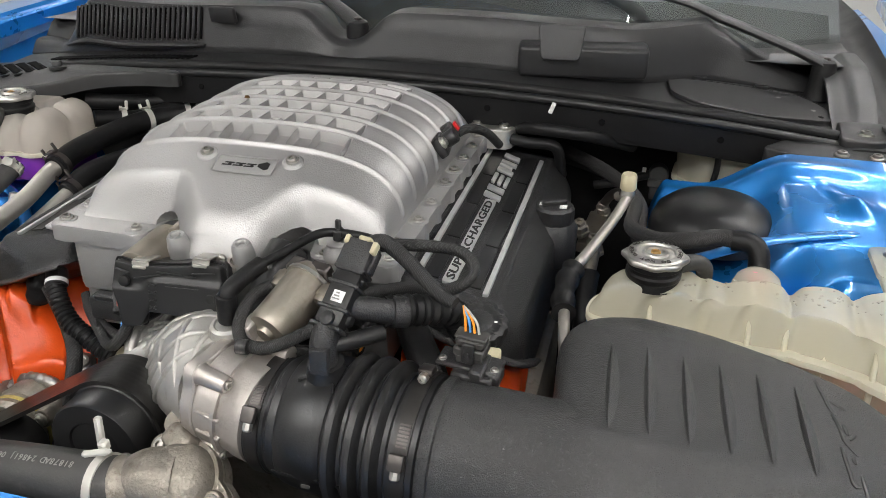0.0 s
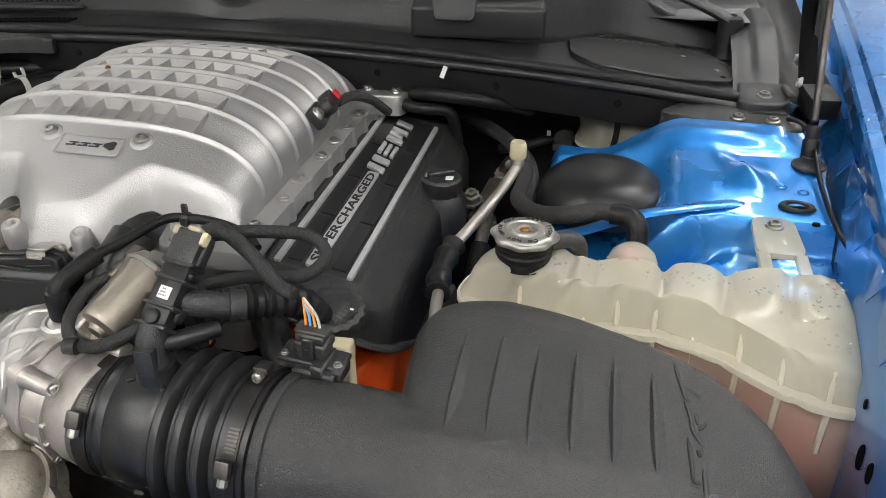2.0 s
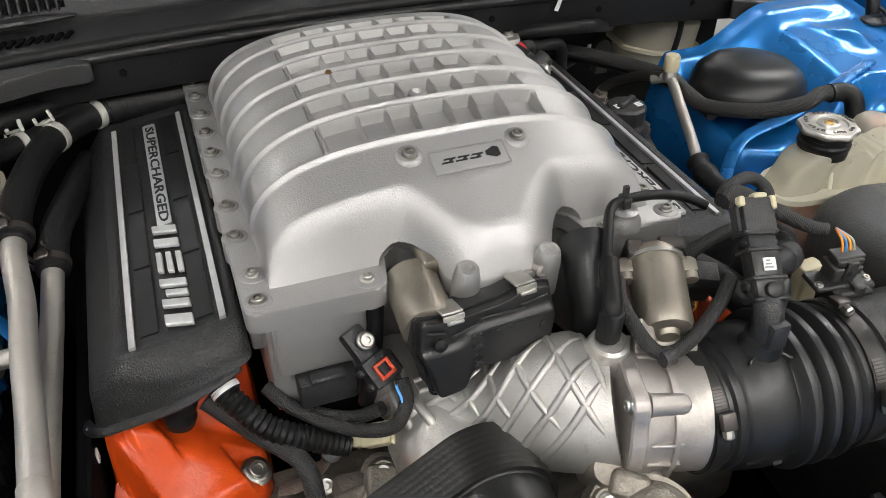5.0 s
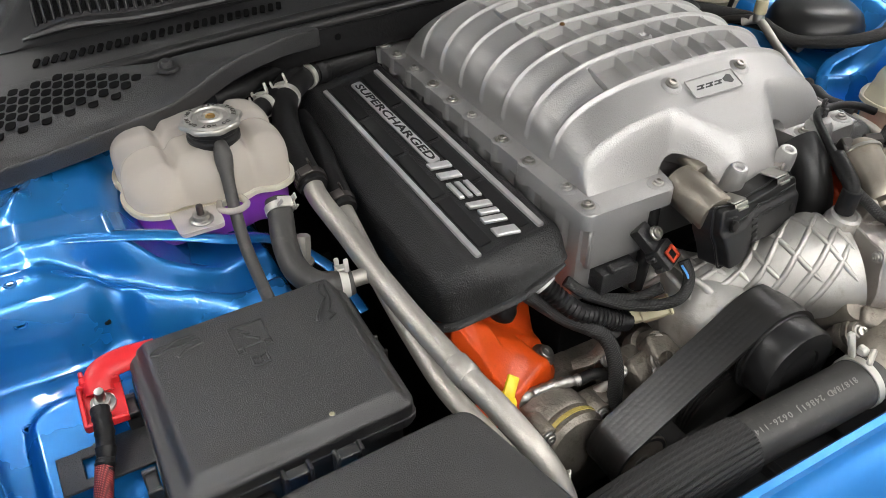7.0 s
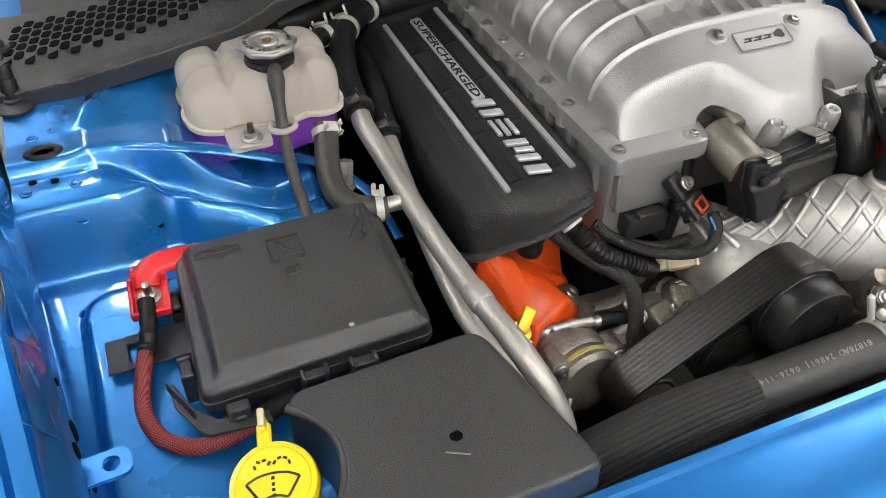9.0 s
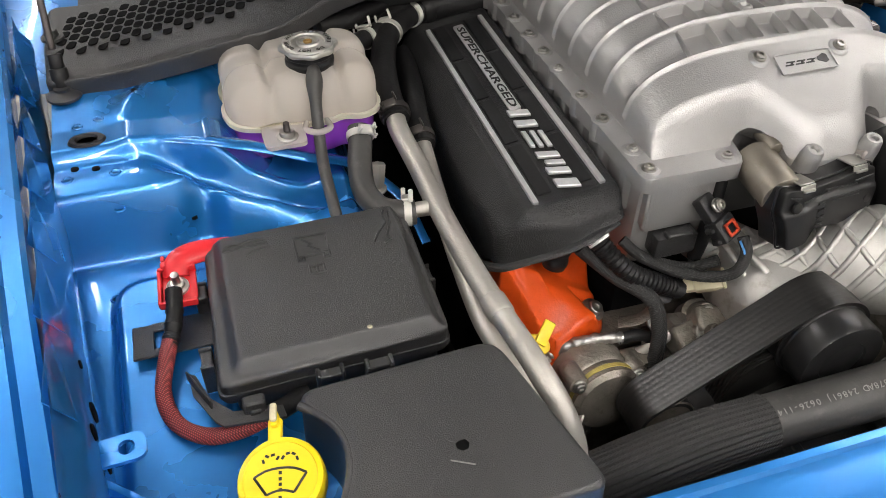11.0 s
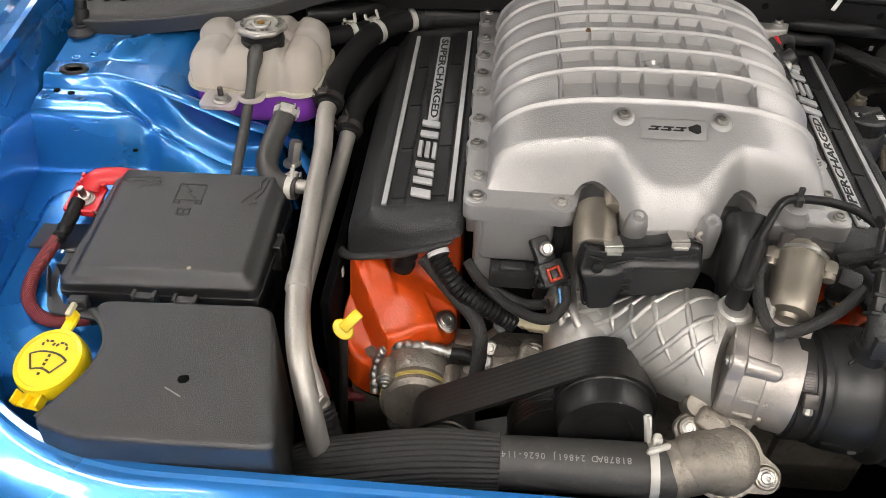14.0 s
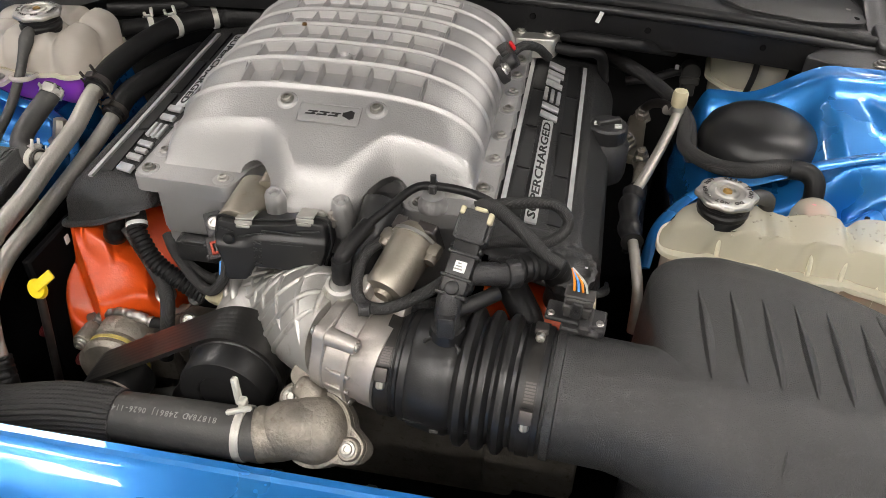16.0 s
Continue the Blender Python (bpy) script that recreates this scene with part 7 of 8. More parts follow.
def washer():
    at = Vector((-0.596, -0.170, 0.802))
    w = thing("washer_filler", "yellow washer cap with a black wiper symbol on a pale neck", "washer cap", at)
    m = Matrix.Translation(at) @ pose(0, 0, 0, 14, -4, -12)
    part("neck", lathe([(0.024, -0.13), (0.026, -0.02), (0.031, -0.012), (0.031, 0.004)], 36, m), "washer_neck", w)
    cap = part("cap", lathe([(0.034, 0.0), (0.0355, 0.002), (0.0355, 0.016), (0.034, 0.0195), (0.030, 0.0205), (0.0295, 0.0198), (0, 0.0198)], 56, m), "yellow", w)
    part("hinge", merged(rbox(0.012, 0.024, 0.006, 0.0015, 1, m @ Matrix.Translation((-0.006, 0.042, 0.008))), rbox(0.007, 0.014, 0.014, 0.003, 2, m @ Matrix.Translation((-0.006, 0.052, 0.006)))), "yellow", w)
    part("strap", rbox(0.006, 0.016, 0.006, 0.002, 2, m @ Matrix.Translation((-0.006, 0.056, 0.018))), "cream", w, "pale strap end")
    tab = merged(rbox(0.030, 0.014, 0.004, 0.001, 1, m @ Matrix.Translation((-0.002, -0.040, 0.004))), *[rbox(0.003, 0.014, 0.012, 0.001, 1, m @ Matrix.Translation((x, -0.040, 0.004))) for x in (-0.016, -0.002, 0.012)])
    part("pull_tab", tab, "yellow", w)
    def stroke(pts, r=0.0011):
        part("symbol", sweep([m @ Vector((x, y, 0.0203)) for x, y in pts], r, 6, 2, None, 0.5), "black_mark", cap)
    stroke([(-0.021, 0.002), (-0.012, 0.0065), (0.0, 0.008), (0.012, 0.0065), (0.021, 0.002)])
    stroke([(-0.021, 0.002), (-0.011, -0.013)])
    stroke([(0.021, 0.002), (0.011, -0.013)])
    stroke([(-0.011, -0.013), (0, -0.010), (0.011, -0.013)])
    for y in (0.004, -0.001, -0.0055, -0.010, -0.016):
        part("symbol", rbox(0.0026, 0.0026, 0.0006, 0, 1, m @ Matrix.Translation((0, y, 0.0199))), "black_mark", cap)
    for s in (-1, 1):
        for k in range(4):
            t = 0.3 + 0.75 * k
            part("symbol", rbox(0.0034, 0.002, 0.0006, 0, 1, m @ Matrix.Translation((s * 0.0075 + 0.0065 * math.cos(t) * s, 0.0125 + 0.007 * math.sin(t), 0.0199)) @ pose(0, 0, 0, 0, 0, math.degrees(t) + 90)), "black_mark", cap)


washer()


def battery_lead():
    at = Vector((-0.66, 0.05, 0.82))
    t = thing("battery_terminal", "red plastic terminal holder with a zinc stud and nut", "terminal", at)
    m = Matrix.Translation((-0.66, 0.048, 0.822)) @ pose(0, 0, 0, 12, 0, -3)
    part("tray", merged(rbox(0.036, 0.042, 0.004, 0.001, 1, m), rbox(0.036, 0.004, 0.012, 0.001, 1, m @ Matrix.Translation((0, 0.02, 0))), rbox(0.036, 0.004, 0.010, 0.001, 1, m @ Matrix.Translation((0, -0.02, 0))), rbox(0.004, 0.042, 0.010, 0.001, 1, m @ Matrix.Translation((-0.017, 0, 0)))), "red", t)
    part("arm", merged(sweep([(-0.660, 0.058, 0.830), (-0.659, 0.066, 0.836), (-0.652, 0.074, 0.840), (-0.634, 0.079, 0.840), (-0.604, 0.081, 0.836)], 0.0125, 14, 8, None, 0.5), rbox(0.030, 0.010, 0.012, 0.002, 1, m @ Matrix.Translation((0, 0.024, 0.002))), *[rbox(0.004, 0.006, 0.006, 0.001, 1, m @ Matrix.Translation((x, 0.030, 0.010))) for x in (-0.012, 0.0, 0.012)]), "red", t)
    part("washer", lathe([(0.011, 0.004), (0.011, 0.007), (0, 0.007)], 24, m), "steel", t)
    piece("nut", BIG_BOLT, t, m @ Matrix.Translation((0, 0, 0.006)) @ Matrix.Scale(0.85, 4))
    part("stud", rod(m @ Vector((0, 0, 0.008)), m @ Vector((0, 0, 0.026)), 0.0042, 14), "steel", t)
    t.location.y += 0.020
    c = thing("battery_cable", "thick cable in a red braided sleeve", "cable", (-0.665, 0.02, 0.81))
    pts = [(-0.674, 0.010, 0.813), (-0.6826, -0.0165, 0.802), (-0.6863, -0.038, 0.795), (-0.682, -0.061, 0.790), (-0.671, -0.077, 0.786), (-0.651, -0.0905, 0.786), (-0.6264, -0.094, 0.788), (-0.602, -0.0885, 0.790), (-0.572, -0.075, 0.790)]
    part("sleeve", sweep(pts, 0.0076, 18, 8, lambda u: 1 + 0.025 * math.sin(23 * u)), "sleeve_red", c)
    part("tape", sweep([(-0.664, 0.058, 0.832), (-0.666, 0.036, 0.824), (-0.6705, 0.018, 0.816), (-0.675, 0.006, 0.811)], 0.0086, 14, 8, lambda u: 0.95 + 0.10 * math.sin(25 * u) * u + 0.05 * math.sin(61 * u)), "rubber", c, "black tape wrap")
    part("tape", sweep([(-0.600, -0.0875, 0.790), (-0.585, -0.082, 0.790), (-0.560, -0.070, 0.790)], 0.0095, 14, 6), "rubber", c)
    br = thing("box_bracket", "black steel bracket with a slot beside the fuse box", "bracket", (-0.66, 0.0, 0.77))
    slab = lambda x0, x1, y0, y1: rbox(x1 - x0, y1 - y0, 0.003, 0.0008, 1, Matrix.Translation(((x0 + x1) / 2, (y0 + y1) / 2, 0.800)))
    part("plate", merged(slab(-0.710, -0.690, 0.004, 0.047), slab(-0.679, -0.600, 0.004, 0.050), slab(-0.692, -0.677, 0.004, 0.014), slab(-0.692, -0.677, 0.037, 0.048)), "plastic", br)
    part("arm", prism([(-0.6625, -0.0265), (-0.6557, -0.0315), (-0.6458, -0.0623), (-0.6276, -0.0831), (-0.5845, -0.0881), (-0.5829, -0.1019), (-0.6368, -0.0964), (-0.6438, -0.0887), (-0.6600, -0.0540)], 0.800, 0.803, 0.0004), "plastic", br)
    part("flange", rbox(0.002, 0.044, 0.012, 0.0006, 1, Matrix.Translation((-0.6532, -0.0576, 0.806)) @ pose(0, 0, 0, 0, 0, 24)), "plastic", br)
    part("lug", merged(rbox(0.020, 0.012, 0.016, 0.002, 1, Matrix.Translation((-0.6086, -0.0846, 0.800))), rbox(0.012, 0.016, 0.008, 0.002, 1, Matrix.Translation((-0.6086, -0.0846, 0.800)))), "plastic", br)


battery_lead()


# ---- pipes and hoses ----
def ac_pipes():
    a = thing("coolant_pipe", "bright aluminium pipe with a side branch", "pipe", (-0.39, 0.2, 0.87), "twin aluminium pipes")
    pts = [(-0.393, 0.232, 0.880), (-0.394, 0.205, 0.872), (-0.388, 0.15, 0.859), (-0.385, 0.085, 0.850), (-0.380, 0.02, 0.842), (-0.3755, -0.04, 0.840), (-0.372, -0.075, 0.839), (-0.366, -0.11, 0.835), (-0.359, -0.140, 0.825), (-0.350, -0.165, 0.807), (-0.341, -0.183, 0.775), (-0.334, -0.193, 0.72)]
    part("pipe", sweep(pts, 0.0117, 20, 8), "pipe", a)
    part("joint", lathe([(0.0117, -0.012), (0.0131, -0.010), (0.0131, 0.010), (0.0117, 0.012)], 26, along((-0.3732, -0.064, 0.8395), (0.09, -1, -0.03))), "pipe", a)
    part("branch", rod((-0.387, 0.088, 0.8495), (-0.425, 0.098, 0.842), 0.0085, 18, 0.001), "pipe", a)
    part("stay", rbox(0.003, 0.030, 0.020, 0.001, 1, Matrix.Translation((-0.336, -0.172, 0.772)) @ pose(0, 0, 0, 30, 15, -35)), "pipe", a, "thin welded stay")
    b = thing("coolant_pipe", "slimmer aluminium pipe running below its twin", "pipe", (-0.36, 0.2, 0.86), "twin aluminium pipes")
    low = [(-0.366, 0.215, 0.850), (-0.370, 0.15, 0.832), (-0.374, 0.085, 0.818), (-0.377, 0.02, 0.808), (-0.378, -0.04, 0.800), (-0.372, -0.08, 0.793), (-0.363, -0.11, 0.782), (-0.350, -0.134, 0.761), (-0.341, -0.147, 0.740)]
    part("pipe", sweep(low, 0.0104, 20, 8), "pipe", b)
    part("bead", lathe([(0.0104, -0.003), (0.0122, -0.001), (0.0122, 0.001), (0.0104, 0.003)], 22, along(low[-1], (0.009, -0.013, -0.021))), "pipe", b)
    part("hose_end", sweep([(-0.342, -0.1455, 0.742), (-0.335, -0.156, 0.722), (-0.328, -0.166, 0.690), (-0.322, -0.170, 0.63)], 0.0138, 20, 10, lambda u: 1 + 0.05 * math.sin(70 * u) * (u < 0.4)), "rubber", b, "black rubber hose on the pipe's end")
    # rubber hoses that rise behind them, with clamps
    h1 = thing("heater_hose", "black rubber heater hose with pale spring clamps", "hose", (-0.39, 0.24, 0.88), "heater hoses")
    part("hose", sweep([(-0.393, 0.222, 0.877), (-0.392, 0.262, 0.886), (-0.385, 0.31, 0.891), (-0.372, 0.36, 0.895), (-0.355, 0.398, 0.898), (-0.333, 0.425, 0.898), (-0.310, 0.444, 0.898), (-0.27, 0.455, 0.90), (-0.20, 0.458, 0.90)], 0.0160, 20, 8), "rubber", h1)
    part("sleeve", sweep([(-0.298, 0.447, 0.899), (-0.27, 0.455, 0.90), (-0.20, 0.458, 0.90)], 0.0205, 20, 10, lambda u: 0.80 + 0.20 * min(1, 8 * u) + 0.02 * math.sin(60 * u)), "rubber", h1)
    h2 = thing("heater_hose", "second black heater hose beside the coil cover", "hose", (-0.36, 0.22, 0.86), "heater hoses")
    part("hose", sweep([(-0.366, 0.205, 0.848), (-0.362, 0.25, 0.862), (-0.350, 0.31, 0.862), (-0.338, 0.38, 0.855), (-0.33, 0.42, 0.85)], 0.0150, 20, 8), "rubber", h2)
    def clamp(parent, at, way, r, mat="white_clip", turn=-20):
        m = along(at, way)
        cl = part("clamp", lathe([(r, -0.004), (r + 0.0016, -0.004), (r + 0.0016, 0.004), (r, 0.004)], 28, m), mat, parent, "spring clamp")
        k = m @ pose(0, 0, 0, 0, 0, turn)
        part("ear", merged(rbox(0.016, 0.0025, 0.012, 0.001, 1, k @ Matrix.Translation((0.0, r + 0.0028, -0.006))), rbox(0.0025, 0.014, 0.005, 0.001, 1, k @ Matrix.Translation((-0.008, r + 0.007, 0.001))), rbox(0.0025, 0.010, 0.005, 0.001, 1, k @ Matrix.Translation((0.009, r + 0.006, -0.006)))), mat, cl)
        part("loop", merged(rbox(0.003, 0.010, 0.0025, 0.0008, 1, k @ Matrix.Translation((0.014, r - 0.003, -0.006))), rbox(0.003, 0.010, 0.0025, 0.0008, 1, k @ Matrix.Translation((0.014, r - 0.003, 0.003))), rbox(0.003, 0.0025, 0.011, 0.0008, 1, k @ Matrix.Translation((0.0155, r - 0.008, -0.006)))), mat, cl)
    clamp(h1, (-0.355, 0.398, 0.898), (0.5, 0.8, 0), 0.0162)
    clamp(h1, (-0.312, 0.4425, 0.898), (0.75, 0.62, 0), 0.0162)
    clamp(h1, (-0.3925, 0.232, 0.880), (0.05, 1, 0.25), 0.0168, "dark_steel")
    clamp(h2, (-0.3655, 0.215, 0.851), (0.1, 1, 0.25), 0.0153, "dark_steel")
    h3 = thing("heater_hose", "black hose behind the small coolant tank", "hose", (-0.42, 0.38, 0.89), "heater hoses")
    part("hose", sweep([(-0.418, 0.352, 0.908), (-0.398, 0.375, 0.903), (-0.375, 0.395, 0.900), (-0.34, 0.43, 0.905), (-0.29, 0.47, 0.91)], 0.0125, 18, 8), "rubber", h3)
    part("hose", sweep([(-0.45, 0.385, 0.925), (-0.41, 0.40, 0.922), (-0.37, 0.43, 0.918), (-0.31, 0.47, 0.915)], 0.012, 18, 8), "rubber", h3)
    clamp(h3, (-0.388, 0.384, 0.9015), (0.7, 0.6, -0.1), 0.0128)
    # hose from the small tank to the branch
    g = thing("tank_hose", "grey rubber hose bending from tank to pipe", "hose", (-0.44, 0.2, 0.88))
    part("hose", sweep([(-0.441, 0.205, 0.886), (-0.444, 0.19, 0.877), (-0.452, 0.16, 0.862), (-0.453, 0.13, 0.850), (-0.440, 0.107, 0.843), (-0.415, 0.096, 0.842), (-0.408, 0.0945, 0.842)], 0.0135, 20, 8), "grey_rubber", g)
    clamp(g, (-0.4422, 0.197, 0.881), (-0.1, -0.8, -0.5), 0.0138)
    clamp(g, (-0.416, 0.0965, 0.842), (1, -0.2, 0), 0.0138)
    s = single("hex_stud", merged(rod((-0.432, 0.17, 0.826), (-0.427, 0.178, 0.853), 0.0085, 6, 0.001), drum(0.012, 0.003, 20, 0.0005, Matrix.Translation((-0.433, 0.168, 0.824)))), "pipe", "pale alloy stud on the inner wing", "stud", (-0.432, 0.17, 0.82))


ac_pipes()


def right_lines():
    a = thing("ac_line", "slim aluminium air conditioning line with a cream capped valve", "pipe", (0.387, 0.31, 0.87))
    part("pipe", sweep([(0.375, 0.335, 0.875), (0.387, 0.318, 0.882), (0.384, 0.30, 0.880), (0.372, 0.262, 0.868), (0.352, 0.205, 0.854), (0.337, 0.168, 0.845)], 0.0065, 14, 8), "pipe", a)
    part("valve", lathe([(0.009, 0), (0.009, 0.008), (0.0075, 0.010), (0.0075, 0.014)], 20, Matrix.Translation((0.387, 0.315, 0.882))), "steel", a)
    part("valve_cap", lathe([(0.0098, 0.012), (0.0105, 0.014), (0.0100, 0.030), (0.0085, 0.033), (0, 0.033)], 10, Matrix.Translation((0.387, 0.315, 0.882))), "cream", a, "cream plastic valve cap")
    part("sleeve", sweep([(0.338, 0.170, 0.8455), (0.334, 0.15, 0.842), (0.334, 0.11, 0.838), (0.338, 0.085, 0.835)], 0.0125, 18, 8, lambda u: 1.0 + 0.12 * math.cos(u * 18)), "rubber", a)
    part("pipe", sweep([(0.338, 0.09, 0.836), (0.343, 0.05, 0.83), (0.348, 0.025, 0.81), (0.350, 0.018, 0.76)], 0.0062, 14, 8), "pipe", a)
    f = thing("line_fitting", "cluster of steel line fittings on the bulkhead side", "fitting", (0.345, 0.33, 0.80))
    for x, y, z, r, h in ((0.354, 0.425, 0.812, 0.0105, 0.018), (0.331, 0.324, 0.826, 0.011, 0.016), (0.353, 0.309, 0.806, 0.0105, 0.026)):
        m = along((x, y, z), (-0.1, -0.35, 1))
        part("nut", lathe([(r * 1.25, -0.004), (r * 1.25, 0.001), (r, 0.002), (r, h * 0.6), (r * 0.7, h * 0.7), (r * 0.65, h), (r * 0.3, h), (r * 0.3, h - 0.003), (0, h - 0.003)], 6, m), "dirty_cast", f)
    part("block", rbox(0.026, 0.115, 0.016, 0.004, 2, Matrix.Translation((0.343, 0.37, 0.796)) @ pose(0, 0, 0, 0, 8, -4)), "tan_metal", f)
    part("stem", sweep([(0.353, 0.309, 0.808), (0.352, 0.285, 0.80), (0.350, 0.255, 0.78), (0.352, 0.22, 0.74)], 0.0085, 14, 6), "dirty_cast", f)
    part("sleeve", sweep([(0.352, 0.272, 0.79), (0.351, 0.24, 0.768), (0.353, 0.20, 0.73)], 0.0125, 16, 6), "rubber", f)
    part("tube", sweep([(0.354, 0.425, 0.825), (0.362, 0.405, 0.845), (0.372, 0.365, 0.868), (0.383, 0.325, 0.882)], 0.0065, 12, 6), "dark_steel", f)
    b = thing("braided_hose", "black braided hose curving round the strut dome", "hose", (0.52, 0.15, 0.88))
    part("hose", sweep([(0.515, 0.163, 0.906), (0.49, 0.164, 0.908), (0.46, 0.156, 0.904), (0.425, 0.185, 0.888), (0.398, 0.245, 0.872), (0.398, 0.29, 0.872), (0.396, 0.325, 0.878), (0.378, 0.385, 0.874), (0.34, 0.45, 0.872), (0.28, 0.52, 0.87)], 0.0092, 18, 8), "sleeve_mesh", b)
    part("second_hose", sweep([(0.405, 0.24, 0.862), (0.407, 0.29, 0.866), (0.404, 0.33, 0.868), (0.386, 0.40, 0.862), (0.345, 0.47, 0.858), (0.28, 0.54, 0.85)], 0.0085, 16, 8), "sleeve_mesh", b)
    part("elbow", merged(sweep([(0.503, 0.163, 0.907), (0.520, 0.160, 0.907), (0.530, 0.152, 0.900), (0.532, 0.143, 0.880), (0.531, 0.13, 0.872)], 0.0112, 18, 6), drum(0.013, 0.006, 20, 0.001, Matrix.Translation((0.533, 0.146, 0.872)))), "rubber", b)
    c = thing("bulkhead_connector", "black round connector on the dark bulkhead", "connector", (0.427, 0.56, 0.82))
    part("body", merged(rod((0.427, 0.575, 0.828), (0.428, 0.548, 0.83), 0.015, 20, 0.003), rbox(0.022, 0.02, 0.034, 0.003, 2, Matrix.Translation((0.427, 0.556, 0.79))), rbox(0.030, 0.012, 0.012, 0.002, 1, Matrix.Translation((0.427, 0.548, 0.812)))), "grey_rubber", c)
    part("pipe", sweep([(0.33, 0.56, 0.80), (0.37, 0.56, 0.81), (0.40, 0.565, 0.82), (0.425, 0.57, 0.826)], 0.007, 12, 6), "plastic", c)
    part("tag", rbox(0.006, 0.001, 0.008, 0.0003, 1, Matrix.Translation((0.405, 0.553, 0.832))), "white_print", c, "small white tag")
    tube("cable", [(0.722, 0.32, 0.93), (0.724, 0.27, 0.912), (0.728, 0.20, 0.90), (0.738, 0.12, 0.89), (0.745, 0.0, 0.86), (0.74, -0.1, 0.82)], 0.0028, "rubber", "thin black cable along the wing", "cable")
    tube("washer_pipe", [(0.722, 0.32, 0.930), (0.724, 0.36, 0.936), (0.716, 0.395, 0.938), (0.706, 0.415, 0.934)], 0.0028, "rubber", "thin black pipe to the cowl corner", "pipe")
    tube("bulkhead_hose", [(0.19, 0.47, 0.91), (0.235, 0.425, 0.928), (0.28, 0.41, 0.932), (0.33, 0.42, 0.925), (0.385, 0.47, 0.90)], 0.009, "rubber", "black hose under the cowl edge", "hose")


right_lines()


# ---- front of the engine: belt drive, thermostat, radiator hose ----
def belt_drive():
    top, low = Vector((-0.055, -0.13, 0.785)), Vector((-0.212, -0.13, 0.706))
    R, r = 0.050, 0.034
    d = low - top
    ang = math.atan2(d.z, d.x)
    off = math.acos((R - r) / d.length)
    loop = []
    for k in range(25):
        t = ang + off - (2 * off) * 0 + (2 * math.pi - 2 * off) * k / 24
        loop.append(Vector((top.x + R * math.cos(t), 0, top.z + R * math.sin(t))))
    for k in range(15):
        t = ang - off + 2 * off * k / 14
        loop.append(Vector((low.x + r * math.cos(t), 0, low.z + r * math.sin(t))))
    b = thing("drive_belt", "flat black ribbed drive belt", "belt", (-0.13, -0.13, 0.70))
    bm = bmesh.new()
    ys = []
    for k in range(8):
        y = -0.1545 + 0.0060 * k
        ys += [(y, 0.0), (y + 0.0044, 0.0), (y + 0.0052, -0.00009)]
    rings = []
    n = len(loop)
    for k, q in enumerate(loop):
        way = (loop[(k + 1) % n] - loop[k - 1]).normalized()
        nor = Vector((way.z, 0, -way.x))
        rings.append([bm.verts.new((q.x + nor.x * (0.0022 + o), y, q.z + nor.z * (0.0022 + o))) for y, o in ys] + [bm.verts.new((q.x - nor.x * 0.002, y, q.z - nor.z * 0.002)) for y in (ys[-1][0], ys[0][0])])
    for k in range(n):
        p, q = rings[k], rings[(k + 1) % n]
        for j in range(len(p)):
            i = (j + 1) % len(p)
            bm.faces.new((p[j], p[i], q[i], q[j]))
    part("belt", bm, "belt", b)
    m = along((top.x, -0.112, top.z), (0, -1, 0))
    p = thing("idler_pulley", "large black pulley with a smooth front drum", "pulley", top, "belt pulleys")
    part("wheel", lathe([(0.02, -0.002), (0.0475, -0.002), (0.0478, 0.034), (0.050, 0.036), (0.050, 0.038), (0.046, 0.039)], 56, m), "satin", p)
    part("drum", lathe([(0.045, 0.037), (0.0478, 0.039), (0.0478, 0.042), (0.0462, 0.0435), (0.0462, 0.068), (0.0445, 0.0712), (0.040, 0.0715), (0.026, 0.0715), (0.0245, 0.0695), (0.023, 0.0700), (0.0, 0.0702)], 64, m), "satin", p)
    m2 = along((low.x, -0.112, low.z), (0, -1, 0))
    p2 = thing("idler_pulley", "small pulley with a hex bolt in its hub", "pulley", low, "belt pulleys")
    part("wheel", lathe([(0.015, -0.002), (0.0318, -0.002), (0.0318, 0.036), (0.030, 0.039), (0.027, 0.039), (0.025, 0.034), (0.012, 0.033), (0, 0.033)], 48, m2), "satin", p2)
    part("rim", lathe([(0.0285, 0.0385), (0.0312, 0.0385), (0.0318, 0.0365)], 48, m2), "dirty_cast", p2)
    piece("bolt", BIG_BOLT, p2, m2 @ Matrix.Translation((0, 0, 0.033)))
    m3 = along((-0.085, -0.108, 0.70), (0, -1, 0))
    p3 = thing("ribbed_pulley", "black ribbed pulley below the idler", "pulley", m3.translation, "belt pulleys")
    prof = [(0.02, 0)]
    for k in range(9):
        prof += [(0.060, 0.004 * k), (0.060, 0.004 * k + 0.0024), (0.0585, 0.004 * k + 0.0032)]
    part("wheel", lathe(prof + [(0.02, 0.038)], 56, m3), "belt", p3)
    a = thing("alternator", "grey weathered alternator with a yellow paint stripe", "alternator", (-0.26, -0.08, 0.66))
    m4 = along((-0.250, -0.050, 0.684), (0.05, -1, 0.1)) @ Matrix.Scale(0.9, 4)
    part("case", lathe([(0.03, -0.02), (0.046, -0.015), (0.048, 0.0), (0.048, 0.022), (0.045, 0.026), (0.046, 0.03), (0.046, 0.046), (0.04, 0.052), (0.018, 0.054), (0, 0.054)], 48, m4), "dirty_cast", a)
    part("stripe", lathe([(0.0463, 0.034), (0.0468, 0.034), (0.0468, 0.040), (0.0463, 0.040)], 48, m4), "yellow_dull", a, "yellow paint stripe")
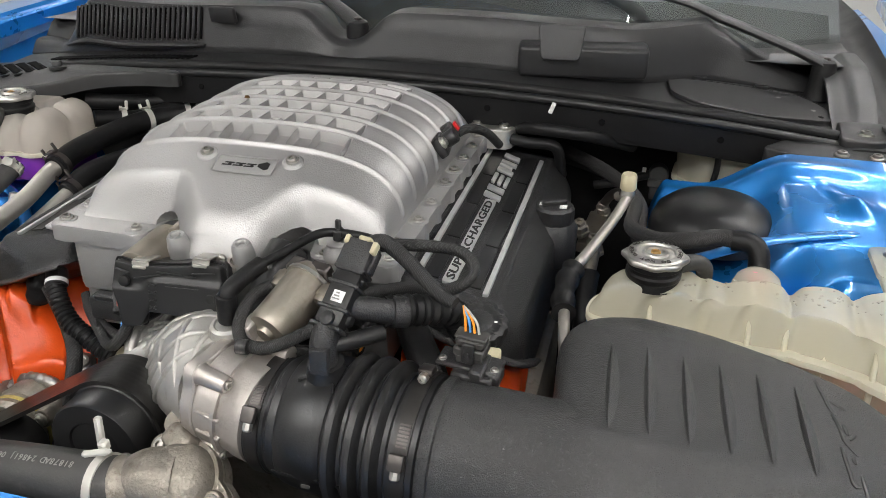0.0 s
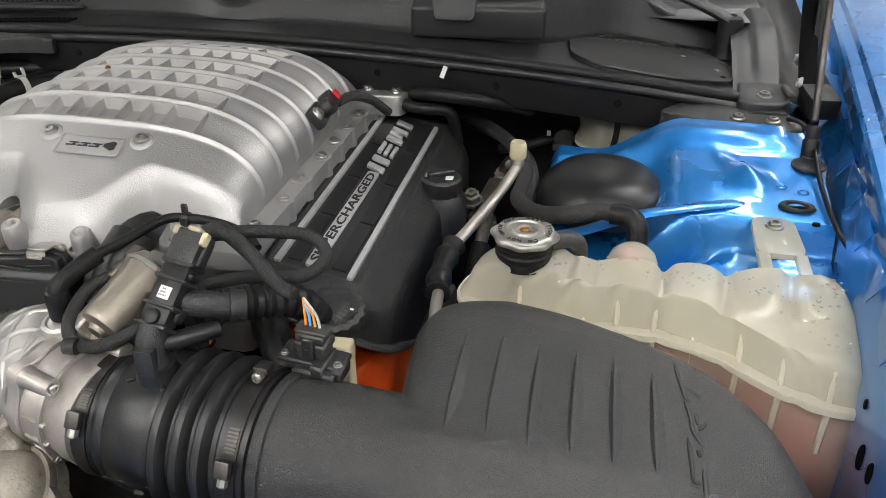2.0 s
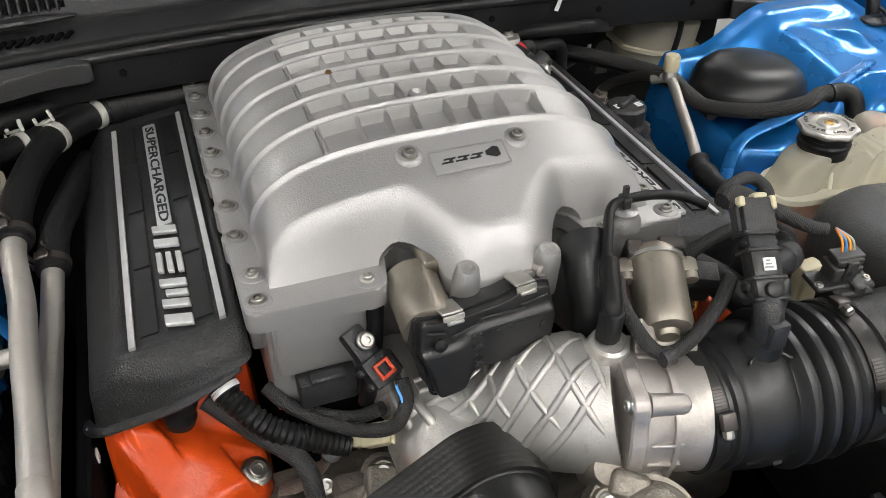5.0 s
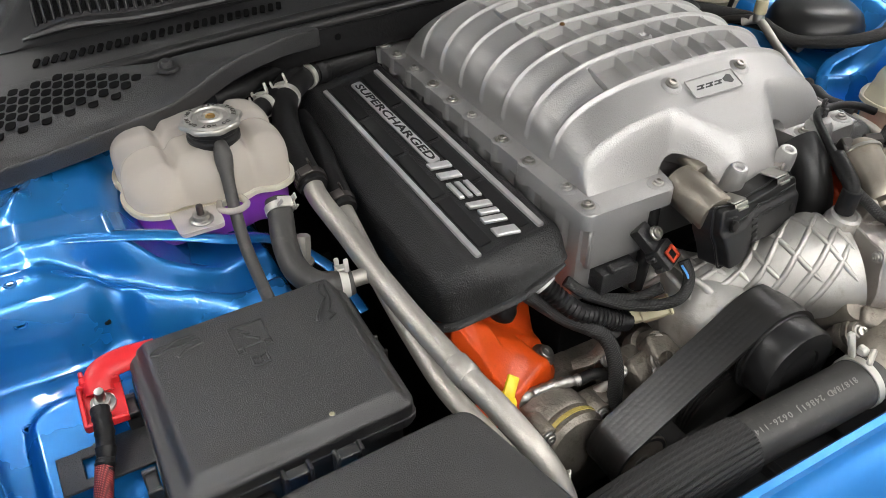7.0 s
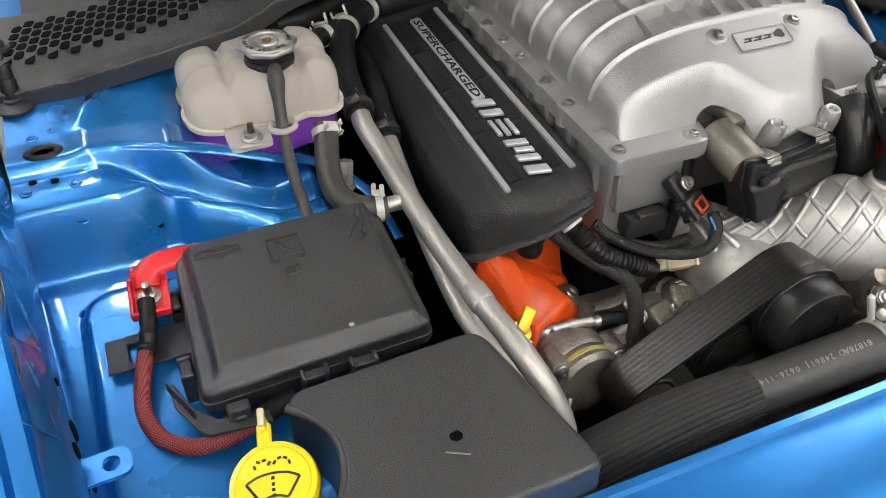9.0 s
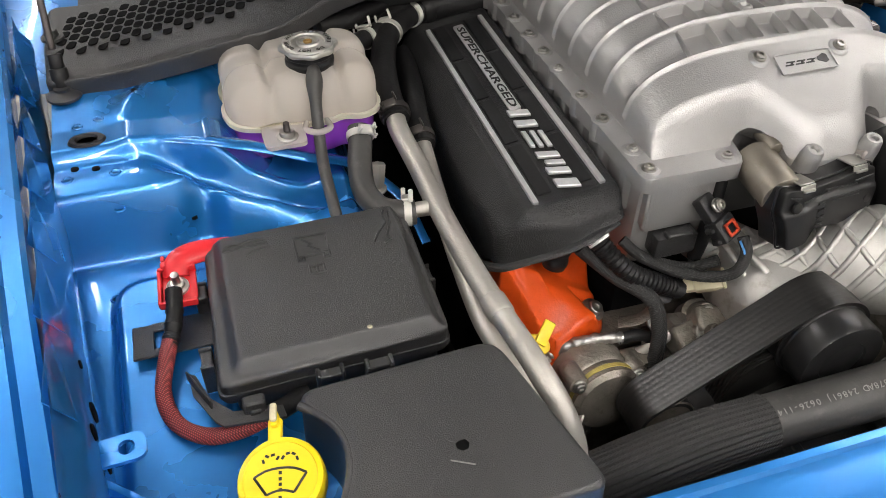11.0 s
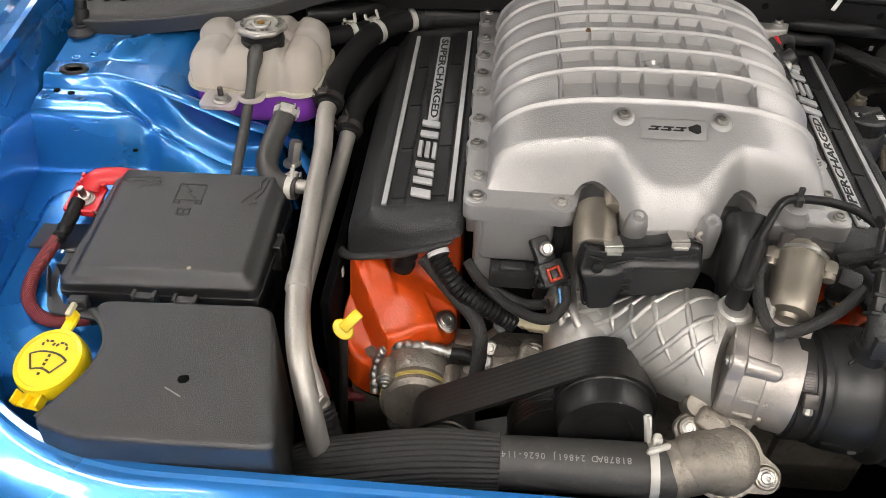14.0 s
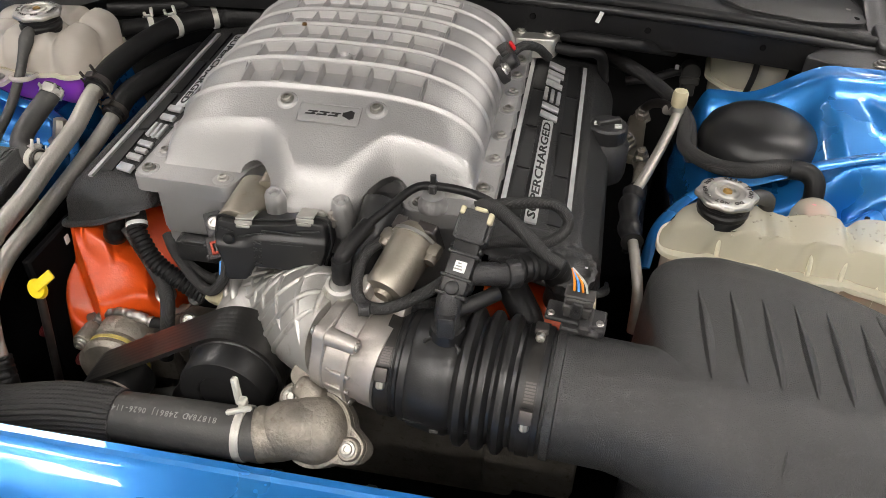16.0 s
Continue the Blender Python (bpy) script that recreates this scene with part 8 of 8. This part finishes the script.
    for t in (0.5, 2.4, 4.2):
        q = m4 @ Vector((0.05 * math.cos(t), 0.05 * math.sin(t), 0.01))
        part("ear", rod(q, q + Vector((0, -0.03, 0.003)), 0.011, 18, 0.002), "dirty_cast", a)
        piece("bolt", HEAD, a, along(q + Vector((0, -0.03, 0.003)), (0, -1, 0.1)))


belt_drive()


def thermostat():
    at = Vector((0.04, -0.20, 0.77))
    t = thing("thermostat_housing", "weathered cast thermostat elbow with flange bolts", "thermostat housing", at)
    c = Vector((0.0500, -0.2065, 0.7878))
    up = Vector((-0.15, -0.62, 0.77)).normalized()
    side = (Vector((0.0874, -0.2206, 0.7843)) - Vector((0.0212, -0.1836, 0.8012))).normalized()
    side = (side - up * side.dot(up)).normalized()
    m = Matrix.Translation(c) @ Matrix((side, up.cross(side), up)).transposed().to_4x4()
    lugs = [m.inverted() @ Vector(q) for q in ((0.0212, -0.1836, 0.8012), (0.0874, -0.2206, 0.7843), (0.0290, -0.1670, 0.8160))]
    part("dome", lathe([(0.0335, -0.012), (0.0330, 0.004), (0.0315, 0.014), (0.0270, 0.022), (0.0190, 0.0275), (0.0090, 0.0300), (0, 0.0305)], 44, m), "dirty_cast", t)
    part("neck", sweep([c + up * 0.004, c + up * 0.006 + Vector((-0.022, -0.004, -0.001)), (0.016, -0.2170, 0.7860), (-0.004, -0.2215, 0.7845)], 0.0285, 32, 8, lambda u: 1.04 - 0.15 * u + 0.07 * math.exp(-((u - 0.93) / 0.05) ** 2)), "dirty_cast", t)
    ring = [(0.0365 * math.cos(2 * math.pi * k / 48), 0.0365 * math.sin(2 * math.pi * k / 48)) for k in range(48)]
    for name, top, low in (("flange", 0.003, -0.005), ("mating_flange", -0.0065, -0.020)):
        arms = [prism(ring, low, top, 0.0012)]
        for q in lugs[:2]:
            way = Vector((q.x, q.y)).normalized()
            cut = Vector((-way.y, way.x))
            end = Vector((q.x, q.y))
            arms.append(prism([tuple(v) for v in rounded([way * 0.012 - cut * 0.026, end + way * 0.013 - cut * 0.011, end + way * 0.013 + cut * 0.011, way * 0.012 + cut * 0.026], 0.009)], low + 0.0004, top - 0.0004, 0.0012))
        bm = merged(*arms)
        bm.transform(m)
        part(name, bm, "dirty_cast", t)
    for q in lugs[:2]:
        k = m @ Matrix.Translation((q.x, q.y, 0))
        part("lobe", lathe([(0.0120, -0.03), (0.0115, 0.006), (0.0100, 0.008), (0, 0.008)], 26, k), "dirty_cast", t)
        piece("bolt", BOLT, t, k @ Matrix.Translation((0, 0, 0.007)) @ Matrix.Scale(0.85, 4))
    part("boss", merged(lathe([(0.0150, -0.04), (0.0140, 0.004), (0.0115, 0.009), (0, 0.0105)], 30, m @ Matrix.Translation((lugs[2].x, lugs[2].y, 0))), rbox(0.030, 0.022, 0.03, 0.006, 3, m @ Matrix.Translation((lugs[2].x * 0.6, lugs[2].y * 0.75, -0.012)))), "dirty_cast", t)
    part("rib", sweep([m @ Vector((lugs[0].x * 0.9, lugs[0].y * 0.9, 0.004)), m @ Vector((lugs[0].x * 0.55, lugs[0].y * 0.55, 0.018)), m @ Vector((-0.004, 0.0, 0.029))], 0.0042, 10, 6), "dirty_cast", t)
    h = thing("radiator_hose", "black radiator hose with a braided sleeve and printed numbers", "hose", (-0.1, -0.21, 0.78))
    pts = [(0.004, -0.2220, 0.7845), (-0.03, -0.2215, 0.7825), (-0.09, -0.2175, 0.775), (-0.155, -0.2105, 0.762), (-0.22, -0.205, 0.748), (-0.29, -0.20, 0.722), (-0.36, -0.195, 0.69), (-0.40, -0.19, 0.64)]
    path = spline(pts, 40)
    part("hose", sweep(pts[:5], 0.0255, 32, 8), "grey_rubber", h)
    for k in range(30):
        w = 2 * math.pi * k / 30
        off = Vector((0, math.cos(w), math.sin(w)))
        wander = 0.0012 * math.sin(5.3 * k)
        part("sleeve_cord", sweep([Vector(q) + off * (0.0245 + 0.0045 * min(1, 0.6 * n) + wander * (n % 2)) for n, q in enumerate(pts[3:])], 0.0036, 7, 7), "sleeve_mesh", h)
    c = thing("hose_clamp", "pale spring clamp at the hose end", "clamp", (-0.016, -0.22, 0.80))
    m = along((-0.016, -0.2215, 0.7838), (-1, 0, -0.07))
    part("band", lathe([(0.0258, -0.004), (0.0272, -0.004), (0.0272, 0.004), (0.0258, 0.004)], 40, m), "white_clip", c)
    part("ear", merged(rbox(0.008, 0.010, 0.010, 0.002, 1, Matrix.Translation((-0.016, -0.214, 0.815))), rbox(0.007, 0.007, 0.030, 0.002, 1, Matrix.Translation((-0.022, -0.210, 0.811)) @ pose(0, 0, 0, -15, -10, 0)), rbox(0.024, 0.006, 0.006, 0.002, 1, Matrix.Translation((-0.016, -0.224, 0.817)) @ pose(0, 0, 0, 0, 0, 25))), "white_clip", c)
    # printed number, upside down for someone at the bumper
    words = "81878AD 24861J 0626-114"
    for k, ch in enumerate(words):
        if ch == " ":
            continue
        f = k / (len(words) - 1)
        x = -0.040 - 0.112 * f
        near = min(path, key=lambda q: abs(q.x - x))
        y, zc = near.y, near.z
        tilt = math.radians(72)
        q = Vector((x, y - 0.0264 * math.cos(tilt), zc + 0.0264 * math.sin(tilt)))
        mm = Matrix.Translation(q) @ pose(0, 0, 0, 0, -11, 0) @ pose(0, 0, 0, 90 - 72, 0, 0) @ pose(0, 0, 0, 0, 0, 180)
        lettering("print", ch, 0.0085, mm, "grey_print", h, 0.0002)


thermostat()


def left_looms():
    c = thing("corrugated_conduit", "black corrugated conduit ending in a cream connector", "conduit", (-0.24, 0.0, 0.83))
    part("conduit", sweep([(-0.238, 0.016, 0.838), (-0.230, 0.0, 0.826), (-0.205, -0.018, 0.800), (-0.172, -0.027, 0.782), (-0.142, -0.031, 0.767)], 0.0105, 18, 20, ringed(26)), "rubber", c)
    part("collar", merged(rod((-0.239, 0.018, 0.84), (-0.231, 0.003, 0.829), 0.0122, 20, 0.001)), "plastic", c)
    part("tag", rod((-0.2335, 0.008, 0.8325), (-0.2315, 0.004, 0.8295), 0.0126, 20, 0.0004), "white_print", c, "white printed tag")
    k = Matrix.Translation((-0.110, -0.040, 0.776)) @ pose(0, 0, 0, 35, -22, -28)
    part("connector", merged(rbox(0.036, 0.020, 0.016, 0.003, 2, k), rbox(0.014, 0.016, 0.013, 0.003, 2, k @ Matrix.Translation((-0.022, 0, 0))), rbox(0.004, 0.023, 0.019, 0.001, 1, k @ Matrix.Translation((0.014, 0, 0))), rbox(0.018, 0.007, 0.005, 0.001, 1, k @ Matrix.Translation((0.002, 0, 0.010)))), "cream", c, "cream plastic connector")
    tube("breather_elbow", [(-0.255, 0.05, 0.842), (-0.262, 0.030, 0.832), (-0.270, 0.020, 0.818), (-0.275, 0.018, 0.795)], 0.0135, "rubber", "black rubber breather elbow on the rocker cover", "hose", 8, 20, lambda u: 1 + 0.06 * math.sin(30 * u))
    tube("loom", [(-0.25, 0.012, 0.82), (-0.215, -0.012, 0.79), (-0.185, -0.042, 0.775), (-0.18, -0.062, 0.745), (-0.185, -0.075, 0.70)], 0.0085, "sleeve_black", "black braided loom dropping beside the rocker cover", "wiring loom")
    tube("loom", [(-0.20, 0.012, 0.818), (-0.185, -0.004, 0.806), (-0.158, -0.018, 0.797), (-0.132, -0.030, 0.797), (-0.112, -0.042, 0.812)], 0.0062, "sleeve_black", "black braided loom under the supercharger", "wiring loom")
    tube("loom", [(-0.10, 0.005, 0.90), (-0.105, -0.002, 0.86), (-0.112, -0.008, 0.82), (-0.118, -0.01, 0.79)], 0.008, "rubber", "black cable hanging behind the actuator", "wiring loom")
    single("map_plug", merged(rbox(0.05, 0.03, 0.028, 0.004, 2, Matrix.Translation((-0.15, -0.002, 0.806))), rbox(0.03, 0.012, 0.008, 0.002, 1, Matrix.Translation((-0.15, -0.014, 0.832)))), "plastic", "black plug under the supercharger cheek", "connector", (-0.15, -0.002, 0.806))
    fh = thing("foil_hose", "thin hose wrapped in crumpled foil with a black end", "hose", (-0.25, -0.04, 0.72))
    part("foil", sweep([(-0.212, -0.044, 0.7245), (-0.235, -0.040, 0.727), (-0.262, -0.034, 0.722), (-0.286, -0.029, 0.710), (-0.297, -0.032, 0.698), (-0.302, -0.044, 0.680), (-0.300, -0.060, 0.662)], 0.0062, 16, 16, lambda u: 1 + 0.08 * math.sin(97 * u) + 0.07 * math.sin(61 * u + 1)), "foil", fh)
    part("end", sweep([(-0.216, -0.0435, 0.7235), (-0.196, -0.047, 0.727), (-0.182, -0.052, 0.722), (-0.178, -0.062, 0.708)], 0.0066, 14, 8), "rubber", fh, "black taped end")
    d = thing("dipstick", "yellow oil dipstick handle with black printing", "dipstick", (-0.325, -0.065, 0.76))
    low, high = Vector((-0.3290, -0.0712, 0.7810)), Vector((-0.3140, -0.0585, 0.7930))
    y_ax = (high - low).normalized()
    z_ax = (Vector((0.05, -0.70, 0.75)) - y_ax * Vector((0.05, -0.70, 0.75)).dot(y_ax)).normalized()
    m = Matrix.Translation(low) @ Matrix((y_ax.cross(z_ax), y_ax, z_ax)).transposed().to_4x4()
    part("strip", rbox(0.0125, 0.026, 0.0045, 0.0016, 2, m @ Matrix.Translation((0, 0.013, 0.002))), "yellow", d)
    part("knob", lathe([(0.0105, -0.006), (0.0115, -0.004), (0.0115, 0.001), (0.0105, 0.0025), (0, 0.0028)], 28, m @ Matrix.Diagonal((1.15, 0.85, 1, 1))), "yellow", d)
    for k in range(4):
        part("printing", rbox(0.0015 if k % 2 else 0.006, 0.0024, 0.0004, 0, 1, m @ Matrix.Translation((0.0015, 0.0095 + 0.0042 * k, 0.0044))), "black_mark", d)
    part("tube", rod(low - z_ax * 0.004, (-0.335, -0.09, 0.62), 0.005, 12), "dark_steel", d)
    tube("purple_lead", [(-0.4211, 0.0070, 0.620), (-0.3919, 0.0021, 0.620), (-0.3704, -0.0203, 0.620), (-0.3545, -0.0303, 0.620), (-0.3178, -0.0317, 0.620)], 0.0085, "sleeve_red", "dull red braided lead deep in the bay", "cable")
    # flat sheet deep in the bay, its near-black colour standing in for shade
    s = thing("heat_shield", "black flat shield with pale clips beside the rocker cover", "shield", (-0.345, 0.05, 0.6))
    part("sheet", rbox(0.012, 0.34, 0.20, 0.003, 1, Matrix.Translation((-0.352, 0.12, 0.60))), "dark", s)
    for y in (0.02, 0.09, 0.16):
        part("pale_clip", rbox(0.002, 0.008, 0.012, 0.0005, 1, Matrix.Translation((-0.345, y, 0.775))), "white_print", s)
    sh = single("radiator_shroud", merged(rbox(0.9, 0.05, 0.03, 0.006, 2, Matrix.Translation((-0.1, -0.225, 0.66))), *[rbox(0.012, 0.05, 0.05, 0.002, 1, Matrix.Translation((-0.5 + 0.1 * k, -0.225, 0.655))) for k in range(9)]), "plastic", "black radiator fan shroud edge", "shroud", (-0.1, -0.225, 0.65))


left_looms()


def front_clutter():
    """Cast brackets, studs and plugs between the rocker cover and the belt."""
    c = thing("belt_bracket", "grey cast bracket with studs behind the drive belt", "bracket", (-0.13, -0.06, 0.70))
    body = merged(rbox(0.055, 0.034, 0.040, 0.008, 3, Matrix.Translation((-0.112, -0.058, 0.716)) @ pose(0, 0, 0, 18, 6, -12)), rbox(0.040, 0.030, 0.030, 0.006, 3, Matrix.Translation((-0.146, -0.062, 0.712)) @ pose(0, 0, 0, 18, 0, 10)))
    part("body", body, "dirty_cast", c)
    for x, y, z, r, h in ((-0.136, -0.068, 0.733, 0.0105, 0.026), (-0.118, -0.074, 0.735, 0.0075, 0.022), (-0.168, -0.040, 0.712, 0.011, 0.022)):
        m = along((x, y, z), (0.35, -0.55, 0.6))
        part("stud", lathe([(r, -0.01), (r, h * 0.35), (r * 0.72, h * 0.38), (r * 0.72, h), (r * 0.6, h + 0.0015), (0, h + 0.0015)], 20, m), "dirty_cast", c)
        piece("nut", BOLT, c, m @ Matrix.Translation((0, 0, h * 0.36)) @ Matrix.Scale(1.25, 4))
    b = thing("harness_bracket", "dull steel bracket with a clip hole", "bracket", (-0.185, -0.035, 0.72))
    part("strap", sweep([(-0.205, -0.022, 0.725), (-0.185, -0.032, 0.735), (-0.165, -0.028, 0.748), (-0.158, -0.02, 0.76)], 0.009, 8, 6, None, 0.3), "dirty_cast", b)
    part("stay", sweep([(-0.20, -0.05, 0.70), (-0.185, -0.058, 0.715), (-0.17, -0.052, 0.726)], 0.0055, 10, 6), "pipe", b)
    piece("bolt", HEAD, b, along((-0.169, -0.036, 0.728), (0.2, -0.6, 0.7)) @ Matrix.Scale(1.3, 4))
    part("clip", drum(0.009, 0.006, 18, 0.001, along((-0.158, -0.026, 0.757), (0.1, -0.6, 0.7))), "black_mark", b)
    p = thing("side_plug", "black plug with an orange wire beside the throttle motor", "connector", (0.17, -0.06, 0.87))
    m = Matrix.Translation((0.166, -0.062, 0.872)) @ pose(0, 0, 0, 20, 8, -20)
    part("body", merged(rbox(0.022, 0.020, 0.036, 0.003, 2, m), rbox(0.026, 0.012, 0.014, 0.002, 1, m @ Matrix.Translation((0, -0.004, 0.012)))), "plastic", p)
    part("wire", sweep([m @ Vector((0.004, -0.006, 0.0)), m @ Vector((0.005, -0.010, -0.008)), m @ Vector((0.0, -0.012, -0.018))], 0.0014, 6, 5), "wire_orange", p)
    part("loom", sweep([m @ Vector((0.0, -0.006, -0.006)), m @ Vector((-0.006, -0.014, -0.022)), Vector((0.135, -0.10, 0.868)), Vector((0.112, -0.128, 0.884))], 0.0062, 10, 6), "sleeve_black", p)
    tube("hose", [(0.20, -0.02, 0.86), (0.215, -0.045, 0.855), (0.235, -0.07, 0.835), (0.245, -0.08, 0.79)], 0.016, "rubber", "black rubber hose beside the rocker cover", "hose", 8, 18)


front_clutter()
